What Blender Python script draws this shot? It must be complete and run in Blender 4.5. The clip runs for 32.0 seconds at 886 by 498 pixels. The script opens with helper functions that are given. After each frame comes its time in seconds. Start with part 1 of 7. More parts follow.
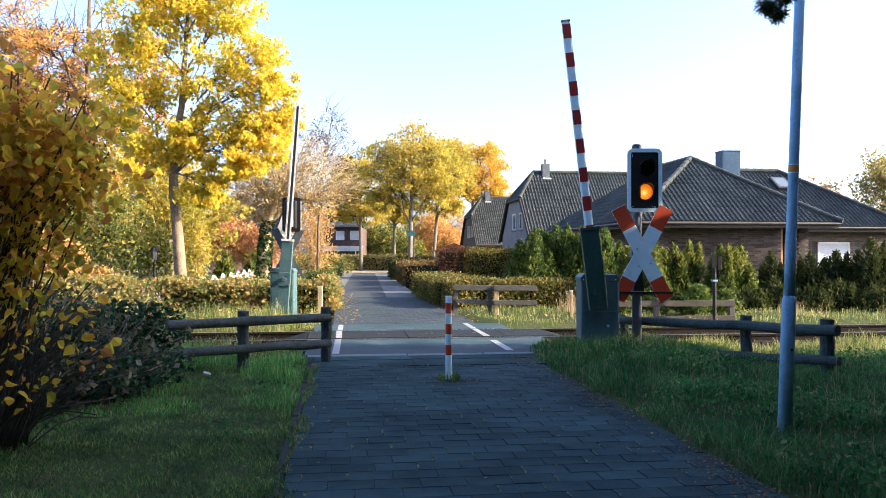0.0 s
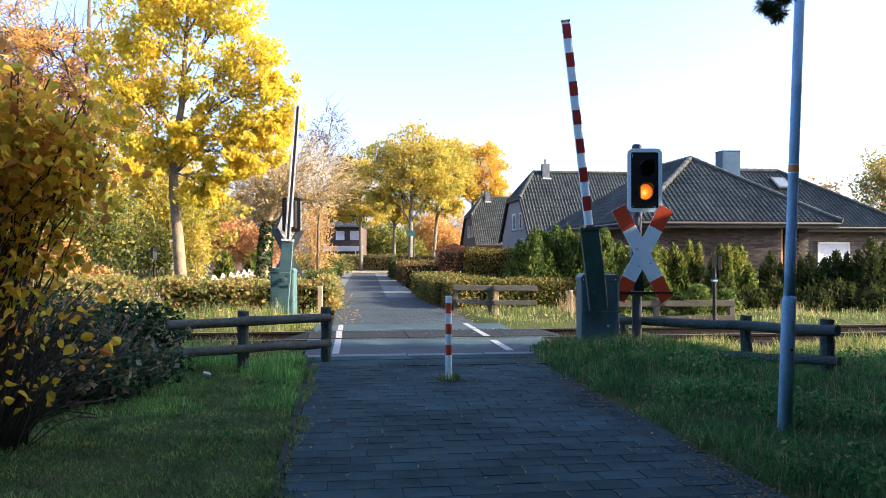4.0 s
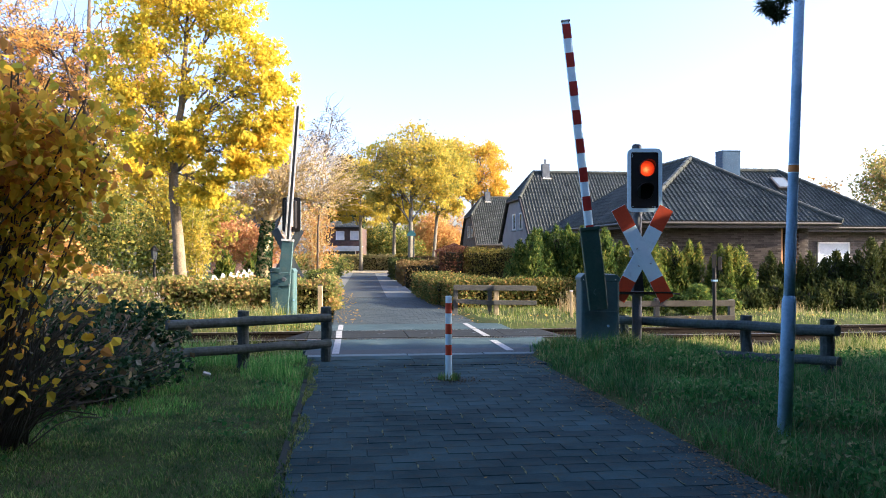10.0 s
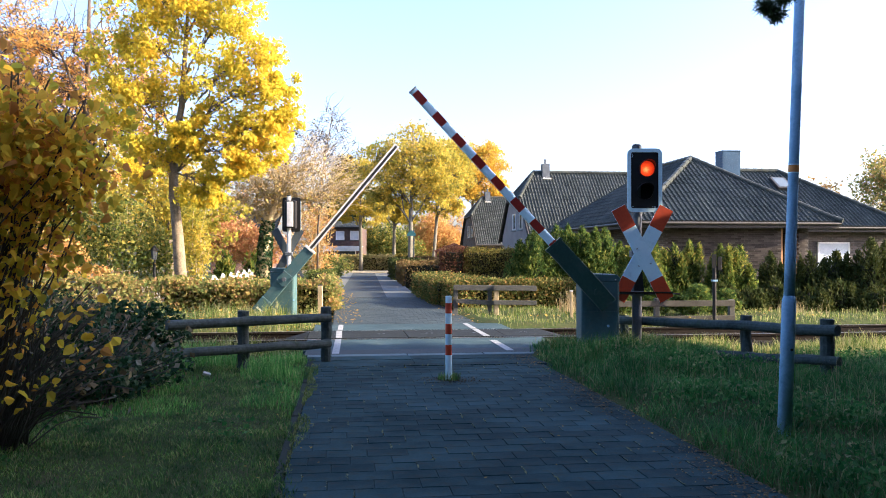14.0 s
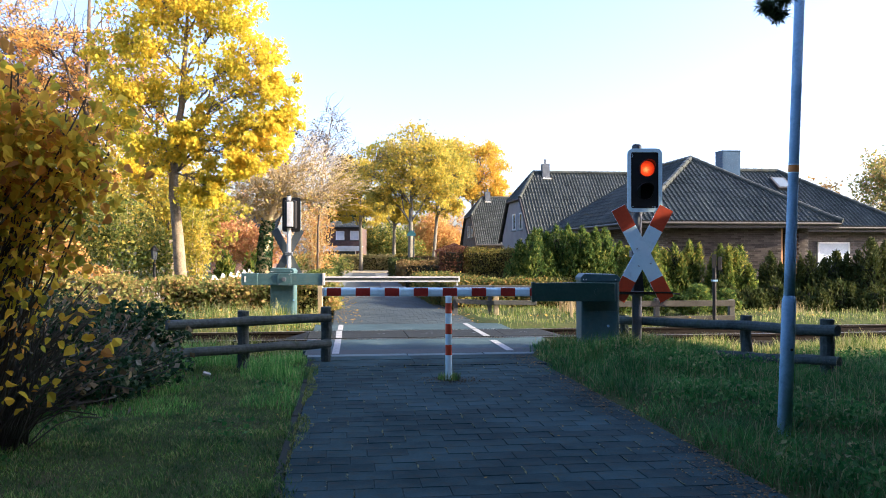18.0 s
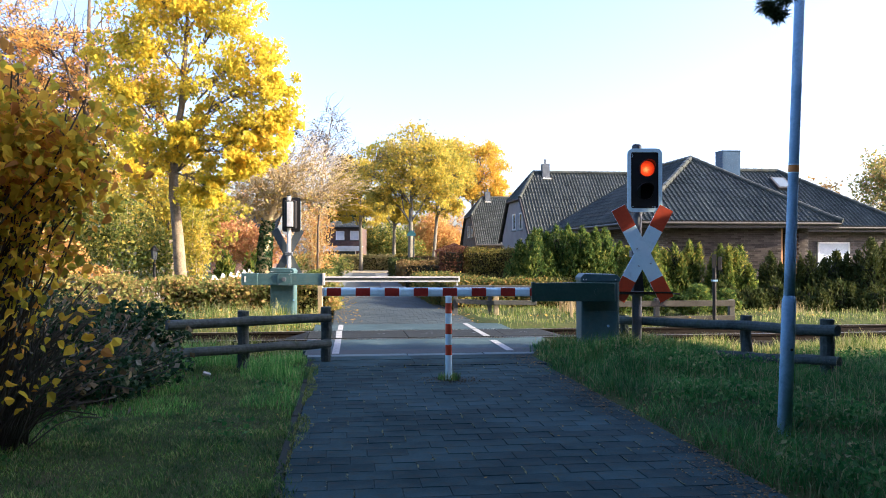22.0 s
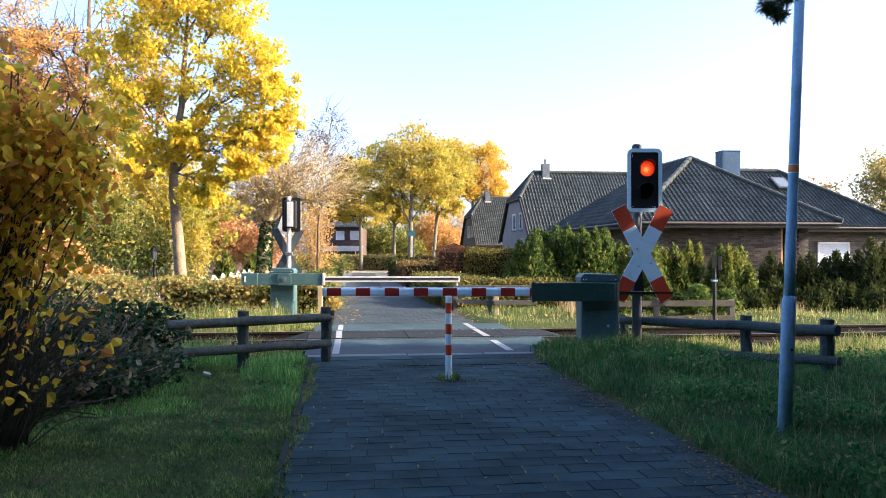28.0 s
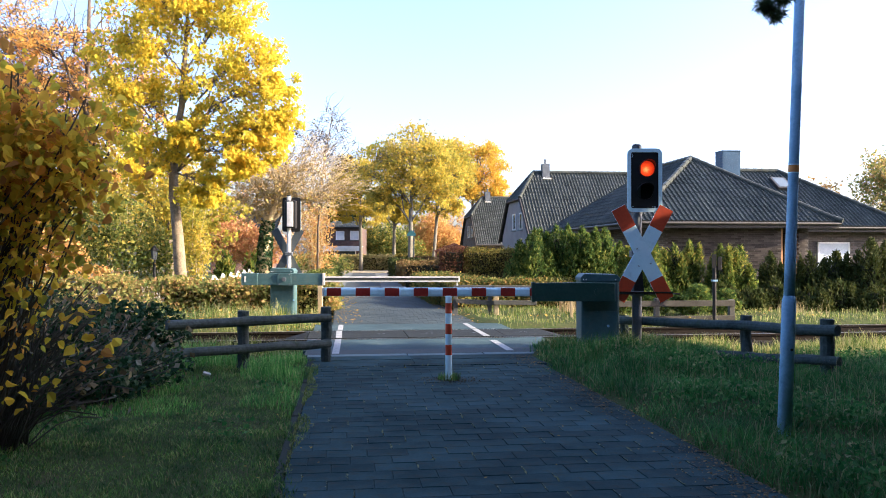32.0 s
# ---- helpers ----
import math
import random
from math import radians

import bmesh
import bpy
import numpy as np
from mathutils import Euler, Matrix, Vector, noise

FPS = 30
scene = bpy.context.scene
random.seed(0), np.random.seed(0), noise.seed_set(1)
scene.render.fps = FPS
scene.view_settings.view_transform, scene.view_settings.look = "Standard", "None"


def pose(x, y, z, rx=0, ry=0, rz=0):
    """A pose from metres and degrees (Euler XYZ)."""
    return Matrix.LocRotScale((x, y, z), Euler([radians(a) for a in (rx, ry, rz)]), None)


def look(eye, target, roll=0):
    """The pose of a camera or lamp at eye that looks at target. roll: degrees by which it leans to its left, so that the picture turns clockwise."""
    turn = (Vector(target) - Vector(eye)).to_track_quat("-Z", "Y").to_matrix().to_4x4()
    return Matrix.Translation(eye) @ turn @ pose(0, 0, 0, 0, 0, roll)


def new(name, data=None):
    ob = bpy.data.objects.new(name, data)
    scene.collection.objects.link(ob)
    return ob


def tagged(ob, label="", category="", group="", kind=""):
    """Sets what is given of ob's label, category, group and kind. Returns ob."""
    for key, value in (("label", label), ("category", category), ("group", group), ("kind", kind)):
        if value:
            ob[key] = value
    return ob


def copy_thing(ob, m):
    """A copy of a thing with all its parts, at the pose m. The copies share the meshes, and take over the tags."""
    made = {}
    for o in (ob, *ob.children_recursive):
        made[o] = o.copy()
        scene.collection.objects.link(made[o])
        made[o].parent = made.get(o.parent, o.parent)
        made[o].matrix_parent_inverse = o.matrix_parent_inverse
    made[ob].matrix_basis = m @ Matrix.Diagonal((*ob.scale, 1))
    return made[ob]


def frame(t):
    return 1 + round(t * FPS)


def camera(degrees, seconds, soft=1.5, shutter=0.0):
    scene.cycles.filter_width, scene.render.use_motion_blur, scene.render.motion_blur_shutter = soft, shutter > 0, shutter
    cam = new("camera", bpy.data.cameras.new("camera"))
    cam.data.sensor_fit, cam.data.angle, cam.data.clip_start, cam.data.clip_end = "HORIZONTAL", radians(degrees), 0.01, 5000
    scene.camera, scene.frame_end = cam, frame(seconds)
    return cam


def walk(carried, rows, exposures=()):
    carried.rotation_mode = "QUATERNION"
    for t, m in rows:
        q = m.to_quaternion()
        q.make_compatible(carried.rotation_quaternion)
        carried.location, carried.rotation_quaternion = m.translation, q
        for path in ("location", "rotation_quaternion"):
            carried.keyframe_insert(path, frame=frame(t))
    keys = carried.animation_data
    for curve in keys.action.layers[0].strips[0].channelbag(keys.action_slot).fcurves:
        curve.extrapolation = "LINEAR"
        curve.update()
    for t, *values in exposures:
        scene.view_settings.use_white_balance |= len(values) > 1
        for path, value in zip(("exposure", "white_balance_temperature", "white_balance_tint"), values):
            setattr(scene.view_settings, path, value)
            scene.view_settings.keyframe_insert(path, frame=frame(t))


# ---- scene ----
cam = camera(58.5, 32.0, soft=1.0)
STAND = pose(0, 0, 1.5, 90.37)
walk(cam, [(0, STAND), (32, STAND)], exposures=[(0, 2.0, 5200, 9), (32, 2.0, 5200, 9)])

# ---- daylight: low autumn sun from beside the path ----
SUN_AZ = radians(-9)      # counted from +x
SUN_EL = radians(23)
world = bpy.data.worlds.new("sky")
scene.world = world
world.use_nodes = True
wn = world.node_tree.nodes
sky = wn.new("ShaderNodeTexSky")
sky.sky_type = "NISHITA"
sky.sun_disc = False
sky.sun_elevation = SUN_EL
sky.sun_rotation = math.pi / 2 - SUN_AZ
sky.air_density = 1.0
sky.dust_density = 3.2
sky.ozone_density = 0.4
haze = wn.new("ShaderNodeMix")   # thin haze that takes the green out of the blue
haze.data_type = "RGBA"
haze.blend_type = "MULTIPLY"
haze.inputs["Factor"].default_value = 1.0
haze.inputs["B"].default_value = (1.085, 0.965, 1.0, 1)
world.node_tree.links.new(sky.outputs[0], haze.inputs["A"])
world.node_tree.links.new(haze.outputs["Result"], wn["Background"].inputs[0])
wn["Background"].inputs[1].default_value = 0.124
sun = new("sun", bpy.data.lights.new("sun", "SUN"))
sun.data.energy = 5.0
sun.data.angle = radians(0.55)
sun.data.color = (1.0, 0.72, 0.41)
sun_way = Vector((math.cos(SUN_EL) * math.cos(SUN_AZ), math.cos(SUN_EL) * math.sin(SUN_AZ), math.sin(SUN_EL)))
sun.matrix_world = look(sun_way * 60, (0, 0, 0))

# the crossing's own axes: u along the track, v along the road
TURN = 7.3
C = pose(0, 14.94, 0, 0, 0, TURN)


def cpt(u, v, z=0.0):
    return C @ Vector((u, v, z))


# ---- materials ----
def shader(name):
    m = bpy.data.materials.new(name)
    m.use_nodes = True
    nt = m.node_tree
    return m, nt, nt.nodes["Principled BSDF"]


def rgb(c):
    return (*c, 1)


def noise_node(nt, scale, detail=4, rough=0.6, coord="Object", stretch=None):
    tc = nt.nodes.new("ShaderNodeTexCoord")
    n = nt.nodes.new("ShaderNodeTexNoise")
    n.inputs["Scale"].default_value = scale
    n.inputs["Detail"].default_value = detail
    n.inputs["Roughness"].default_value = rough
    src = tc.outputs[coord]
    if stretch:
        mp = nt.nodes.new("ShaderNodeMapping")
        mp.inputs["Scale"].default_value = stretch
        nt.links.new(src, mp.inputs[0])
        src = mp.outputs[0]
    nt.links.new(src, n.inputs["Vector"])
    return n


def ramp_node(nt, fac, stops):
    r = nt.nodes.new("ShaderNodeValToRGB")
    e = r.color_ramp.elements
    while len(e) < len(stops):
        e.new(0.5)
    for el, (p, c) in zip(e, stops):
        el.position, el.color = p, rgb(c)
    nt.links.new(fac, r.inputs[0])
    return r


def mix_node(nt, fac, a, b, kind="MIX"):
    m = nt.nodes.new("ShaderNodeMix")
    m.data_type, m.blend_type = "RGBA", kind
    for sock, v in ((m.inputs[0], fac), (m.inputs[6], a), (m.inputs[7], b)):
        if hasattr(v, "is_linked"):
            nt.links.new(v, sock)
        elif isinstance(v, tuple):
            sock.default_value = rgb(v)
        else:
            sock.default_value = v
    return m.outputs[2]


def surface(name, dark, light, rough=0.8, coarse=1.5, fine=30.0, bump=0.3, metal=0.0, stain=None, vary=0.0, stretch=None, depth=0.01, spec=0.3, broad=None):
    """Two scales of grain between two base colours, an optional stain, a fine relief."""
    m, nt, p = shader(name)
    a = noise_node(nt, coarse, 4, stretch=stretch)
    b = noise_node(nt, fine, 5, stretch=stretch)
    f = nt.nodes.new("ShaderNodeMath")
    f.operation = "MULTIPLY_ADD"
    f.inputs[1].default_value = 0.5
    nt.links.new(a.outputs[0], f.inputs[0])
    half = nt.nodes.new("ShaderNodeMath")
    half.operation = "MULTIPLY"
    half.inputs[1].default_value = 0.5
    nt.links.new(b.outputs[0], half.inputs[0])
    nt.links.new(half.outputs[0], f.inputs[2])
    col = ramp_node(nt, f.outputs[0], [(0.32, dark), (0.68, light)]).outputs[0]
    if stain:
        s = noise_node(nt, coarse * 2.3, 6, 0.7)
        sr = ramp_node(nt, s.outputs[0], [(0.52, (0, 0, 0)), (0.72, (1, 1, 1))])
        col = mix_node(nt, sr.outputs[0], col, stain)
    if broad:
        pos = nt.nodes.new("ShaderNodeNewGeometry")
        bn = nt.nodes.new("ShaderNodeTexNoise")
        bn.inputs["Scale"].default_value = broad[0]
        bn.inputs["Detail"].default_value = 5
        bn.inputs["Roughness"].default_value = 0.65
        nt.links.new(pos.outputs["Position"], bn.inputs["Vector"])
        br = ramp_node(nt, bn.outputs[0], [(0.36, broad[1]), (0.64, broad[2])])
        col = mix_node(nt, 1.0, col, br.outputs[0], "MULTIPLY")
    if vary:
        oi = nt.nodes.new("ShaderNodeObjectInfo")
        vr = ramp_node(nt, oi.outputs["Random"], [(0, (1 - vary,) * 3), (1, (1 + vary * 0.6,) * 3)])
        col = mix_node(nt, 1.0, col, vr.outputs[0], "MULTIPLY")
    nt.links.new(col, p.inputs["Base Color"])
    rr = nt.nodes.new("ShaderNodeMapRange")
    rr.inputs[3].default_value = max(0.05, rough - 0.12)
    rr.inputs[4].default_value = min(1.0, rough + 0.12)
    nt.links.new(b.outputs[0], rr.inputs[0])
    nt.links.new(rr.outputs[0], p.inputs["Roughness"])
    p.inputs["Metallic"].default_value = metal
    p.inputs["Specular IOR Level"].default_value = spec
    if bump:
        bp = nt.nodes.new("ShaderNodeBump")
        bp.inputs["Strength"].default_value = bump
        bp.inputs["Distance"].default_value = depth
        nt.links.new(b.outputs[0], bp.inputs["Height"])
        nt.links.new(bp.outputs[0], p.inputs["Normal"])
    return m


def foliage(name, stops, thru=0.45, rough=0.55, patch=0.6, low=(0.8, 0.84, 0.8), high=(1.12, 1.08, 1.0), spec=0.04):
    """Leaves: the colour differs from leaf to leaf; light passes through."""
    m, nt, p = shader(name)
    g = nt.nodes.new("ShaderNodeNewGeometry")
    col = ramp_node(nt, g.outputs["Random Per Island"], stops).outputs[0]
    n = noise_node(nt, patch, 3)
    nr = ramp_node(nt, n.outputs[0], [(0.3, low), (0.7, high)])
    col = mix_node(nt, 1.0, col, nr.outputs[0], "MULTIPLY")
    nt.links.new(col, p.inputs["Base Color"])
    p.inputs["Roughness"].default_value = rough
    p.inputs["Specular IOR Level"].default_value = spec
    t = nt.nodes.new("ShaderNodeBsdfTranslucent")
    nt.links.new(col, t.inputs[0])
    mx = nt.nodes.new("ShaderNodeMixShader")
    mx.inputs[0].default_value = thru
    out = nt.nodes["Material Output"]
    nt.links.new(p.outputs[0], mx.inputs[1])
    nt.links.new(t.outputs[0], mx.inputs[2])
    nt.links.new(mx.outputs[0], out.inputs[0])
    return m


def glow(name, edge, mid, hot, strength, cell):
    """A lit lens: hot and mottled in the middle, deeper towards the rim."""
    m, nt, p = shader(name)
    tc = nt.nodes.new("ShaderNodeTexCoord")
    far = nt.nodes.new("ShaderNodeVectorMath")
    far.operation = "DISTANCE"
    far.inputs[1].default_value = (-0.012, 0, -0.016)
    nt.links.new(tc.outputs["Object"], far.inputs[0])
    n = noise_node(nt, cell, 3, 0.7)
    k = nt.nodes.new("ShaderNodeMath")
    k.operation = "MULTIPLY_ADD"
    k.inputs[1].default_value = 0.14
    nt.links.new(n.outputs[0], k.inputs[0])
    nt.links.new(far.outputs["Value"], k.inputs[2])
    r = ramp_node(nt, k.outputs[0], [(0.085, hot), (0.125, mid), (0.2, edge)])
    p.inputs["Base Color"].default_value = rgb(edge)
    nt.links.new(r.outputs[0], p.inputs["Emission Color"])
    p.inputs["Emission Strength"].default_value = strength
    p.inputs["Roughness"].default_value = 0.3
    return m


def bricks(name, c1, c2, mortar, scale=1.0, bw=0.25, bh=0.0775):
    m, nt, p = shader(name)
    tc = nt.nodes.new("ShaderNodeTexCoord")
    sep = nt.nodes.new("ShaderNodeSeparateXYZ")
    nt.links.new(tc.outputs["Object"], sep.inputs[0])
    add = nt.nodes.new("ShaderNodeMath")
    nt.links.new(sep.outputs[0], add.inputs[0])
    nt.links.new(sep.outputs[1], add.inputs[1])
    com = nt.nodes.new("ShaderNodeCombineXYZ")
    nt.links.new(add.outputs[0], com.inputs[0])
    nt.links.new(sep.outputs[2], com.inputs[1])
    b = nt.nodes.new("ShaderNodeTexBrick")
    b.inputs["Scale"].default_value = scale
    b.inputs["Brick Width"].default_value = bw
    b.inputs["Row Height"].default_value = bh
    b.inputs["Mortar Size"].default_value = 0.008
    b.inputs["Color1"].default_value = rgb(c1)
    b.inputs["Color2"].default_value = rgb(c2)
    b.inputs["Mortar"].default_value = rgb(mortar)
    nt.links.new(com.outputs[0], b.inputs[0])
    n = noise_node(nt, 2.0, 5)
    nr = ramp_node(nt, n.outputs[0], [(0.3, (0.75,) * 3), (0.7, (1.15,) * 3)])
    nt.links.new(mix_node(nt, 1.0, b.outputs[0], nr.outputs[0], "MULTIPLY"), p.inputs["Base Color"])
    p.inputs["Roughness"].default_value = 0.85
    bp = nt.nodes.new("ShaderNodeBump")
    bp.inputs["Strength"].default_value = 0.5
    bp.inputs["Distance"].default_value = 0.01
    bp.invert = True
    nt.links.new(b.outputs["Fac"], bp.inputs["Height"])
    nt.links.new(bp.outputs[0], p.inputs["Normal"])
    return m


def glass(name, tint, rough=0.05):
    m, nt, p = shader(name)
    p.inputs["Base Color"].default_value = rgb(tint)
    p.inputs["Roughness"].default_value = rough
    p.inputs["Specular IOR Level"].default_value = 0.5 if rough < 0.1 else 0.12
    return m


M_GROUND = surface("turf_soil", (0.026, 0.042, 0.012), (0.07, 0.085, 0.03), 0.95, 0.7, 14, 0.6, stain=(0.07, 0.06, 0.03), depth=0.03, spec=0.05)
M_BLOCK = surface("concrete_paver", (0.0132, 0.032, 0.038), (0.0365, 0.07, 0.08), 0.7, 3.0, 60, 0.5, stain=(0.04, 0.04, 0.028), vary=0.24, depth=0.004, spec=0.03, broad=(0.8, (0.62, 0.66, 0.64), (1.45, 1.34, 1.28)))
M_ROADBLOCK = surface("road_paver", (0.022, 0.037, 0.045), (0.06, 0.08, 0.09), 0.75, 3.0, 60, 0.35, stain=(0.05, 0.05, 0.046), vary=0.4, depth=0.004, spec=0.2, broad=(0.6, (0.75, 0.78, 0.8), (1.3, 1.25, 1.2)))
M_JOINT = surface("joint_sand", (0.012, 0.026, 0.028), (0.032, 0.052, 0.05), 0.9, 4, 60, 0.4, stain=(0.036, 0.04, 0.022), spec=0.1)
M_CONC = surface("old_concrete", (0.08, 0.115, 0.125), (0.15, 0.2, 0.21), 0.85, 2, 40, 0.3, stain=(0.11, 0.112, 0.105))
M_ASPH = surface("worn_asphalt", (0.025, 0.047, 0.056), (0.053, 0.085, 0.098), 0.8, 0.9, 70, 0.5, stain=(0.072, 0.1, 0.108), depth=0.006, spec=0.15, broad=(0.7, (0.72, 0.74, 0.78), (1.2, 1.18, 1.14)))
M_ASPH2 = surface("dark_asphalt", (0.027, 0.036, 0.04), (0.05, 0.06, 0.064), 0.85, 1.2, 70, 0.5, depth=0.006, spec=0.3)
M_ROADF = surface("road_asphalt", (0.09, 0.1, 0.1), (0.16, 0.168, 0.162), 0.85, 0.5, 40, 0.4)
M_SAND = surface("sandy_gravel", (0.2, 0.17, 0.11), (0.34, 0.29, 0.19), 0.9, 0.6, 20, 0.4, stain=(0.3, 0.22, 0.08))
M_KERB = surface("mossy_kerb_concrete", (0.02, 0.025, 0.02), (0.042, 0.048, 0.038), 0.9, 2, 40, 0.4, stain=(0.024, 0.038, 0.015), spec=0.12)
M_RUBBER = surface("rubber_panel", (0.01, 0.013, 0.015), (0.022, 0.026, 0.028), 0.8, 2, 60, 0.4, stain=(0.034, 0.038, 0.04), spec=0.12)
M_RAIL = surface("rusty_rail", (0.008, 0.0065, 0.0055), (0.022, 0.017, 0.014), 0.8, 4, 50, 0.4, spec=0.1)
M_RAILTOP = surface("polished_rail", (0.3, 0.29, 0.28), (0.45, 0.44, 0.42), 0.3, 4, 50, 0.1, metal=1.0)
M_BALLAST = surface("ballast_stone", (0.01, 0.0092, 0.0085), (0.032, 0.029, 0.026), 0.9, 3, 40, 0.5)
M_WHITELINE = surface("road_paint", (0.2, 0.215, 0.22), (0.36, 0.37, 0.37), 0.7, 6, 30, 0.2, stain=(0.12, 0.13, 0.13))
M_LOG = surface("weathered_log", (0.03, 0.042, 0.042), (0.088, 0.108, 0.105), 0.9, 3, 24, 0.8, stain=(0.042, 0.06, 0.04), spec=0.1)
M_PLANK = surface("grey_plank", (0.055, 0.056, 0.05), (0.125, 0.122, 0.108), 0.85, 3, 30, 0.5)
# Darker copy of the grey plank, toned down for the shade on that fence.
M_PLANKD = surface("shade_darkened_plank", (0.034, 0.032, 0.027), (0.075, 0.07, 0.06), 0.85, 3, 30, 0.5)
M_POSTNEW = surface("pale_post", (0.32, 0.24, 0.13), (0.48, 0.38, 0.22), 0.8, 3, 30, 0.4)
M_GREENBOX = surface("grey_green_enamel", (0.044, 0.088, 0.095), (0.074, 0.136, 0.145), 0.5, 2.5, 25, 0.12, stain=(0.09, 0.122, 0.117), spec=0.25)
M_GREENARM = surface("dark_green_enamel", (0.018, 0.05, 0.038), (0.036, 0.078, 0.062), 0.5, 2.5, 25, 0.12, stain=(0.05, 0.078, 0.062), spec=0.25)
# The blue of the reflected sky is painted into this steel's base colour.
M_GALV = surface("sky_tinted_galvanised_steel", (0.23, 0.4, 0.58), (0.38, 0.57, 0.77), 0.55, 6, 40, 0.1, metal=0.05, stain=(0.2, 0.34, 0.5))
M_POLE = surface("grey_steel_pole", (0.07, 0.08, 0.095), (0.13, 0.145, 0.165), 0.5, 6, 40, 0.1, metal=0.2)
M_WHITE = surface("white_enamel", (0.66, 0.85, 0.92), (0.74, 0.91, 0.96), 0.35, 3, 25, 0.05, stain=(0.53, 0.69, 0.74))
M_RED = surface("red_enamel", (0.24, 0.018, 0.011), (0.35, 0.034, 0.02), 0.45, 3, 25, 0.06, stain=(0.22, 0.025, 0.018))
M_SIGNRED = surface("faded_red_sheeting", (0.42, 0.05, 0.015), (0.56, 0.08, 0.028), 0.5, 3, 25, 0.06, stain=(0.36, 0.06, 0.03))
M_BLACK = surface("black_enamel", (0.008, 0.008, 0.009), (0.02, 0.02, 0.021), 0.45, 4, 30, 0.08)
M_BACK = surface("bare_aluminium_back", (0.055, 0.072, 0.082), (0.1, 0.118, 0.128), 0.5, 4, 30, 0.1, metal=0.4)
# Back of the far boom, with its shade painted in as a dark colour.
M_BOOMBACK = surface("shade_dark_boom_back", (0.045, 0.045, 0.04), (0.08, 0.078, 0.07), 0.5, 4, 30, 0.06)
M_ALU = surface("painted_aluminium", (0.5, 0.5, 0.48), (0.66, 0.65, 0.62), 0.45, 4, 30, 0.06, stain=(0.4, 0.4, 0.38))
M_ORANGE = surface("orange_band", (0.55, 0.2, 0.05), (0.7, 0.3, 0.08), 0.6, 8, 40, 0.05)
M_TILE = surface("concrete_roof_tile", (0.02, 0.025, 0.024), (0.09, 0.098, 0.09), 0.34, 1.1, 14, 0.3, stain=(0.075, 0.084, 0.072), spec=0.08)
M_SLATE = surface("blue_slate", (0.018, 0.05, 0.1), (0.036, 0.085, 0.155), 0.45, 2, 20, 0.3)
M_BRICK = bricks("brown_brick", (0.042, 0.033, 0.029), (0.095, 0.075, 0.064), (0.12, 0.112, 0.103))
M_BRICKPIECE = surface("brown_clinker", (0.04, 0.033, 0.029), (0.084, 0.07, 0.061), 0.85, 6, 60, 0.4, stain=(0.04, 0.032, 0.03), vary=0.6, spec=0.2)
M_REDBRICK = bricks("dark_red_brick", (0.055, 0.03, 0.026), (0.085, 0.045, 0.037), (0.085, 0.075, 0.07))
M_PINKBRICK = bricks("pale_red_brick", (0.2, 0.11, 0.09), (0.3, 0.17, 0.14), (0.3, 0.27, 0.25))
M_RENDER = surface("grey_render", (0.18, 0.175, 0.18), (0.26, 0.25, 0.25), 0.9, 1.5, 40, 0.2)
M_FASCIA = surface("dark_fascia", (0.014, 0.0125, 0.011), (0.03, 0.027, 0.024), 0.6, 2, 20, 0.1)
M_ZINC = surface("zinc_gutter", (0.045, 0.043, 0.04), (0.08, 0.076, 0.07), 0.45, 3, 20, 0.08, metal=0.3)
M_WOOD = surface("orange_brown_timber", (0.25, 0.12, 0.045), (0.42, 0.22, 0.09), 0.6, 3, 25, 0.2)
M_FRAME = surface("white_window_frame", (0.68, 0.68, 0.67), (0.8, 0.8, 0.79), 0.4, 3, 20, 0.04)
M_GLASS = glass("window_glass", (0.05, 0.07, 0.09))
M_SKYLIGHT = glass("roof_window_glass", (0.12, 0.15, 0.19), 0.2)
M_BARK = surface("grey_brown_bark", (0.1, 0.08, 0.06), (0.25, 0.2, 0.145), 0.9, 3, 22, 0.8, stain=(0.13, 0.14, 0.08), depth=0.02)
M_BARKM = surface("maple_bark", (0.1, 0.08, 0.055), (0.28, 0.22, 0.145), 0.9, 3, 22, 0.8, stain=(0.08, 0.075, 0.05), depth=0.02)
M_STREETBARK = surface("grey_street_tree_bark", (0.09, 0.084, 0.066), (0.21, 0.195, 0.155), 0.9, 3, 22, 0.8, depth=0.02)
M_BARKD = surface("dark_bark", (0.05, 0.04, 0.03), (0.13, 0.1, 0.075), 0.9, 3, 22, 0.8, depth=0.02)
M_STEM = surface("dark_hazel_stem", (0.03, 0.026, 0.02), (0.085, 0.072, 0.055), 0.9, 5, 30, 0.3, spec=0.15)
M_TWIG = surface("tan_twig", (0.27, 0.21, 0.12), (0.5, 0.41, 0.25), 0.9, 5, 30, 0.3)
# Near-black fill whose colour stands in for the shade between the leaves.
M_CORE = surface("inner_shade", (0.009, 0.011, 0.005), (0.026, 0.027, 0.012), 1.0, 2, 12, 0.6)
Y = [(0.0, (0.47, 0.45, 0.055)), (0.35, (0.76, 0.6, 0.05)), (0.7, (0.84, 0.62, 0.055)), (1.0, (0.62, 0.55, 0.075))]
M_YELLOW = foliage("yellow_maple_leaves", Y, 0.68, patch=0.5, low=(0.8, 0.9, 0.82), high=(1.12, 1.07, 1.0))
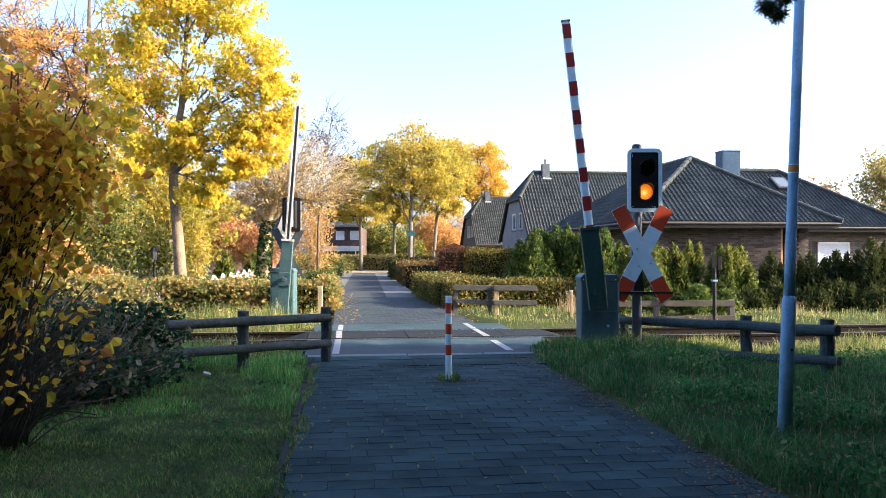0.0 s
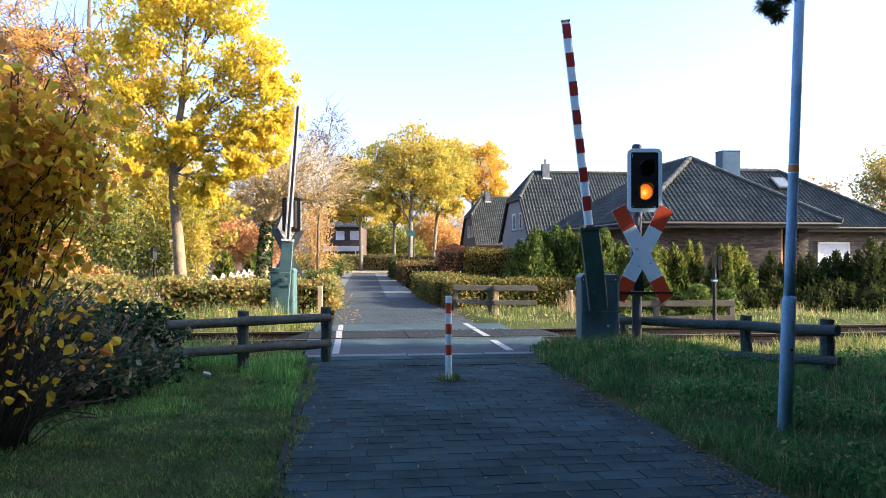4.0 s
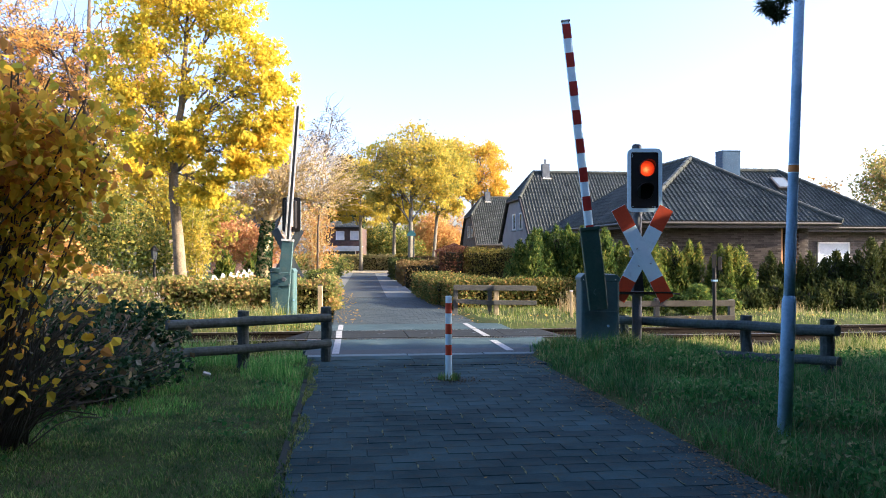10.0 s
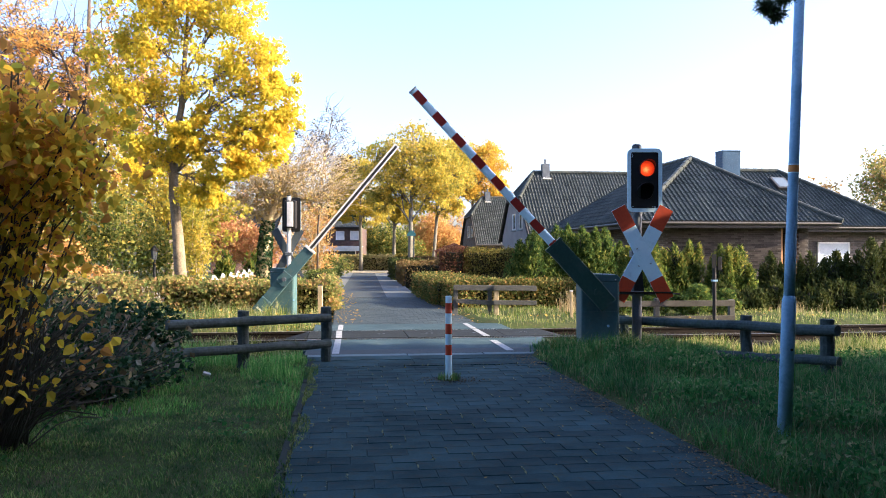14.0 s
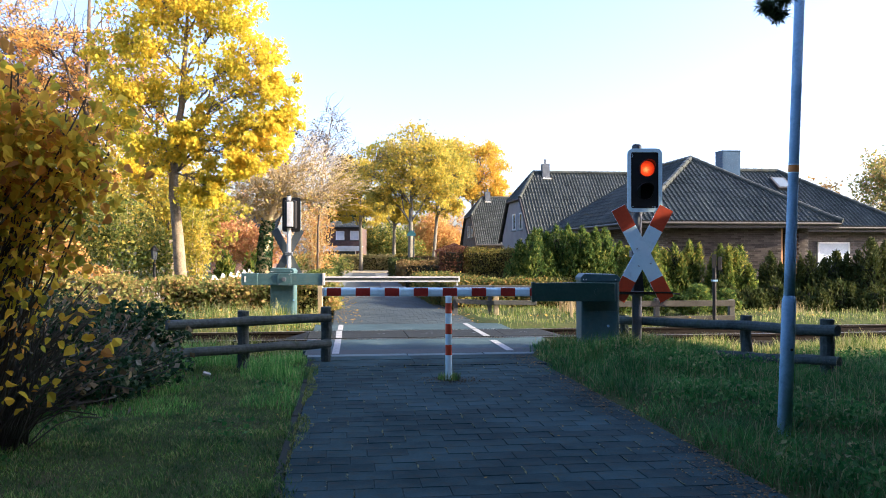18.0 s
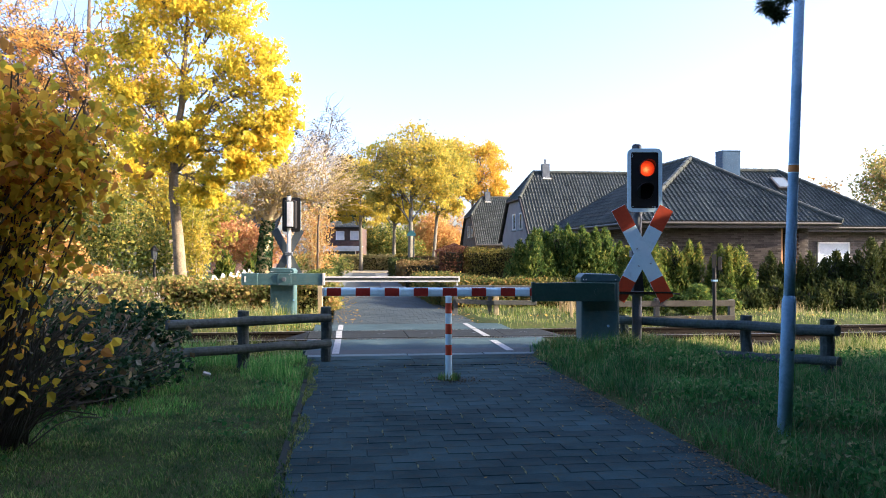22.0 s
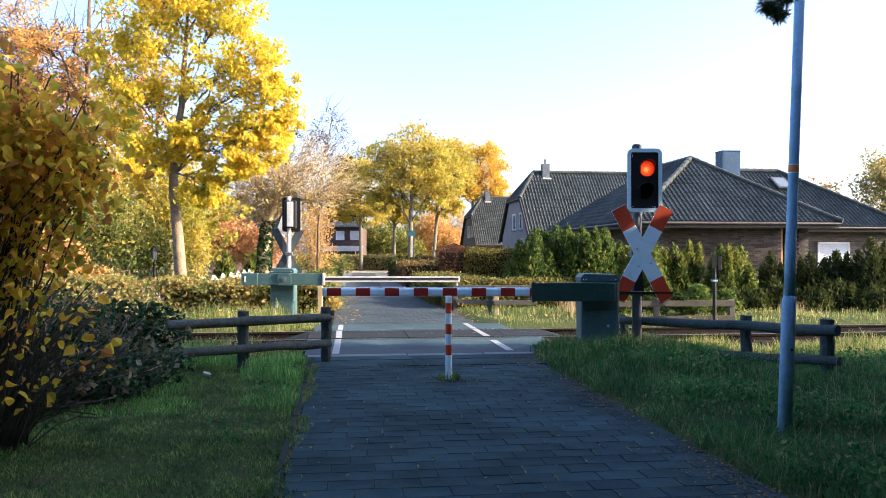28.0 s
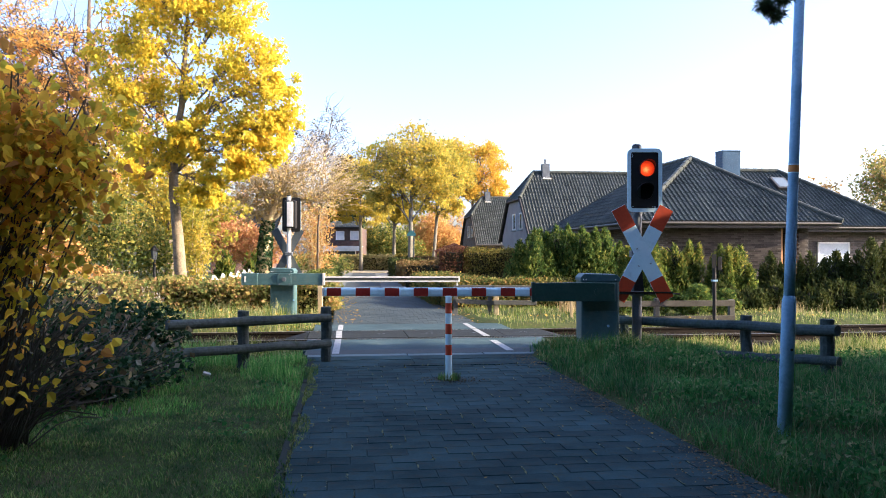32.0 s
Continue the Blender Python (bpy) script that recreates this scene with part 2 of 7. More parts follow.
M_YGREEN = foliage("yellow_green_leaves", [(0, (0.24, 0.235, 0.055)), (0.4, (0.44, 0.39, 0.075)), (0.75, (0.66, 0.5, 0.075)), (1, (0.38, 0.35, 0.07))], 0.66, patch=0.5, low=(0.72, 0.83, 0.75), high=(1.22, 1.08, 1.0))
M_GOLD = foliage("golden_leaves", [(0, (0.4, 0.36, 0.05)), (0.5, (0.56, 0.43, 0.05)), (1, (0.38, 0.31, 0.05))], 0.55)
M_GOLDO = foliage("orange_gold_leaves", [(0, (0.46, 0.37, 0.06)), (0.5, (0.66, 0.47, 0.06)), (1, (0.64, 0.36, 0.05))], 0.6)
M_ORANGEL = foliage("orange_leaves", [(0, (0.42, 0.22, 0.085)), (0.5, (0.58, 0.34, 0.12)), (1, (0.56, 0.44, 0.16))], 0.55)
M_RUSSET = foliage("russet_leaves", [(0, (0.5, 0.24, 0.13)), (0.5, (0.64, 0.37, 0.18)), (1, (0.68, 0.5, 0.22))], 0.55)
M_BIRCHL = foliage("birch_leaves", [(0, (0.62, 0.3, 0.09)), (0.5, (0.75, 0.44, 0.12)), (1, (0.56, 0.42, 0.1))], 0.55)
M_HAZEL = foliage("hazel_leaves", [(0, (0.34, 0.33, 0.045)), (0.3, (0.72, 0.57, 0.055)), (0.65, (0.8, 0.53, 0.055)), (0.85, (0.66, 0.34, 0.06)), (1, (0.42, 0.2, 0.06))], 0.76, patch=2.0, low=(0.68, 0.66, 0.64), high=(1.3, 1.28, 1.1))
M_BRAMBLE = foliage("bramble_leaves", [(0, (0.012, 0.036, 0.016)), (0.6, (0.027, 0.068, 0.028)), (0.85, (0.06, 0.1, 0.045)), (1, (0.2, 0.16, 0.08))], 0.25, spec=0.1, patch=2.5, low=(0.5, 0.6, 0.55), high=(1.4, 1.3, 1.2))
M_HEDGEL = foliage("beech_hedge_leaves", [(0, (0.15, 0.185, 0.055)), (0.45, (0.28, 0.28, 0.088)), (0.75, (0.43, 0.33, 0.11)), (1, (0.36, 0.22, 0.12))], 0.54, patch=1.4, low=(0.7, 0.8, 0.8), high=(1.2, 1.08, 1.0))
M_HEDGEG = foliage("green_gold_hedge_leaves", [(0, (0.07, 0.095, 0.026)), (0.5, (0.14, 0.155, 0.045)), (0.8, (0.29, 0.235, 0.07)), (1, (0.3, 0.16, 0.06))], 0.4, patch=1.4, low=(0.6, 0.75, 0.75), high=(1.25, 1.1, 1.0))
M_HEDGEB = foliage("brown_hedge_leaves", [(0, (0.1, 0.06, 0.03)), (0.5, (0.18, 0.12, 0.05)), (1, (0.12, 0.11, 0.04))], 0.3)
M_HEDGED = foliage("dark_hedge_leaves", [(0, (0.03, 0.045, 0.015)), (0.6, (0.06, 0.075, 0.02)), (1, (0.1, 0.1, 0.03))], 0.25)
M_HEDGER = foliage("red_hedge_leaves", [(0, (0.06, 0.03, 0.02)), (0.6, (0.11, 0.045, 0.03)), (1, (0.13, 0.09, 0.04))], 0.3)
M_THUJA = foliage("thuja_sprays", [(0, (0.042, 0.075, 0.022)), (0.5, (0.095, 0.142, 0.033)), (0.8, (0.18, 0.22, 0.045)), (1, (0.34, 0.33, 0.065))], 0.56, patch=1.8, low=(0.65, 0.72, 0.7), high=(1.3, 1.2, 1.0))
# Thuja greens again, with the shade on the hedge put into the colour.
M_THUJAD = foliage("shade_toned_thuja_sprays", [(0, (0.034, 0.068, 0.02)), (0.55, (0.08, 0.128, 0.032)), (0.88, (0.17, 0.21, 0.045)), (1, (0.28, 0.27, 0.06))], 0.5, patch=1.5, low=(0.6, 0.7, 0.7), high=(1.25, 1.15, 1.0))
M_BOX = foliage("box_hedge_leaves", [(0, (0.05, 0.075, 0.022)), (0.6, (0.1, 0.13, 0.035)), (1, (0.2, 0.2, 0.055))], 0.35)
# Tan leaves, paled to stand in for sunlight that misses the far hedge.
M_PALEHEDGE = foliage("sunlit_toned_beech_leaves", [(0, (0.34, 0.28, 0.12)), (0.5, (0.5, 0.4, 0.18)), (1, (0.44, 0.44, 0.16))], 0.55)
M_PALE = foliage("pale_seed_heads", [(0, (0.4, 0.36, 0.33)), (1, (0.68, 0.63, 0.6))], 0.4)
M_THUJATIP = foliage("sunlit_thuja_tips", [(0, (0.1, 0.13, 0.026)), (0.5, (0.17, 0.19, 0.038)), (0.85, (0.28, 0.25, 0.05)), (1, (0.36, 0.26, 0.07))], 0.5)
M_OLIVE = foliage("olive_hedge_leaves", [(0, (0.07, 0.075, 0.02)), (0.5, (0.15, 0.14, 0.035)), (1, (0.26, 0.19, 0.05))], 0.35)
M_TANL = foliage("tan_leaves", [(0, (0.32, 0.21, 0.09)), (0.5, (0.48, 0.34, 0.13)), (1, (0.5, 0.44, 0.16))], 0.5)
M_PINE = foliage("pine_needles", [(0, (0.02, 0.035, 0.015)), (1, (0.05, 0.07, 0.025))], 0.15)
M_BUSHG = foliage("green_yellow_bush", [(0, (0.085, 0.12, 0.034)), (0.55, (0.2, 0.22, 0.058)), (0.9, (0.43, 0.4, 0.095)), (1, (0.52, 0.37, 0.1))], 0.56, patch=1.1, low=(0.6, 0.72, 0.7), high=(1.2, 1.1, 1.0))
M_LAWN = foliage("lawn_blades", [(0, (0.035, 0.095, 0.03)), (0.5, (0.09, 0.19, 0.052)), (0.85, (0.2, 0.29, 0.1)), (1, (0.33, 0.29, 0.16))], 0.45, patch=2.6, low=(0.36, 0.42, 0.5), high=(1.7, 1.5, 1.15))
# Longer grass; its brighter green stands in for stronger light towards the fence.
M_LITGRASS = foliage("lit_fence_grass", [(0, (0.06, 0.19, 0.045)), (0.55, (0.14, 0.34, 0.08)), (0.9, (0.28, 0.44, 0.13)), (1, (0.42, 0.42, 0.2))], 0.5, patch=2.0, low=(0.5, 0.58, 0.6), high=(1.5, 1.4, 1.15))
M_VERGE = foliage("verge_grass", [(0, (0.024, 0.095, 0.026)), (0.55, (0.06, 0.175, 0.048)), (0.85, (0.13, 0.23, 0.085)), (1, (0.3, 0.28, 0.16))], 0.5, patch=1.7, low=(0.38, 0.48, 0.5), high=(1.55, 1.4, 1.2), spec=0.08)
M_SUNGRASS = foliage("trackside_grass", [(0, (0.055, 0.115, 0.022)), (0.35, (0.14, 0.21, 0.045)), (0.62, (0.29, 0.31, 0.11)), (1, (0.5, 0.47, 0.26))], 0.45, patch=1.1, low=(0.55, 0.62, 0.62), high=(1.25, 1.12, 1.0))
M_EDGEMOSS = foliage("path_edge_moss", [(0, (0.1, 0.15, 0.035)), (0.6, (0.22, 0.27, 0.07)), (1, (0.34, 0.33, 0.14))], 0.2, patch=3.0, low=(0.6, 0.65, 0.6), high=(1.3, 1.25, 1.1))
M_DRY = foliage("dry_stalks", [(0, (0.26, 0.2, 0.11)), (1, (0.42, 0.34, 0.2))], 0.3)
M_DRYLEAF = foliage("withered_leaves", [(0, (0.12, 0.09, 0.05)), (0.6, (0.2, 0.16, 0.1)), (1, (0.3, 0.3, 0.26))], 0.3)
M_DEADSTEM = surface("dead_grey_stem", (0.035, 0.034, 0.028), (0.09, 0.088, 0.072), 0.9, 5, 30, 0.3)
M_MOSS = foliage("dry_moss", [(0, (0.1, 0.11, 0.05)), (1, (0.26, 0.25, 0.13))], 0.1)
M_DEBRIS = foliage("crumbled_leaves", [(0, (0.06, 0.045, 0.028)), (0.6, (0.11, 0.08, 0.045)), (1, (0.22, 0.16, 0.07))], 0.05)
M_LITTER = foliage("fallen_leaves", [(0, (0.3, 0.17, 0.05)), (0.5, (0.5, 0.33, 0.07)), (1, (0.2, 0.11, 0.04))], 0.1)
M_REDGLOW = glow("lit_red_lens", (0.42, 0.012, 0.001), (0.95, 0.07, 0.006), (1.0, 0.34, 0.07), 0.34, 60)
M_YELGLOW = glow("lit_yellow_lens", (0.5, 0.09, 0.001), (1.0, 0.26, 0.006), (1.0, 0.62, 0.1), 0.36, 60)
M_LENS = glass("dark_lens", (0.008, 0.008, 0.008), 0.35)
M_SCALLOP = surface("white_masonry_paint", (0.5, 0.5, 0.49), (0.62, 0.62, 0.6), 0.8, 2, 20, 0.1)
M_CARPORT = surface("red_brown_stain", (0.085, 0.033, 0.022), (0.14, 0.055, 0.035), 0.7, 2, 20, 0.2)
M_TEAL = surface("teal_board", (0.03, 0.1, 0.11), (0.05, 0.14, 0.15), 0.5, 3, 20, 0.05)
M_STRIPE = surface("pale_awning", (0.42, 0.46, 0.52), (0.62, 0.66, 0.7), 0.8, 2, 20, 0.1)


# ---- mesh building ----
def link(name, bm, material, matrix=None, smooth=False):
    me = bpy.data.meshes.new(name)
    bmesh.ops.recalc_face_normals(bm, faces=bm.faces)
    bm.to_mesh(me)
    bm.free()
    for m in (material if isinstance(material, (list, tuple)) else [material]):
        me.materials.append(m)
    if smooth:
        me.polygons.foreach_set("use_smooth", [True] * len(me.polygons))
    ob = new(name, me)
    if matrix is not None:
        ob.matrix_basis = matrix
    return ob


def part(name, bm, material, parent, label="", at=None, smooth=False):
    ob = link(name, bm, material, at, smooth)
    ob.parent = parent
    return tagged(ob, label)


def holder(name, matrix):
    ob = new(name)
    ob.empty_display_size = 0.2
    ob.matrix_basis = matrix
    return ob


def box(bm, lo, hi, bevel=0.0, turn=None):
    c = [(a + b) / 2 for a, b in zip(lo, hi)]
    s = [b - a for a, b in zip(lo, hi)]
    m = Matrix.Translation(c) @ Matrix.Diagonal((*s, 1))
    if turn is not None:
        m = turn @ m
    r = bmesh.ops.create_cube(bm, size=1, matrix=m)
    if bevel:
        edges = list({e for v in r["verts"] for e in v.link_edges})
        bmesh.ops.bevel(bm, geom=edges, offset=bevel, segments=2, affect="EDGES", profile=0.5)
    return bm


def rod(bm, a, b, r0, r1=None, seg=10, caps=True):
    a, b = Vector(a), Vector(b)
    d = b - a
    m = Matrix.Translation((a + b) / 2) @ d.to_track_quat("Z", "Y").to_matrix().to_4x4()
    bmesh.ops.create_cone(bm, cap_ends=caps, segments=seg, radius1=r0, radius2=r0 if r1 is None else r1, depth=d.length, matrix=m)
    return bm


def boxed(*boxes, bevel=0.0):
    bm = bmesh.new()
    for lo, hi in boxes:
        box(bm, lo, hi, bevel)
    return bm


def rodded(*rods, seg=10):
    bm = bmesh.new()
    for r in rods:
        rod(bm, *r, seg=seg)
    return bm


def prism(outline, y0, y1, bevel=0.0):
    """An outline in x, z pushed from y0 to y1."""
    bm = bmesh.new()
    f = bm.faces.new([bm.verts.new((x, y0, z)) for x, z in outline])
    r = bmesh.ops.extrude_face_region(bm, geom=[f])
    bmesh.ops.translate(bm, vec=(0, y1 - y0, 0), verts=[v for v in r["geom"] if isinstance(v, bmesh.types.BMVert)])
    if bevel:
        bmesh.ops.bevel(bm, geom=list(bm.edges), offset=bevel, segments=1, affect="EDGES")
    return bm


def round_rect(w, h, r, n=6, cx=0.0, cz=0.0):
    pts = []
    for sx, sz, a0 in ((1, 1, 0), (-1, 1, 90), (-1, -1, 180), (1, -1, 270)):
        for i in range(n + 1):
            a = radians(a0 + 90 * i / n)
            pts.append((cx + sx * (w / 2 - r) + r * math.cos(a), cz + sz * (h / 2 - r) + r * math.sin(a)))
    return pts


def raw(name, verts, faces, material, matrix=None):
    me = bpy.data.meshes.new(name)
    me.from_pydata(np.asarray(verts).tolist(), [], faces if isinstance(faces, list) else faces.tolist())
    me.materials.append(material)
    ob = new(name, me)
    if matrix is not None:
        ob.matrix_basis = matrix
    return ob


RNG = np.random.default_rng(11)


def unit(v):
    return v / np.maximum(np.linalg.norm(v, axis=1, keepdims=True), 1e-9)


def leaf_cards(name, centres, size, material, tall=1.3, up=0.4, spread=0.35, along=None, parent=None, stuff=True):
    """Many small leaves: a pointed, slightly folded blade of four corners each."""
    n = len(centres)
    nor = unit(RNG.normal(size=(n, 3)) + np.array([0, 0, up]))
    ax = RNG.normal(size=(n, 3)) if along is None else along + RNG.normal(size=(n, 3)) * 0.35
    ax = unit(ax - (ax * nor).sum(1, keepdims=True) * nor)
    side = np.cross(nor, ax)
    s = size * (1 + spread * RNG.normal(size=(n, 1))).clip(0.4, 1.8)
    base = centres - ax * s * tall * 0.5
    tip = centres + ax * s * tall * 0.5 - nor * s * 0.12
    lf = centres + side * s * 0.5 + nor * s * 0.1 - ax * s * 0.08
    rt = centres - side * s * 0.5 + nor * s * 0.1 - ax * s * 0.08
    verts = np.stack([base, rt, tip, lf], 1).reshape(-1, 3)
    idx = np.arange(n)[:, None] * 4
    faces = np.concatenate([idx + [0, 1, 2], idx + [0, 2, 3]], 1).reshape(-1, 3)
    ob = raw(name, verts, faces, material)
    if parent is not None:
        ob.parent = parent
    return ob


def round_leaves(name, centres, size, material, up=0.3):
    """Broad rounded leaves, folded along the midrib, with a drawn-out tip."""
    n = len(centres)
    nor = unit(RNG.normal(size=(n, 3)) + np.array([0, -0.3, up]))
    ax = RNG.normal(size=(n, 3)) + np.array([0, 0, -0.7])
    ax = unit(ax - (ax * nor).sum(1, keepdims=True) * nor)
    side = np.cross(nor, ax)
    s = size * RNG.uniform(0.4, 1.3, (n, 1))
    curl, fold = RNG.uniform(-0.1, 0.4, (n, 1)), RNG.uniform(0.05, 0.45, (n, 1))
    shape = [(-0.5, 0.0, 0, 0), (-0.4, 0.26, 0.7, 0.1), (-0.12, 0.44, 1, 0), (0.2, 0.33, 0.7, 0.3), (0.62, 0.03, 0, 1), (0.26, -0.3, 0.7, 0.3), (-0.08, -0.46, 1, 0), (-0.42, -0.3, 0.7, 0.1), (0.0, 0.0, 0.0, 0)]
    verts = np.stack([centres + ax * s * a + side * s * b + nor * s * (c * fold - d * curl) for a, b, c, d in shape], 1).reshape(-1, 3)
    idx = np.arange(n)[:, None] * 9
    faces = np.concatenate([idx + [8, k, (k + 1) % 8] for k in range(8)], 1).reshape(-1, 3)
    return raw(name, verts, faces, material)


def blades(name, xy, z, height, width, material, lean=0.35, label="", even=1.0):
    """Grass: one bent blade of two faces for each place."""
    n = len(xy)
    clump = 0.5 + 0.5 * np.sin(xy[:, 0] * 2.9 + 1.3 * np.sin(xy[:, 1] * 2.1)) * np.sin(xy[:, 1] * 3.4 + 1.7 * np.sin(xy[:, 0] * 1.6))
    h = height * RNG.uniform(0.4, 1.2, size=n) * (1 + even * (clump - 0.5))
    a = RNG.uniform(0, 2 * math.pi, n)
    d = np.stack([np.cos(a), np.sin(a)], 1)
    q = np.stack([-d[:, 1], d[:, 0]], 1)
    ln = RNG.uniform(0.1, 1, n) * lean * h
    w = width * RNG.uniform(0.6, 1.3, n)
    b0 = np.column_stack([xy - q * w[:, None] / 2, z])
    b1 = np.column_stack([xy + q * w[:, None] / 2, z])
    mid = xy + d * (ln * 0.35)[:, None]
    m0 = np.column_stack([mid - q * w[:, None] * 0.4, z + h * 0.6])
    m1 = np.column_stack([mid + q * w[:, None] * 0.4, z + h * 0.6])
    tp = np.column_stack([xy + d * ln[:, None], z + h])
    verts = np.stack([b0, b1, m0, m1, tp], 1).reshape(-1, 3)
    idx = np.arange(n)[:, None] * 5
    faces = np.concatenate([idx + [0, 1, 3], idx + [0, 3, 2], idx + [2, 3, 4]], 1).reshape(-1, 3)
    return tagged(raw(name, verts, faces, material), label, "grass", kind="stuff")


def tube(bm, pts, seg=7):
    """A bent, tapering limb through points of x, y, z, radius."""
    rings = []
    whole = Vector(pts[-1][:3]) - Vector(pts[0][:3])
    ref = Vector((1, 0, 0)) if abs(whole.z) > 0.7 * whole.length else Vector((0, 0, 1))
    for i, (x, y, z, r) in enumerate(pts):
        d = (Vector(pts[min(i + 1, len(pts) - 1)][:3]) - Vector(pts[max(i - 1, 0)][:3])).normalized()
        e = d.cross(ref)
        e = e.normalized() if e.length > 0.05 else d.orthogonal().normalized()
        f = d.cross(e)
        rings.append([bm.verts.new(Vector((x, y, z)) + (e * math.cos(t) + f * math.sin(t)) * r)
                      for t in (2 * math.pi * k / seg for k in range(seg))])
    for r0, r1 in zip(rings, rings[1:]):
        for k in range(seg):
            bm.faces.new((r0[k], r0[(k + 1) % seg], r1[(k + 1) % seg], r1[k]))
    bm.faces.new(list(reversed(rings[0])))
    bm.faces.new(rings[-1])


def in_ball(n):
    p = unit(RNG.normal(size=(n, 3)))
    return p * RNG.uniform(0, 1, (n, 1)) ** (1 / 2.4)


# ---- ground, path, road and track ----
def smooth(a, b, x):
    t = np.clip((x - a) / (b - a), 0, 1)
    return t * t * (3 - 2 * t)


def to_uv(x, y):
    c, s = math.cos(radians(TURN)), math.sin(radians(TURN))
    dx, dy = x, y - 14.94
    return dx * c + dy * s, -dx * s + dy * c


def height(x, y):
    """The lie of the land: sunk under paving and track, a soft bank beside the barrier."""
    x, y = np.asarray(x, float), np.asarray(y, float)
    u, v = to_uv(x, y)
    z = 0.02 * np.sin(x * 1.3 + 0.4) * np.cos(y * 1.1) + 0.015 * np.sin(x * 3.1 + y * 2.3)
    z = z + 0.10 * np.exp(-(((u - 2.6) / 1.5) ** 2 + ((v + 3.6) / 2.6) ** 2)) * smooth(0.9, 1.4, u)
    z = z - 0.12 * smooth(2.2, 4.5, u) * smooth(-6.5, -3.2, v) * (1 - smooth(-2.2, -1.6, v))
    way = smooth(-2.5, -2.28, u) * (1 - smooth(0.82, 1.02, u))
    uf = u - 0.0297 * np.maximum(v - 12.6, 0)
    far_way = smooth(-3.35, -3.05, uf) * (1 - smooth(1.0, 1.3, uf))
    on = np.where(v < -3, way, far_way) * (1 - smooth(60, 62, v))
    bed = smooth(-2.0, -1.4, v) * (1 - smooth(1.4, 2.0, v))
    z = z * (1 - np.maximum(on, bed)) - 0.11 * on * (1 - bed) - 0.2 * bed
    return z * (1 - smooth(80, 140, np.hypot(x, y)))


def grade(lo, a, b, hi, step, grow=1.28):
    out = list(np.arange(a, b + step / 2, step))
    s, p = step, out[-1]
    while p < hi:
        s *= grow
        p += s
        out.append(p)
    s, p = step, out[0]
    while p > lo:
        s *= grow
        p -= s
        out.insert(0, p)
    return np.array(out)


gx, gy = grade(-900, -8, 10, 900, 0.2), grade(-400, 2, 22, 1500, 0.2)
GX, GY = np.meshgrid(gx, gy)
gv = np.column_stack([GX.ravel(), GY.ravel(), height(GX, GY).ravel()])
nx = len(gx)
gi = (np.arange(len(gy) - 1)[:, None] * nx + np.arange(nx - 1)[None, :]).ravel()[:, None]
ground = raw("ground", gv, gi + np.array([0, 1, nx + 1, nx]), M_GROUND)
ground.data.polygons.foreach_set("use_smooth", [True] * len(ground.data.polygons))
tagged(ground, "grassy ground with bare soil and fallen leaves", "ground", kind="structure")


def slab(name, u0, u1, v0, v1, top, thick, material, label, category, bevel=0.01, kind="structure"):
    return tagged(link(name, boxed(((u0, v0, top - thick), (u1, v1, top)), bevel=bevel), material, C), label, category, kind=kind)


def paver_mesh(name, w, d):
    bm = boxed(((-w / 2, -d / 2, -0.08), (w / 2, d / 2, 0)))
    top = [e for e in bm.edges if all(v.co.z > -0.01 for v in e.verts)]
    bmesh.ops.bevel(bm, geom=top, offset=0.004, segments=1, affect="EDGES")
    me = bpy.data.meshes.new(name)
    bm.to_mesh(me)
    bm.free()
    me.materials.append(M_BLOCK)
    return me


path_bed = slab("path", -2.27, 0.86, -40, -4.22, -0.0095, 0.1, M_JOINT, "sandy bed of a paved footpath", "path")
road_bed = slab("road_bed", -2.1, 1.05, 2.12, 12.6, -0.012, 0.1, M_JOINT, "sandy bed of the paved road", "road")


def brick_rows(v0, v1, u0, u1):
    """Places of running-bond blocks: u, v, width."""
    k, v = 0, v0
    while v < v1 - 0.1:
        u = u0 - (0.15 if k % 2 else 0.0) - 0.02 * (k % 3)
        while u < u1 - 0.02:
            a, b = max(u, u0), min(u + 0.305, u1)
            if b - a > 0.08:
                yield (a + b) / 2, v + 0.1, b - a - 0.005
            u += 0.305
        k += 1
        v += 0.206


def sink(u, v):
    """Settled patches and ruts."""
    return -0.004 * (math.sin(u * 2.2 + v * 0.9) + 1) * 0.5 - 0.003 * abs(math.sin(u * 37 + v * 91))


def joined_blocks(name, places, parent, material=None):
    verts, faces = [], []
    for u, v, w in places:
        z, d = sink(u, v), 0.1008
        i = len(verts)
        t = w / 2 - 0.006
        for zz, hw, hd in ((z - 0.05, w / 2, d), (z - 0.006, w / 2, d), (z, t, d - 0.006)):
            verts += [(u - hw, v - hd, zz), (u + hw, v - hd, zz), (u + hw, v + hd, zz), (u - hw, v + hd, zz)]
        for a in (0, 4):
            faces += [(i + a + k, i + a + (k + 1) % 4, i + a + 4 + (k + 1) % 4, i + a + 4 + k) for k in range(4)]
        faces.append((i + 8, i + 9, i + 10, i + 11))
    me = bpy.data.meshes.new(name)
    me.from_pydata(verts, [], faces)
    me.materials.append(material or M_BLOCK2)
    ob = new(name, me)
    ob.parent = parent
    return tagged(ob, "weathered grey rectangular concrete pavers in rows", kind="stuff")


M_BLOCK2 = M_BLOCK.copy()
M_BLOCK2.name = "concrete_paver_joined"
_nt = M_BLOCK2.node_tree
_gm = _nt.nodes.new("ShaderNodeNewGeometry")
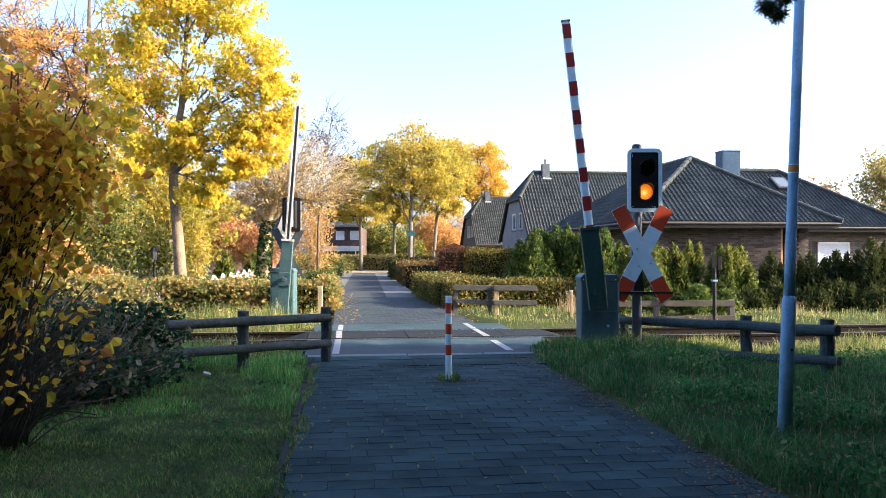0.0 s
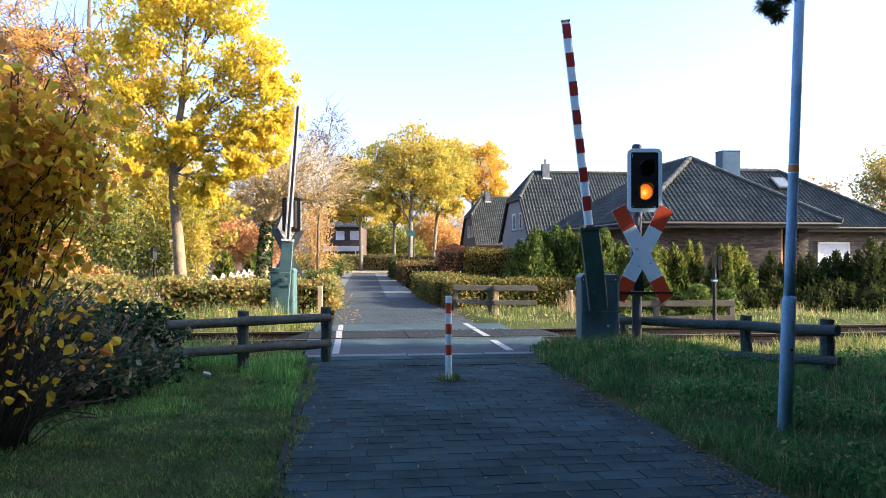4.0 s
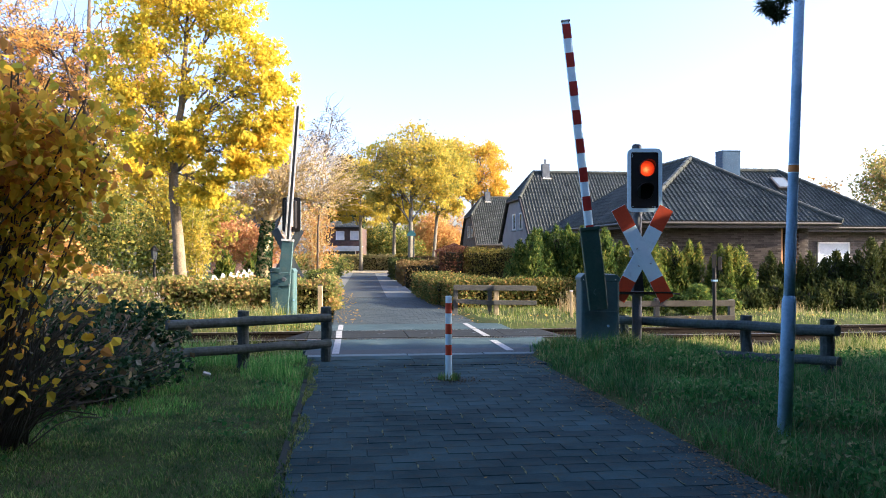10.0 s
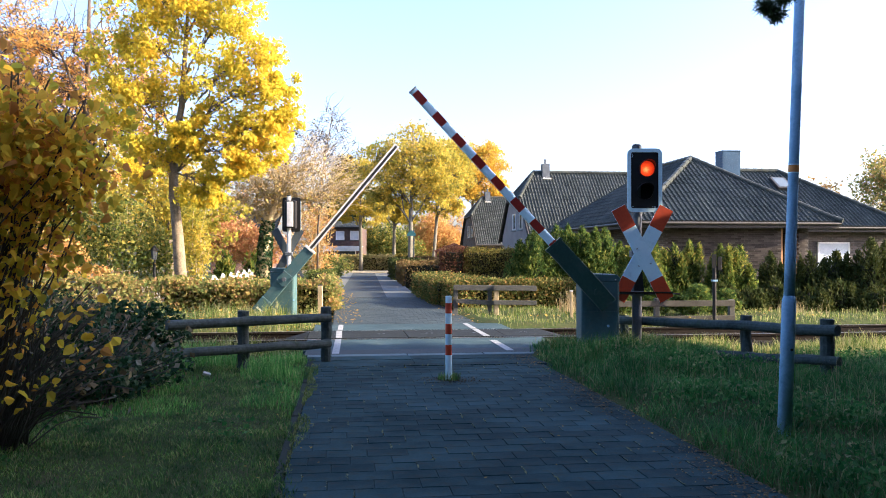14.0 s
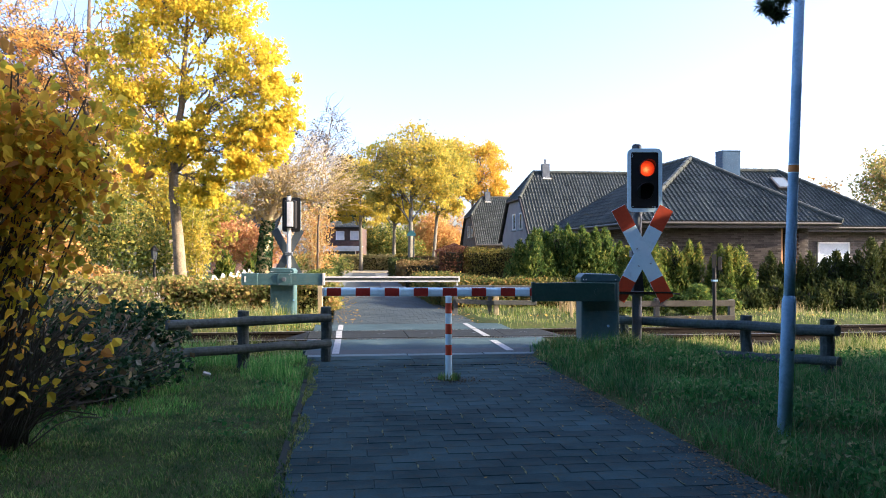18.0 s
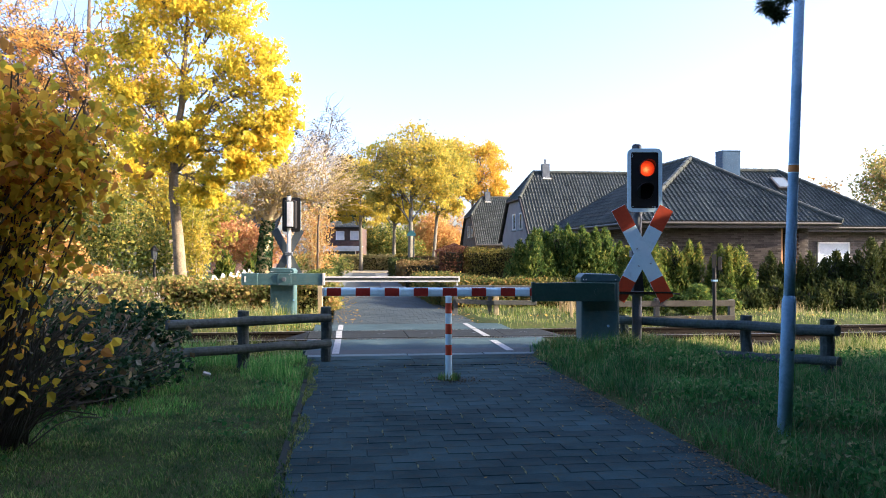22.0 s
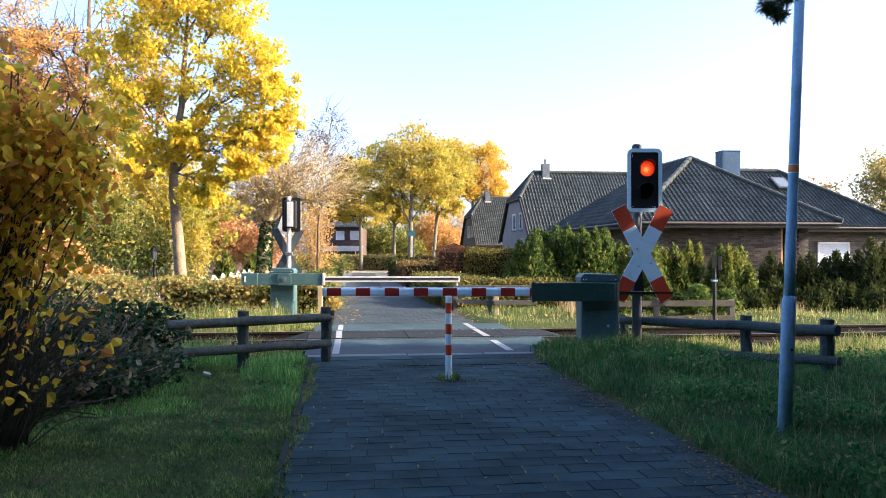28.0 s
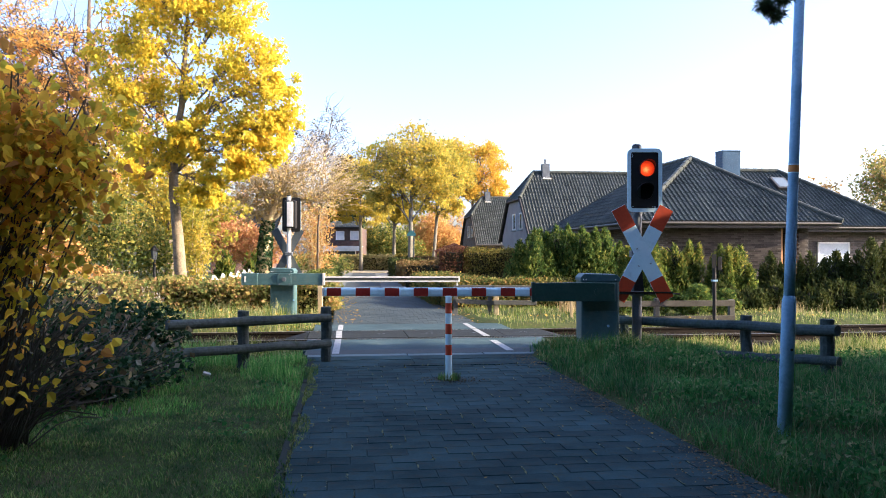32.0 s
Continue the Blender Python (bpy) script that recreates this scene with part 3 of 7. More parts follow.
for _ln in list(_nt.links):
    if _ln.from_node.type == "OBJECT_INFO":
        _to = _ln.to_socket
        _nt.links.remove(_ln)
        _nt.links.new(_gm.outputs["Random Per Island"], _to)

path_places = list(brick_rows(-24.14, -4.22, -2.278, 0.84))
far_places = list(brick_rows(2.14, 12.6, -2.08, 1.03))

# the crossing itself
tagged(link("concrete_edge", boxed(((-2.4, -3.15, -0.09), (-0.93, -2.93, 0.006)), ((-0.92, -3.155, -0.09), (0.22, -2.93, 0.003)),
                                   ((0.23, -3.15, -0.09), (1.35, -2.93, 0.005)), bevel=0.008), M_CONC, C),
       "pale concrete edge strip across the path", "kerb", kind="structure")
# Darker asphalt colour here stands in for shade on the near strip.
slab("asphalt_ramp", -2.45, 1.5, -2.925, -2.35, 0.004, 0.1, M_ASPH2, "asphalt ramp before the rails, darkened for the shade on it", "road")


def cracked_strip():
    """Old asphalt poured against the paving: a ragged near edge and open cracks between its slabs."""
    rnd = random.Random(5)
    us = [-2.3 + 0.1 * i for i in range(33)]
    lines = [[-4.2 + rnd.uniform(-0.02, 0.03) for _ in us]]
    for v, w in ((-3.93, 0.03), (-3.56, 0.025)):
        walk_ = 0.0
        row = []
        for _ in us:
            walk_ = walk_ * 0.7 + rnd.uniform(-w, w)
            row.append(v + walk_)
        lines.append(row)
    lines.append([-3.158 for _ in us])
    bm = bmesh.new()
    for j in range(3):
        gap0 = 0.0 if j == 0 else 0.007
        gap1 = 0.0 if j == 2 else 0.007
        top = 0.001 - 0.004 * (j == 1)
        cut = rnd.choice((9, 14, 21))
        for a, b in ((0, cut), (cut, len(us) - 1)):
            lo = [bm.verts.new((us[i] + (0.006 if i == a else 0), lines[j][i] + gap0, top + rnd.uniform(-0.002, 0.002))) for i in range(a, b + 1)]
            hi = [bm.verts.new((us[i] + (0.006 if i == a else 0), lines[j + 1][i] - gap1, top + rnd.uniform(-0.002, 0.002))) for i in range(a, b + 1)]
            for k in range(len(lo) - 1):
                bm.faces.new((lo[k], lo[k + 1], hi[k + 1], hi[k]))
    r = bmesh.ops.extrude_face_region(bm, geom=list(bm.faces))
    bmesh.ops.translate(bm, vec=(0, 0, -0.06), verts=[v for v in r["geom"] if isinstance(v, bmesh.types.BMVert)])
    tagged(link("asphalt_strip", bm, M_BLOCK2, C), "cracked dark asphalt strip between paving and concrete edge", "road", kind="structure")
    slab("asphalt_strip_bed", -2.4, 1.3, -4.215, -3.152, -0.03, 0.08, M_JOINT, "crumbled bed under the cracked asphalt", "road")


cracked_strip()
slab("asphalt_apron", -2.5, 1.7, -2.348, -0.835, 0.0, 0.1, M_ASPH, "worn patched asphalt between path and rail", "road")
slab("asphalt_far_apron", -2.45, 1.5, 0.835, 2.118, 0.002, 0.1, M_ASPH, "worn asphalt behind the far rail", "road")
STREET = pose(*cpt(-0.6, 12.6)) @ pose(0, 0, 0, 0, 0, 5.6)


def street_piece(name, u0, u1, v0, v1, top, material, label):
    bm = boxed(((u0, v0, top - 0.08), (u1, v1, top)))
    return tagged(link(name, bm, material, STREET), label, "road", kind="structure")


street_piece("road", -2.3, 1.35, 0.01, 36.0, 0.0, M_ROADF, "grey asphalt street between hedges")
street_piece("road_lane", -1.45, 0.25, 0.02, 35, 0.006, M_ASPH2, "dark asphalt lane in the paler street")
street_piece("road_gutter", -2.43, -2.3, 0.01, 36.0, 0.004, M_CONC, "pale gutter stones along the street")
tagged(link("cross_street", boxed(((-40, 63.3, -0.1), (30, 71.6, 0.03))), M_SAND), "sunlit sandy street across the end", "road", kind="structure")

for v0, v1, u0, u1, half in ((-2.86, -0.85, -1.99, -1.955, 0.054), (0.84, 2.0, -1.928, -1.908, 0.05), (-2.75, -1.3, 0.7, 0.705, 0.062), (0.84, 2.1, 0.735, 0.745, 0.055)):
    bm = prism([(u0 - half, v0), (u0 + half, v0), (u1 + half, v1), (u1 - half, v1)], -0.009, -0.004)
    bmesh.ops.transform(bm, matrix=pose(0, 0, 0, -90, 0, 0), verts=bm.verts)
    bmesh.ops.recalc_face_normals(bm, faces=bm.faces)
    tagged(link("road_line", bm, M_WHITELINE, C), "worn white painted edge line", "road marking", "edge lines", "structure")
for u in (-1.945, 0.72):
    bm = boxed(((u - 0.055, -0.66, 0.013), (u + 0.055, 0.66, 0.017)))
    tagged(link("road_line", bm, M_WHITELINE, C), "worn white painted line on rubber panels", "road marking", "edge lines", "structure")

deck = holder("crossing_deck", C)
tagged(deck, "black rubber level crossing deck between the rails", "crossing deck")
for u, w in ((-2.51, 1.795), (-0.71, 1.795), (1.09, 0.895)):
    p = part("panel", boxed(((0.005, -0.665, -0.12), (w, 0.665, 0.012)), bevel=0.01), M_RUBBER, deck, at=pose(u, 0, 0))
    for du in (0.38, 0.47, 1.28, 1.37):
        if du < w:
            part("lifting_plate", boxed(((du, -0.025, 0.012), (du + 0.05, 0.025, 0.014))), M_BACK, p, "small worn steel lifting plate")
for u0, u1, s in ((1.99, 2.45, 1), (-2.95, -2.52, -1)):
    bm = boxed(((u0, -0.64, -0.15), (u1, 0.64, 0.01)))
    for v in bm.verts:
        if v.co.z > -0.05 and (v.co.x > u0 + 0.1) == (s > 0):
            v.co.z = -0.11
    part("end_ramp", bm, M_RUBBER, deck, "sloping steel end plate")

RAIL = [(-0.07, -0.155), (0.07, -0.155), (0.07, -0.145), (0.012, -0.125), (0.01, -0.045), (0.034, -0.035), (0.034, -0.008), (0.026, 0.0), (-0.026, 0.0),
        (-0.034, -0.008), (-0.034, -0.035), (-0.01, -0.045), (-0.012, -0.125), (-0.07, -0.145)]
for v in (-0.7525, 0.7525):
    r = holder("rail", C @ pose(0, v, 0))
    bm = prism(RAIL, -70, 70)
    bm.transform(Matrix.Rotation(radians(90), 4, "Z"))
    part("rail_profile", bm, M_RAIL, r)
    part("running_surface", boxed(((-70, -0.024, 0.0), (70, 0.024, 0.002))), M_RAILTOP, r, "polished bright steel running surface")
    tagged(r, "rusty steel railway rail on sleepers", "rail", "rails", "structure")

sl = link("sleeper", boxed(((-0.12, -1.25, -0.3), (0.12, 1.25, -0.157)), bevel=0.012), M_BARKD)
tagged(sl, "dark weathered timber sleeper in ballast", "sleeper", "sleepers")
su = [u for u in np.arange(-12.0, 14.0, 0.63) if u < -2.9 or u > 2.5]
sl.matrix_basis = C @ pose(float(su[0]), 0, 0)
for u in su[1:]:
    copy_thing(sl, C @ pose(float(u), 0, 0))
slab("ballast_bed", -70, -2.55, -1.8, 1.8, -0.19, 0.2, M_BALLAST, "brown stone ballast bed of the track", "ballast", 0)
slab("ballast_bed", 2.2, 70, -1.8, 1.8, -0.19, 0.2, M_BALLAST, "brown stone ballast bed of the track", "ballast", 0)


def stones(name, n, u0, u1, v0, v1, z, size, label):
    cu, cv = RNG.uniform(u0, u1, n), RNG.uniform(v0, v1, n)
    o = np.array([(1, 0, 0), (-1, 0, 0), (0, 1, 0), (0, -1, 0), (0, 0, 1), (0, 0, -1)], float)
    s = size * RNG.uniform(0.5, 1.2, (n, 1, 1)) * RNG.uniform(0.6, 1.2, (n, 6, 1))
    a = RNG.uniform(0, 6.28, n)
    rot = np.stack([np.stack([np.cos(a), -np.sin(a)], 1), np.stack([np.sin(a), np.cos(a)], 1)], 1)
    v = o[None] * s
    v[:, :, :2] = np.einsum("nij,nkj->nki", rot, v[:, :, :2])
    v += np.stack([cu, cv, np.full(n, z) + RNG.uniform(-0.02, 0.03, n)], 1)[:, None]
    f = np.array([(0, 2, 4), (2, 1, 4), (1, 3, 4), (3, 0, 4), (2, 0, 5), (1, 2, 5), (3, 1, 5), (0, 3, 5)])
    faces = (np.arange(n)[:, None, None] * 6 + f[None]).reshape(-1, 3)
    return tagged(raw(name, v.reshape(-1, 3), faces, M_BALLAST, C), label, "ballast", kind="stuff")


stones("ballast_stones", 5200, 2.5, 14, -1.7, 1.7, -0.16, 0.045, "loose brown ballast stones between the rails")
stones("ballast_stones", 3600, -11, -2.9, -1.7, 1.7, -0.16, 0.045, "loose brown ballast stones between the rails")


# ---- barriers ----
def barrier(matrix, side, near):
    """side -1: the boom closes towards -x. Returns the thing, its arm and the pivot."""
    b = holder("level_crossing_barrier", matrix)
    off = 0.085 if near else -0.1
    bm = boxed(((-0.295, 0.14, -0.15), (0.295, 0.62, 1.17)), bevel=0.035)
    for v in bm.verts:
        if v.co.z > 1.0 and abs(v.co.y - 0.38) > 0.1:
            v.co.z -= 0.03
    bm.transform(Matrix.Translation((off, 0, 0)))
    cab = part("cabinet", bm, M_GREENBOX, b, "grey-green painted steel drive cabinet")
    part("lid", prism([(off - 0.305, 1.08), (off + 0.305, 1.08), (off + 0.305, 1.13), (off + 0.25, 1.185), (off - 0.25, 1.2), (off - 0.305, 1.14)], 0.128, 0.63, 0.008), M_GREENBOX, cab)
    part("cabinet_door", boxed(((off - 0.25, 0.132, 0.12), (off + 0.25, 0.142, 0.62)), bevel=0.004), M_GREENBOX, cab)
    part("lock", rodded(((0.2, 0.135, 0.4), (0.2, 0.11, 0.4), 0.02)), M_GALV, cab, "small steel lock")
    for sx in (off - 0.27, off - 0.23, off + 0.22):
        part("lid_clip", boxed(((sx, 0.125, 1.1), (sx + 0.018, 0.14, 1.12)), bevel=0.004), M_ALU, cab, "pale lid clip")
    part("plinth", boxed(((off - 0.35, 0.1, -0.2), (off + 0.35, 0.66, 0.03)), bevel=0.01), M_CONC, b, "concrete plinth")
    part("shaft", rodded(((0.0, 0.15, 0.926), (0.0, -0.02, 0.926), 0.07), seg=16), M_GALV, b, "steel pivot shaft")
    arm = holder("boom_arm", pose(0, 0, 0.926))
    arm.parent = b
    s = side
    tail = 0.27 if near else 1.06
    out = [(s * -tail, -0.14), (s * 0.98, -0.14), (s * 0.98, 0.135), (s * 0.25, 0.145), (s * -tail, 0.135)]
    part("arm_beam", prism(out, -0.05, 0.06, 0.006), M_GREENARM if near else M_GREENBOX, arm, "painted steel boom carrier")
    if not near:
        part("counterweight", boxed(((min(s * -1.06, s * -0.66), -0.075, -0.15), (max(s * -1.06, s * -0.66), 0.085, 0.15)), bevel=0.01), M_GREENBOX, arm, "counterweight plate")
        part("weight_slot", boxed(((s * -0.96 - 0.02, -0.082, -0.07), (s * -0.96 + 0.02, -0.074, 0.08))), M_ALU, arm)
    part("flange", boxed(((min(s * 0.94, s * 0.99), -0.07, -0.15), (max(s * 0.94, s * 0.99), 0.07, 0.15)), bevel=0.004), M_GREENARM if near else M_ALU, arm)
    if not near:
        part("hub_plate", boxed(((-0.17, -0.075, -0.15), (0.17, -0.05, 0.15)), bevel=0.006), M_GREENBOX, arm)
    part("hub_nut", rodded(((0, -0.05 if near else -0.075, 0), (0, -0.07 if near else -0.11, 0), 0.055), seg=6), M_GREENARM if near else M_POLE, arm)
    for hx in () if near else (-0.12, 0.12):
        for hz in (-0.12, 0.12):
            part("bolt", rodded(((hx, -0.075, hz), (hx, -0.092, hz), 0.016), seg=6), M_POLE, arm)
    x0, x1, tip = 0.96, 4.14 if near else 4.3, 4.16 if near else 4.32
    bm = boxed(((min(s * x0, s * x1), -0.035, -0.066), (max(s * x0, s * x1), 0.035, 0.066)), bevel=0.032)
    part("boom", bm, M_WHITE if near else M_BOOMBACK, arm, "long white aluminium boom", smooth=False)
    if not near:
        for z0, z1 in ((0.03, 0.07), (-0.07, -0.034)):
            part("boom_lip", boxed(((min(s * x0, s * x1), -0.052, z0), (max(s * x0, s * x1), -0.034, z1)), bevel=0.004), M_ALU, arm, "bright aluminium lip")
    part("end_cap", boxed(((min(s * (tip - 0.03), s * tip), -0.038, -0.07), (max(s * (tip - 0.03), s * tip), 0.038, 0.07)), bevel=0.01), M_ALU, arm)
    if not near:
        part("tip_lamp", boxed(((s * (tip - 0.06) - 0.02, -0.02, -0.16), (s * (tip - 0.06) + 0.02, 0.02, -0.066)), bevel=0.006), M_ALU, arm)
    e = 4.089
    while e > x0 + 0.02:
        a = max(e - 0.219, x0 + 0.03)
        q0, q1 = (s * a, s * e) if s > 0 else (s * e, s * a)
        yb = (-0.0375, -0.0345) if near else (0.0345, 0.0375)
        part("red_band", boxed(((q0, yb[0], -0.062), (q1, yb[1], 0.062))), M_RED, arm, "red reflective band")
        e -= 0.4385
    return b, arm


near_barrier, near_arm = barrier(pose(2.33, 12.0, 0), -1, True)
tagged(near_barrier, "grey-green barrier drive with red and white boom", "barrier", "crossing barriers")
far_barrier, far_arm = barrier(pose(-3.91, 19.55, -0.045), 1, False)
tagged(far_barrier, "grey-green barrier drive seen from behind with plain boom", "barrier", "crossing barriers")


# ---- light signals with saltire crosses ----
def disc_insert(name, lit, parent, x, z):
    """A flat lamp insert, lit on one face and dark on the other, that turns on an upright pin."""
    bm = bmesh.new()
    bmesh.ops.create_cone(bm, cap_ends=True, segments=28, radius1=0.122, radius2=0.122, depth=0.012,
                          matrix=Matrix.Rotation(radians(90), 4, "X"))
    for f in bm.faces:
        f.material_index = 0 if f.normal.y < -0.5 else 1
    ob = part(name, bm, [lit, M_LENS], parent, at=pose(x, -0.05, z))
    return ob


def signal(matrix, front):
    """A post with a two-lamp signal and a saltire cross; front is the side that shows its face (-y)."""
    s = holder("crossing_signal", matrix)
    part("post", rodded(((0, 0, -0.15), (0, 0, 3.18), 0.075 if front else 0.06), seg=18), M_POLE if front else M_ALU, s, "round grey steel post", smooth=False)
    part("post_cap", rodded(((0, 0, 3.18), (0, 0, 3.215), 0.08, 0.05), seg=18), M_BLACK, s)
    cx, cz = (0.103 if front else -0.06), 2.645
    # backing board with a white rim and round openings
    rim_o, rim_i = round_rect(0.54, 0.985, 0.09, 6, cx, cz), round_rect(0.425, 0.87, 0.03, 6, cx, cz)
    bm = bmesh.new()
    rings = [[bm.verts.new((x, y, z)) for x, z in o] for o, y in ((rim_o, -0.1), (rim_i, -0.1), (rim_i, -0.082), (rim_o, -0.07))]
    n = len(rim_o)
    for r0, r1 in zip(rings, rings[1:] + rings[:1]):
        for k in range(n):
            bm.faces.new((r0[k], r0[(k + 1) % n], r1[(k + 1) % n], r1[k]))
    rim = part("rim", bm, M_WHITE, s, "rounded white rim")
    lamps = ((0.04, 0.185, "red"), (0.012, -0.175, "yellow"))
    bm = bmesh.new()
    outer = round_rect(0.425, 0.87, 0.03, 6, cx, cz)
    edge = [bm.verts.new((x, -0.086, z)) for x, z in outer]
    edges = [bm.edges.new((a, b)) for a, b in zip(edge, edge[1:] + edge[:1])]
    for dx, dz, _ in lamps:
        ring = [bm.verts.new((cx + dx + 0.124 * math.cos(t), -0.086, cz + dz + 0.124 * math.sin(t))) for t in (2 * math.pi * k / 28 for k in range(28))]
        edges += [bm.edges.new((a, b)) for a, b in zip(ring, ring[1:] + ring[:1])]
        back = [bm.verts.new((v.co.x, 0.12, v.co.z)) for v in ring]
        for k in range(28):
            bm.faces.new((ring[k], ring[(k + 1) % 28], back[(k + 1) % 28], back[k]))
        bm.faces.new(back)
    bmesh.ops.triangle_fill(bm, edges=edges, use_beauty=True)
    for q in ((-0.19, 0.36, 0.008, 0.05), (0.12, -0.415, 0.06, 0.006), (-0.19, -0.41, 0.02, 0.008)):
        part("mark", boxed(((cx + q[0], -0.0885, cz + q[1]), (cx + q[0] + q[2], -0.0865, cz + q[1] + q[3]))), M_WHITE, s, "small white mark")
    part("face_plate", bm, M_BLACK, s, "black face plate with round openings")
    part("housing", boxed(((cx - 0.17, -0.06, cz - 0.4), (cx + 0.17, 0.19, cz + 0.4)), bevel=0.03) if not front else
         boxed(((cx - 0.2, 0.0, cz - 0.43), (cx + 0.2, 0.19, cz + 0.43)), bevel=0.03), M_BLACK, s, "black lamp housing")
    if not front:
        part("terminal_box", boxed(((cx - 0.1, 0.19, cz - 0.36), (cx + 0.08, 0.25, cz + 0.36)), bevel=0.02), M_ALU, s, "pale terminal box")
        part("back_board", prism(round_rect(0.535, 1.0, 0.085, 6, cx, cz), -0.068, -0.06), M_BLACK, s, "black back of the board")
    made = {}
    for dx, dz, colour in lamps:
        bm = bmesh.new()
        t0, t1, m = radians(-12), radians(192), 18
        for k in range(m):
            a, b = t0 + (t1 - t0) * k / m, t0 + (t1 - t0) * (k + 1) / m
            q = []
            for t, y, r in ((a, -0.09, 0.134), (b, -0.09, 0.134), (b, -0.09 - 0.17 * max(0.15, math.sin(b)) , 0.128), (a, -0.09 - 0.17 * max(0.15, math.sin(a)), 0.128)):
                q.append(bm.verts.new((cx + dx + r * math.cos(t), y, cz + dz + r * math.sin(t))))
            bm.faces.new(q)
        bmesh.ops.remove_doubles(bm, verts=bm.verts, dist=0.0005)
        bmesh.ops.solidify(bm, geom=list(bm.faces), thickness=0.004)
        part("visor", bm, M_BLACK, s, "black lamp visor")
        if front:
            made[colour] = disc_insert(colour + "_lamp", M_REDGLOW if colour == "red" else M_YELGLOW, s, cx + dx, cz + dz)
    for dz in (-0.3, 0.3):
        part("bracket", boxed(((-0.05, -0.02, cz + dz - 0.03), (0.1, 0.05, cz + dz + 0.03)), bevel=0.006), M_POLE, s)
    if front:
        part("crossbar", rodded(((-0.63, -0.14, 0.91), (0.52, -0.14, 0.905), 0.014), ((-0.04, -0.14, 0.9), (-0.04, 0, 0.9), 0.012), seg=8), M_RAIL, s, "thin rusty iron crossbar")
        part("bar_clamp", rodded(((0, 0, 0.86), (0, 0, 0.95), 0.084), seg=18), M_POLE, s)
    # saltire cross: two boards, the front one unbroken
    zc = 1.505
    for ang, y in ((28, -0.125), (-28, -0.105)):
        turn = Matrix.Translation((0.06, 0, zc)) @ Matrix.Rotation(radians(-ang), 4, "Y")
        board = part("cross_board", box(bmesh.new(), (-0.115, y, -0.805), (0.115, y + 0.012, 0.805), 0.003, turn), M_WHITE if front else M_BACK, s,
                     "white saltire board with red ends" if front else "bare grey back of a saltire board")
        if front:
            for z0, z1 in ((-0.805, -0.44), (0.44, 0.805)):
                part("red_end", box(bmesh.new(), (-0.114, y - 0.002, z0 + 0.003), (0.114, y, z1 - 0.002), 0, turn), M_SIGNRED, board, "faded red board end")
            for dx, dz in ((0.03, -0.2), (-0.05, 0.1)):
                part("chip", box(bmesh.new(), (dx, y - 0.0015, dz), (dx + 0.022, y, dz + 0.016), 0, turn), M_POLE, board)
    part("clamp", boxed(((-0.1, -0.1, zc - 0.05), (0.1, 0.09, zc + 0.05)), bevel=0.01), M_POLE, s)
    if front:
        part("stay_rod", rodded(((-0.5, -0.1, zc - 0.62), (0.64, -0.1, zc - 0.62), 0.012), seg=8), M_BLACK, s, "thin dark steel rod across the post")
        part("rod_clamp", boxed(((-0.09, -0.115, zc - 0.66), (0.09, 0.09, zc - 0.58)), bevel=0.01), M_POLE, s)
        # Black plate that stands in for the shadow behind the crossed boards.
        part("shadow_plate", prism([(-0.07, zc - 0.6), (0.09, zc - 0.6), (0.05, zc - 0.12), (-0.02, zc - 0.12)], -0.092, -0.08), M_BLACK, s, "black plate shaped for the shadow behind the boards")
    return s, made


near_signal, lamps = signal(pose(3.025, 12.35, 0), True)
tagged(near_signal, "signal with two lamps above a red and white saltire cross", "railway signal", "crossing signals")
far_signal, _ = signal(pose(-4.46, 22.9, 0.0, 0, 0, 180), False)
tagged(far_signal, "rear of a crossing signal with grey saltire cross", "railway signal", "crossing signals")


# ---- bollard and lamp post ----
def bollard():
    b = holder("bollard", pose(0.068, 9.5, -0.01))
    zs = [(-0.2, 0.3, M_WHITE), (0.3, 0.425, M_SIGNRED), (0.425, 0.552, M_WHITE), (0.552, 0.675, M_SIGNRED), (0.675, 0.8, M_WHITE), (0.8, 0.925, M_SIGNRED), (0.925, 1.005, M_WHITE)]
    for z0, z1, m in zs:
        part("red_band" if m is M_SIGNRED else "white_band", rodded(((0, 0, z0), (0, 0, z1), 0.039), seg=24), m, b)
    bm = bmesh.new()
    bmesh.ops.create_uvsphere(bm, u_segments=24, v_segments=8, radius=0.039, matrix=Matrix.Translation((0, 0, 1.005)) @ Matrix.Diagonal((1, 1, 0.12, 1)))
    part("cap", bm, M_WHITE, b, smooth=True)
    return tagged(b, "red and white banded steel bollard standing in the path", "bollard")


bollard()


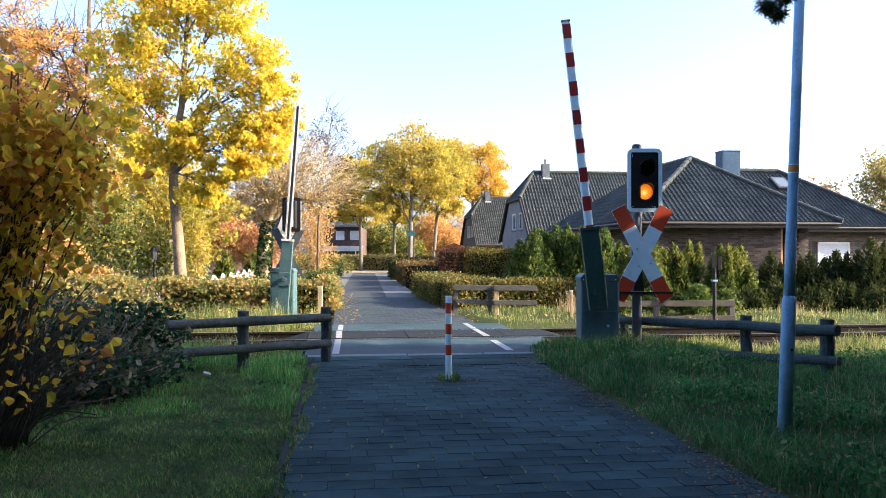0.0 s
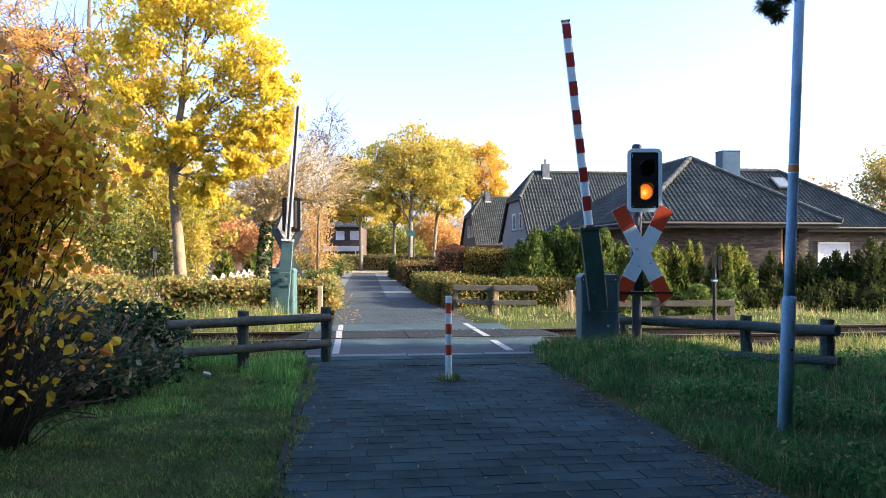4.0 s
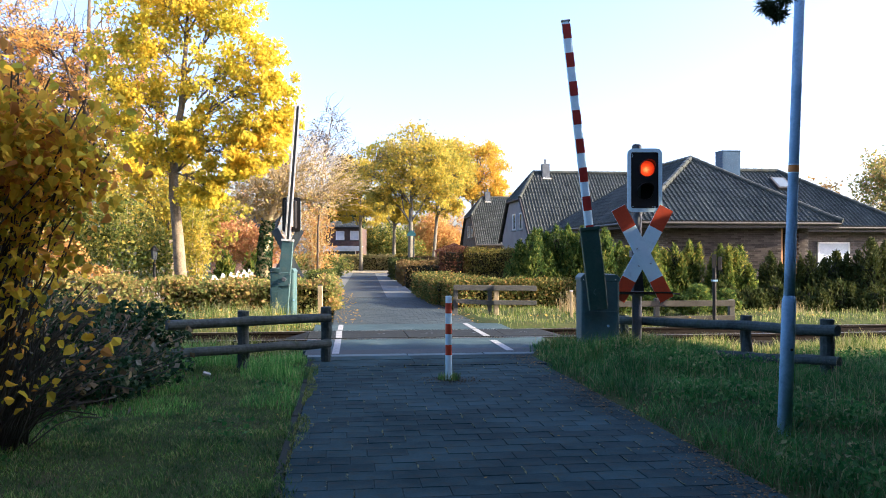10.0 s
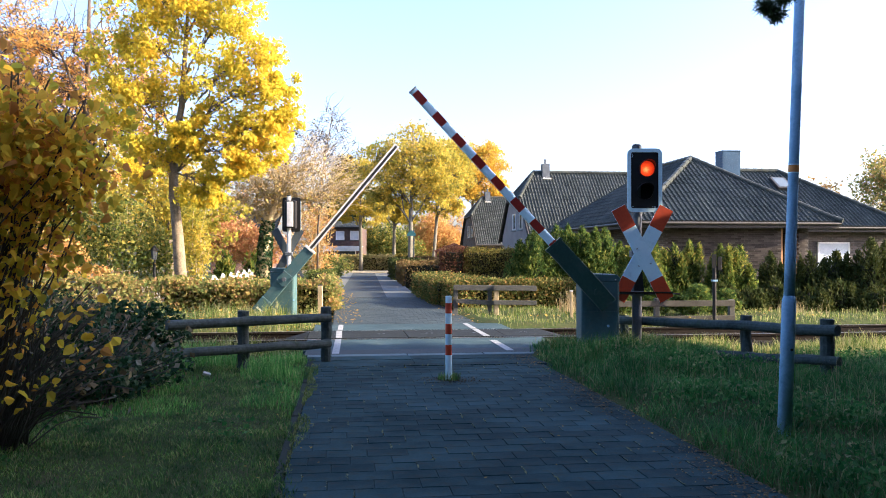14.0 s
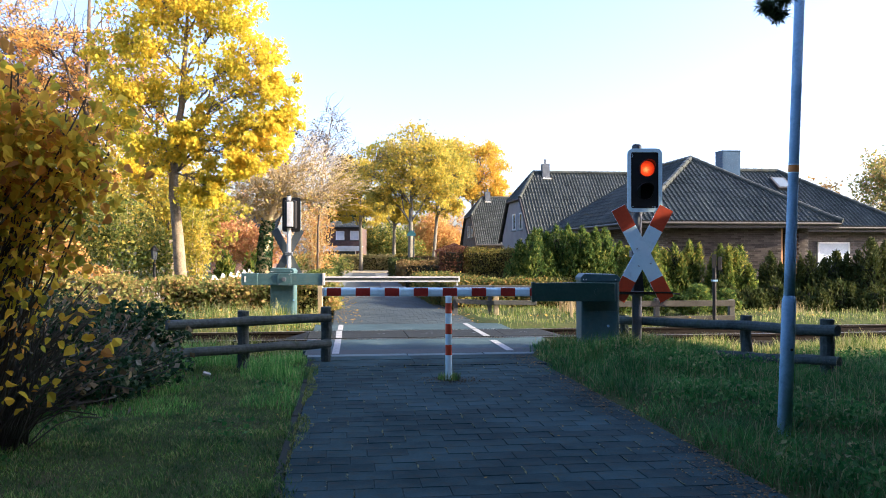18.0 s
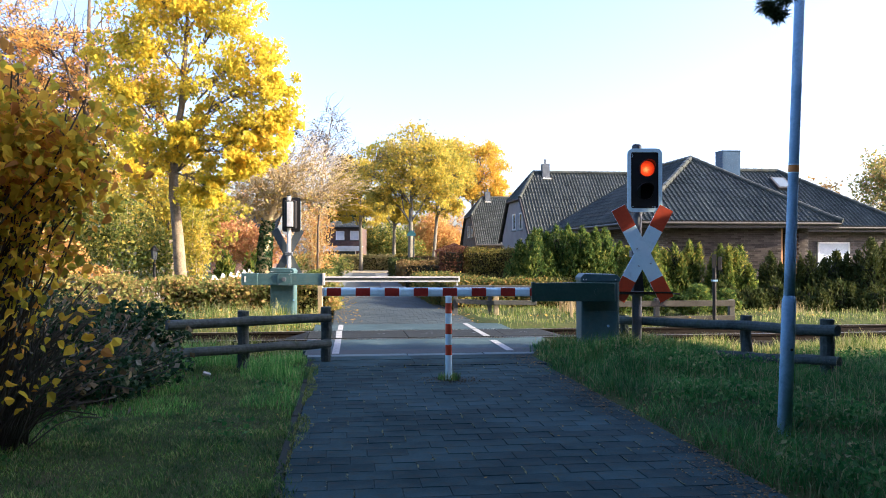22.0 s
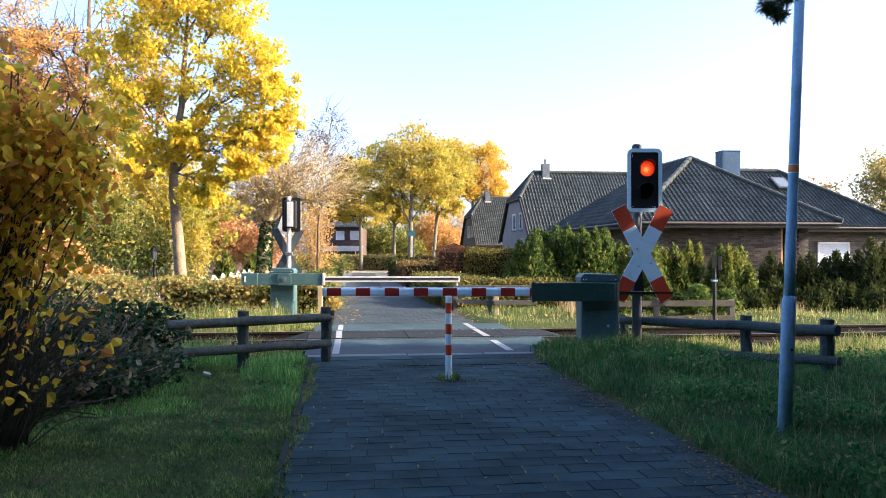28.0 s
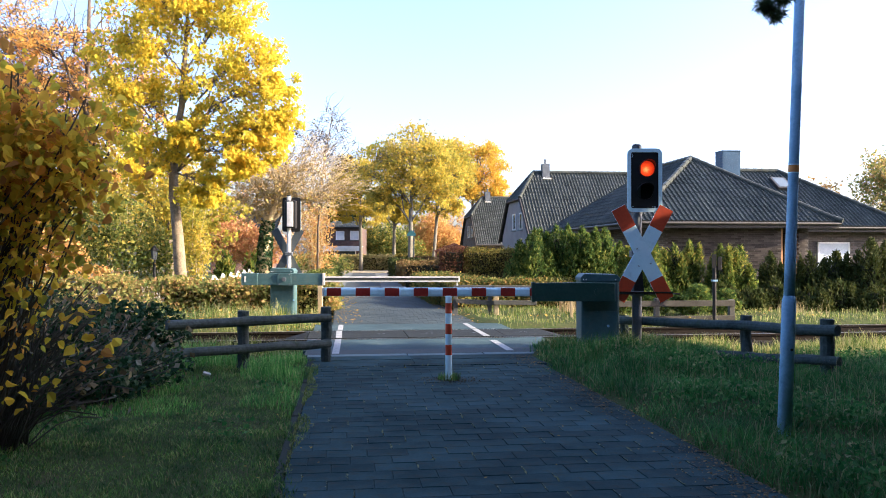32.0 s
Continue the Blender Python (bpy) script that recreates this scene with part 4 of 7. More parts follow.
def lamp_post():
    """A leaning galvanised post with a thicker foot."""
    p = holder("street_lamp_post", pose(2.875, 6.67, 0, 0, 2.15, 0))
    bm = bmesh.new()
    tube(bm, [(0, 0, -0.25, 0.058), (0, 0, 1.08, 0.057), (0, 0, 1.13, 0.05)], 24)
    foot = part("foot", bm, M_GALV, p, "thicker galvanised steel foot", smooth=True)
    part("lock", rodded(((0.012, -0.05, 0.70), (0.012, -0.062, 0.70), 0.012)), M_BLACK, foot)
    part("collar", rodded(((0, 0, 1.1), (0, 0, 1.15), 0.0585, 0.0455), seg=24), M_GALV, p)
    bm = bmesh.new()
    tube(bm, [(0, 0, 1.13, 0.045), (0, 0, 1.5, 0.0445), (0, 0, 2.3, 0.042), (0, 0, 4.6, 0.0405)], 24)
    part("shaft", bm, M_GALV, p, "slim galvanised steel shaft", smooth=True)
    part("band", rodded(((0, 0, 2.19), (0, 0, 2.25), 0.0435), seg=24), M_ORANGE, p, "faded orange band")
    for z in (2.182, 2.25):
        part("band_edge", rodded(((0, 0, z), (0, 0, z + 0.01), 0.0445), seg=24), M_WHITE, p)
    return tagged(p, "slightly leaning galvanised steel post in long grass", "lamp post")


lamp_post()


# ---- timber fences ----
def log(bm, a, b, r, seed):
    rnd = random.Random(seed)
    a, b = Vector(a), Vector(b)
    pts = []
    for i in range(7):
        q = a.lerp(b, i / 6)
        w = 0 if i in (0, 6) else 0.012
        pts.append((q.x + rnd.uniform(-w, w), q.y + rnd.uniform(-w, w), q.z + rnd.uniform(-w, w), r * rnd.uniform(0.94, 1.06)))
    tube(bm, pts, 12)
    return bm


def log_fence(name, posts, rails, label):
    f = holder(name, pose(*posts[0][:3]))
    inv = f.matrix_basis.inverted()
    k = 0
    for x, y, z0, z1, r in posts:
        bm = log(bmesh.new(), (x, y, z0 - 0.3), (x, y, z1), r, k)
        bm.transform(inv)
        part("post", bm, M_LOG, f, smooth=False)
        k += 1
    for a, b, r in rails:
        bm = log(bmesh.new(), a, b, r, k)
        bm.transform(inv)
        part("rail", bm, M_LOG, f)
        k += 1
    return tagged(f, label, "fence", "log fences")


log_fence("log_fence", [(-1.64, 11.1, 0, 0.76, 0.075), (-2.6, 10.32, 0, 0.76, 0.078)],
          [((-1.57, 10.98, 0.617), (-3.36, 9.62, 0.635), 0.062), ((-1.57, 10.98, 0.265), (-3.3, 9.62, 0.285), 0.058)],
          "weathered grey round-log fence beside the path")
log_fence("log_fence", [(4.67, 9.62, 0, 0.71, 0.08), (4.12, 10.75, -0.03, 0.67, 0.078), (2.98, 13.0, -0.05, 0.5, 0.07)],
          [((4.7, 9.42, 0.59), (2.85, 12.93, 0.42), 0.066), ((4.72, 9.42, 0.22), (3.72, 11.2, 0.08), 0.06)],
          "mossy round-log fence leaning in the grass by the track")


def plank_fence(posts, rails, label, matrix, wood=None):
    f = holder("plank_fence", matrix)
    for x, y, z1, w, m in posts:
        part("post", boxed(((x - w / 2, y - w / 2, -0.3), (x + w / 2, y + w / 2, z1)), bevel=0.012), m, f)
    for a, b, h in rails:
        a, b = Vector(a), Vector(b)
        d = b - a
        bm = boxed(((0, -0.02, -h / 2), (d.length, 0.02, h / 2)), bevel=0.006)
        bm.transform(Matrix.Translation(a) @ d.to_track_quat("X", "Z").to_matrix().to_4x4())
        part("board", bm, wood or M_PLANK, f)
    return tagged(f, label, "fence", "plank fences")


plank_fence([(0, 0, 0.72, 0.11, M_PLANK), (0.86, -0.02, 0.72, 0.1, M_PLANK), (1.02, -0.12, 0.71, 0.12, M_POSTNEW)],
            [((-0.05, -0.08, 0.66), (1.02, -0.1, 0.645), 0.13), ((0.0, -0.07, 0.32), (1.02, -0.1, 0.27), 0.11),
             ((0.95, -0.2, 0.655), (2.02, -0.2, 0.645), 0.13), ((0.95, -0.2, 0.29), (2.02, -0.2, 0.28), 0.11)],
            "grey weathered plank fence with one pale new post", pose(0.32, 20.0, 0))
plank_fence([(0, 0, 0.52, 0.11, M_PLANK), (1.75, 0.1, 0.48, 0.12, M_PLANK)],
            [((-0.9, -0.08, 0.40), (1.8, 0.02, 0.40), 0.13), ((-0.9, -0.08, 0.06), (1.8, 0.02, 0.07), 0.12)],
            "low grey plank fence beside the thuja trees", pose(4.75, 17.6, 0, 0, 0, 4), M_PLANKD)
hp = holder("hedge_post", pose(-3.22, 20.75, 0))
part("post", boxed(((-0.06, -0.05, -0.25), (0.06, 0.05, 0.67)), bevel=0.012), M_POSTNEW, hp)
part("top", boxed(((-0.055, -0.045, 0.67), (0.055, 0.045, 0.695)), bevel=0.01), M_PLANK, hp, "weathered grey post top")
tagged(hp, "pale wooden post at the end of the beech hedge", "post")
mp = holder("marker_post", pose(3.02, 18.6, 0))
part("post", boxed(((-0.035, -0.035, -0.2), (0.035, 0.035, 0.62)), bevel=0.01), M_POSTNEW, mp)
part("top", boxed(((-0.038, -0.038, 0.62), (0.038, 0.038, 0.645)), bevel=0.008), M_ALU, mp)
tagged(mp, "short pale wooden marker post in the grass", "post")

tb = holder("track_sign", pose(5.95, 17.35, 0))
part("post", rodded(((0, 0, -0.2), (0, 0, 1.5), 0.042), seg=12), M_BLACK, tb)
part("board", boxed(((0.06, -0.05, 1.14), (0.15, -0.02, 1.44)), bevel=0.008), M_BLACK, tb, "dark narrow sign board")
part("board", boxed(((-0.07, -0.05, 1.2), (0.03, -0.045, 1.5)), bevel=0.002), M_BLACK, tb, "dark narrow sign board")
part("clamp", boxed(((-0.05, -0.055, 0.9), (0.06, 0.05, 0.94)), bevel=0.005), M_GALV, tb)
tagged(tb, "dark post with a narrow board beside the track", "sign post")


# ---- houses ----
def span(poly, b):
    """The stretch of a convex outline at height b."""
    xs = []
    for (a0, b0), (a1, b1) in zip(poly, poly[1:] + poly[:1]):
        if (b0 - b) * (b1 - b) <= 0 and b0 != b1:
            xs.append(a0 + (a1 - a0) * (b - b0) / (b1 - b0))
        elif b0 == b == b1:
            xs += [a0, a1]
    return (min(xs), max(xs)) if xs else (0.0, 0.0)


WAVE = [(0.0, 0.0), (0.42, 0.0), (0.54, 0.038), (0.66, 0.055), (0.8, 0.038), (0.92, 0.0), (1.0, 0.0)]


def tiled(name, origin, eave, slope, poly, parent, pitch=0.185, row=0.34, material=None):
    """Rows of wavy pan tiles on a plane; poly in metres along the eave and up the slope."""
    o, e, s = Vector(origin), Vector(eave).normalized(), Vector(slope).normalized()
    n = e.cross(s)
    if n.z < 0:
        n = -n
    verts, faces = [], []
    b0, b1 = min(p[1] for p in poly), max(p[1] for p in poly)
    b = b0
    while b < b1 - 0.02:
        t = min(b + row + 0.04, b1)
        lo0, hi0 = span(poly, b + 1e-4)
        lo1, hi1 = span(poly, t - 1e-4)
        lo, hi = min(lo0, lo1), max(hi0, hi1)
        j = math.floor(lo / pitch)
        while j * pitch < hi:
            i = len(verts)
            for q, up, (l, h) in ((b, 0.02, (lo0, hi0)), (t, 0.0, (lo1, hi1))):
                for x, w in WAVE:
                    a = min(max((j + x) * pitch, l), h)
                    verts.append(o + e * a + s * q + n * (w + up))
            a = [min(max((j + x) * pitch, lo0), hi0) for x, w in WAVE]
            if a[-1] - a[0] > 0.01 or hi1 - lo1 > 0.01:
                for x in a:
                    verts.append(o + e * x + s * b - n * 0.01)
                m = len(WAVE)
                for k in range(m - 1):
                    faces.append((i + k, i + k + 1, i + m + k + 1, i + m + k))
                    faces.append((i + 2 * m + k, i + 2 * m + k + 1, i + k + 1, i + k))
            j += 1
        b += row
    me = bpy.data.meshes.new(name)
    me.from_pydata([tuple(v) for v in verts], [], faces)
    me.materials.append(material or M_TILE)
    ob = new(name, me)
    ob.parent = parent
    tagged(ob, "dark grey-brown wavy concrete roof tiles", kind="stuff")
    bm = bmesh.new()
    f = bm.faces.new([bm.verts.new(o + e * a + s * q - n * 0.015) for a, q in poly])
    r = bmesh.ops.extrude_face_region(bm, geom=[f])
    bmesh.ops.translate(bm, vec=-n * 0.12, verts=[v for v in r["geom"] if isinstance(v, bmesh.types.BMVert)])
    part("roof_deck", bm, M_FASCIA, parent)
    return ob


def capped(name, a, b, parent, r=0.11, material=None):
    """Ridge or hip tiles, one after the other."""
    a, b = Vector(a), Vector(b)
    n = max(2, int((b - a).length / 0.38))
    bm = bmesh.new()
    for k in range(n):
        rod(bm, a.lerp(b, k / n), a.lerp(b, (k + 1.06) / n), r, r * 0.86, 10)
    return part(name, bm, material or M_TILE, parent, "row of half-round ridge tiles")


def window(parent, centre, w, h, matrix, shutter=False):
    """A framed pane in the plane x, z of the given pose."""
    cx, cy, cz = centre
    f = 0.06
    bm = boxed(((cx - w / 2, cy - 0.05, cz - h / 2), (cx - w / 2 + f, cy + 0.05, cz + h / 2)), ((cx + w / 2 - f, cy - 0.05, cz - h / 2), (cx + w / 2, cy + 0.05, cz + h / 2)),
               ((cx - w / 2, cy - 0.05, cz + h / 2 - f), (cx + w / 2, cy + 0.05, cz + h / 2)), ((cx - w / 2, cy - 0.05, cz - h / 2), (cx + w / 2, cy + 0.05, cz - h / 2 + f)))
    bm.transform(matrix)
    fr = part("window", bm, M_FRAME, parent, "white framed window")
    bm = boxed(((cx - w / 2 + f, cy - 0.01, cz - h / 2 + f), (cx + w / 2 - f, cy + 0.01, cz + h / 2 - f)))
    bm.transform(matrix)
    part("pane", bm, M_STRIPE if shutter else M_GLASS, fr, "closed white blind" if shutter else "")
    bm = boxed(((cx - w / 2 - 0.05, cy - 0.14, cz - h / 2 - 0.06), (cx + w / 2 + 0.05, cy + 0.02, cz - h / 2)))
    bm.transform(matrix)
    part("sill", bm, M_CONC, fr)


def walls(parent, outline, z0, z1, material, name="wall"):
    bm = bmesh.new()
    for (ax, ay), (bx, by) in zip(outline, outline[1:]):
        a, b = Vector((ax, ay, 0)), Vector((bx, by, 0))
        d = (b - a)
        box(bm, (0, 0, z0), (d.length, 0.3, z1), 0, Matrix.Translation(a) @ d.to_track_quat("X", "Z").to_matrix().to_4x4())
    return part(name, bm, material, parent)


BRICKED = []   # walls whose bricks are laid one by one further down


def bungalow():
    h = holder("bungalow", pose(6.83, 28.3, 0, 0, 0, TURN))
    ez, rise, W, M, v0, ue = 2.70, 0.69, 7.9, 3.95, 4.3, 10.25
    R, vr, vb = ez + rise * M, v0 + M, v0 + 2 * M
    k = math.hypot(1, rise)
    # front wing: hip end and two flanks; main wing behind
    tiled("roof_tiles", (0, 0, ez), (1, 0, 0), (0, 1, rise), [(0, 0), (W, 0), (M, M * k)], h)
    tiled("roof_tiles", (0, vb, ez), (0, -1, 0), (1, 0, rise), [(0, 0), (vb, 0), (vb - M, M * k), (M, M * k)], h)
    tiled("roof_tiles", (W, v0, ez), (1, 0, 0), (0, 1, rise), [(0, 0), (ue + M - W, 0), (ue - W, M * k), (M - W, M * k)], h)
    bm = bmesh.new()
    V = [bm.verts.new(p) for p in ((W, 0, ez), (W, v0, ez), (M, vr, R), (M, M, R), (0, vb, ez), (ue + M, vb, ez), (ue, vr, R), (ue + M, v0, ez))]
    bm.faces.new((V[0], V[1], V[2], V[3]))
    bm.faces.new((V[4], V[2], V[6], V[5]))
    bm.faces.new((V[7], V[5], V[6]))
    part("roof_slope", bm, M_TILE, h)
    for a, b in (((0, 0, ez), (M, M, R)), ((W, 0, ez), (M, M, R)), ((M, M, R), (M, vr, R)), ((M, vr, R), (ue, vr, R)), ((ue + M, v0, ez), (ue, vr, R))):
        capped("ridge_tiles", Vector(a) + Vector((0, 0, 0.05)), Vector(b) + Vector((0, 0, 0.05)), h)
    part("end_cap", rodded(((W - 0.1, 0.1, ez + 0.1), (W + 0.1, -0.1, ez + 0.03), 0.13, 0.1), seg=12), M_TILE, h, "rounded hip end tile")
    for a, b in (((-0.05, -0.08, ez - 0.08), (W + 0.05, -0.08, ez - 0.08)), ((W, v0 - 0.08, ez - 0.08), (ue + M, v0 - 0.08, ez - 0.08)), ((-0.08, -0.05, ez - 0.08), (-0.08, vb, ez - 0.08))):
        part("gutter", rodded((a, b, 0.05), seg=12), M_ZINC, h, "zinc gutter")
    for b in (((0.03, 0.03, ez - 0.22), (W, 0.95, ez - 0.14)), ((0.03, 0.53, ez - 0.22), (0.52, vb - 0.2, ez - 0.14)), ((W + 0.01, v0 + 0.03, ez - 0.22), (ue + M - 0.1, v0 + 0.8, ez - 0.14))):
        part("soffit", boxed(b), M_FASCIA, h, "dark timber soffit")
    for b in (((0.03, -0.02, ez - 0.25), (W, 0.02, ez - 0.02)), ((-0.02, -0.02, ez - 0.25), (0.02, vb - 0.2, ez - 0.02)), ((W + 0.01, v0 - 0.02, ez - 0.25), (ue + M, v0 + 0.02, ez - 0.02))):
        part("fascia", boxed(b), M_FASCIA, h)
    BRICKED.append((walls(h, [(0.5, 0.92), (5.85, 0.4)], -0.2, ez - 0.18, M_BRICK), (0.5, 0.92), (5.85, 0.4), 17))
    walls(h, [(0.8, vb - 0.5), (0.8, 1.23)], -0.2, ez - 0.18, M_BRICK)
    walls(h, [(5.85, 1.6), (6.7, 1.6)], -0.2, ez - 0.18, M_BRICK)
    walls(h, [(7.0, v0 + 0.65), (ue + M - 0.3, v0 + 0.65)], -0.2, ez - 0.18, M_BRICK)
    pillar = part("pillar", boxed(((6.62, 0.52, -0.2), (7.0, 0.9, ez - 0.18))), M_BRICK, h, "brown brick corner pillar")
    BRICKED.append((pillar, (6.5, 0.52), (7.0, 0.52), 2))
    walls(h, [(6.75, 1.2), (6.75, v0 + 0.65)], -0.2, ez - 0.18, M_BRICK)
    for u in (5.88, 6.46):
        part("timber_post", boxed(((u, 0.56, 0), (u + 0.14, 0.7, ez - 0.2)), bevel=0.01), M_WOOD, h, "orange-brown timber post")
    part("entrance_door", boxed(((5.95, 1.55, 0), (6.45, 1.59, 2.05)), bevel=0.01), M_WOOD, h)
    window(h, (10.95, v0 + 0.63, 1.37), 1.5, 1.3, Matrix.Identity(4), True)
    # slate-clad chimney in courses
    ch = part("chimney", boxed(((6.93, 7.06, 3.6), (7.76, 7.74, 6.2))), M_SLATE, h, "blue-grey slate-clad chimney")
    for i in range(15):
        z = 4.3 + i * 0.127
        e = 0.012 + 0.004 * (i % 2)
        part("slate_course", boxed(((6.93 - e, 7.06 - e, z), (7.76 + e, 7.74 + e, z + 0.118))), M_SLATE, ch)
        for j in range(6):
            u = 6.95 + (j + 0.5 * (i % 2)) * 0.145
            if u + 0.135 < 7.77:
                part("slate", boxed(((u, 7.06 - e - 0.008, z - 0.006), (u + 0.135, 7.06 - e - 0.001, z + 0.116))), M_SLATE, ch)
    part("chimney_cap", boxed(((6.9, 7.03, 6.2), (7.79, 7.77, 6.26)), bevel=0.02), M_SLATE, ch)
    sk = Matrix.Translation((9.8, v0 + 2.45, ez + 2.45 * rise + 0.06)) @ Matrix.Rotation(math.atan(rise), 4, "X")
    bm = boxed(((-0.36, 0, 0), (0.36, 0.98, 0.12)), bevel=0.01)
    bm.transform(sk)
    sw = part("roof_window", bm, M_ZINC, h, "grey framed roof window")
    bm = boxed(((-0.28, 0.08, 0.121), (0.28, 0.9, 0.13)))
    bm.transform(sk)
    part("pane", bm, M_SKYLIGHT, sw)
    return tagged(h, "brown brick bungalow with dark tiled hipped roof", "house", "houses")


bungalow()


def gable_house(matrix, length, wall, label, chimney_u):
    """A house with a steep half-hipped roof whose eaves come low."""
    h = holder("gable_house", matrix)
    ez, W, R = 2.3, 8.4, 6.5
    k = math.sqrt(2)
    hv, hu = 2.5, 1.25
    tiled("roof_tiles", (0, 0, ez), (1, 0, 0), (0, 1, 1), [(0, 0), (length, 0), (length, 4.2 * k), (hu, 4.2 * k), (0, hv * k)], h)
    hz = ez + hv
    sl = Vector((hu, 0, R - hz))
    tiled("roof_tiles", (0, W - hv, hz), (0, -1, 0), sl, [(0, 0), (W - 2 * hv, 0), ((W - 2 * hv) / 2, sl.length)], h)
    bm = bmesh.new()
    V = [bm.verts.new(p) for p in ((0, W, ez), (length, W, ez), (length, 4.2, R), (hu, 4.2, R), (0, W - hv, hz))]
    bm.faces.new(V)
    bmesh.ops.solidify(bm, geom=list(bm.faces), thickness=0.15)
    part("roof_slope", bm, M_TILE, h)
    for a, b in (((hu, 4.2, R), (length, 4.2, R)), ((0, hv, hz), (hu, 4.2, R)), ((0, W - hv, hz), (hu, 4.2, R))):
        capped("ridge_tiles", Vector(a) + Vector((0, 0, 0.05)), Vector(b) + Vector((0, 0, 0.05)), h)
    for a, b in (((-0.02, -0.1, ez - 0.06), (-0.02, hv, hz)), ((-0.02, W + 0.1, ez - 0.06), (-0.02, W - hv, hz)), ((-0.02, hv - 0.1, hz - 0.05), (-0.02, W - hv + 0.1, hz - 0.05))):
        bm = bmesh.new()
        rod(bm, a, b, 0.075, 0.075, 4)
        part("verge_board", bm, M_FASCIA, h, "dark verge board")
    bm = prism([(0.45, -0.2), (W - 0.45, -0.2), (W - 0.45, 2.55), (W - hv, hz - 0.1), (hv, hz - 0.1), (0.45, 2.55)], 0, 0.3)
    bm.transform(Matrix(((0, 1, 0, 0.1), (1, 0, 0, 0), (0, 0, 1, 0), (0, 0, 0, 1))))
    part("gable_wall", bm, wall, h)
    walls(h, [(0.42, 0.45), (length - 0.4, 0.45)], -0.2, ez + 0.2, wall)
    part("end_wall", boxed(((length - 0.4, 0.76, -0.2), (length - 0.1, W - 0.5, 4.6))), wall, h)
    part("gutter", rodded(((-0.02, -0.1, ez - 0.05), (length, -0.1, ez - 0.05), 0.07), seg=10), M_ZINC, h)
    face = Matrix(((0, 1, 0, 0.09), (-1, 0, 0, 0), (0, 0, 1, 0), (0, 0, 0, 1)))
    for v in (2.5, 4.3):
        window(h, (-v, 0, 3.45), 0.75, 1.0, face)
    window(h, (-2.2, 0, 1.2), 0.9, 1.2, face)
    window(h, (-5.4, 0, 1.2), 1.2, 1.2, face)
    ch = part("chimney", boxed(((chimney_u, 3.85, 5.6), (chimney_u + 0.44, 4.29, 7.03))), M_POLE, h, "small grey chimney")
    part("flashing", boxed(((chimney_u - 0.06, 3.66, 6.06), (chimney_u + 0.5, 3.9, 6.16)), bevel=0.03), M_ALU, ch, "bright lead flashing")
    part("chimney_pipe", rodded(((chimney_u + 0.22, 4.05, 7.0), (chimney_u + 0.22, 4.05, 7.32), 0.07)), M_POLE, ch)
    return tagged(h, label, "house", "houses")


gable_house(pose(4.85, 44.3, 0, 0, 0, TURN), 12.5, M_RENDER, "grey rendered house with steep half-hipped tiled roof", 1.75)
gable_house(pose(2.75, 66.0, 0, 0, 0, TURN), 10.0, M_BRICK, "brick house with steep half-hipped tiled roof", 1.5)


def far_house():
    h = holder("terrace_house", pose(-11.8, 80, 0))
    part("wall", boxed(((0, 0, -0.2), (3.4, 7, 4.2))), M_REDBRICK, h)
    tiled("roof_tiles", (-0.25, -0.4, 4.2), (1, 0, 0), (0, 1, 0.3), [(0, 0), (3.9, 0), (3.3, 2.4), (0.7, 2.4)], h)
    for x in (1.4, 2.85):
        window(h, (x, -0.03, 3.4), 0.85, 0.9, Matrix.Identity(4), True)
    aw = part("awning", prism([(-0.1, 2.2), (3.7, 2.2), (3.7, 2.3), (-0.1, 2.3)], -1.8, -0.1), M_STRIPE, h, "pale awning over a terrace")
    part("valance", boxed(((-0.1, -1.82, 1.8), (3.7, -1.78, 2.25))), M_STRIPE, aw)
    for x in (0.0, 3.6):
        part("awning_post", boxed(((x - 0.05, -1.8, -0.1), (x + 0.05, -1.7, 1.8))), M_FRAME, aw)
    window(h, (1.9, -0.03, 1.0), 2.2, 1.7, Matrix.Identity(4))
    return tagged(h, "dark red brick house with white windows and awning", "house", "houses")


far_house()

gh = holder("garden_house", pose(-17.6, 60, 0))
part("wall", boxed(((0, 0, -0.2), (4.6, 6, 3.1))), M_PINKBRICK, gh)
tiled("roof_tiles", (-0.3, -0.4, 3.05), (1, 0, 0), (0, 1, 0.6), [(0, 0), (5.2, 0), (5.2, 3.6), (0, 3.6)], gh)
for x in (1.1, 2.7, 3.9):
    window(gh, (x, -0.03, 1.9), 0.8, 1.2, Matrix.Identity(4))
tagged(gh, "pale red brick house half hidden behind autumn shrubs", "house", "houses")

cp = holder("carport", pose(0.6, 57, 0))
bm = prism([(-1.3, 1.75), (0.2, 2.3), (1.7, 1.75), (1.6, 1.68), (0.2, 2.18), (-1.2, 1.68)], 0, 4)
part("roof", bm, M_CARPORT, cp)
part("gable_board", prism([(-1.2, 1.68), (0.2, 2.15), (1.6, 1.68)], 0.05, 0.1), M_CARPORT, cp)
for x in (-1.1, 1.5):
    for y in (0.15, 3.8):
        part("post", boxed(((x - 0.06, y - 0.06, -0.1), (x + 0.06, y + 0.06, 1.8))), M_CARPORT, cp)
tagged(cp, "low red-brown timber shelter with gabled roof", "shed")


# ---- trees, hedges and shrubs ----
SWAY = []   # crowns that stir in the wind: part, degrees, phase


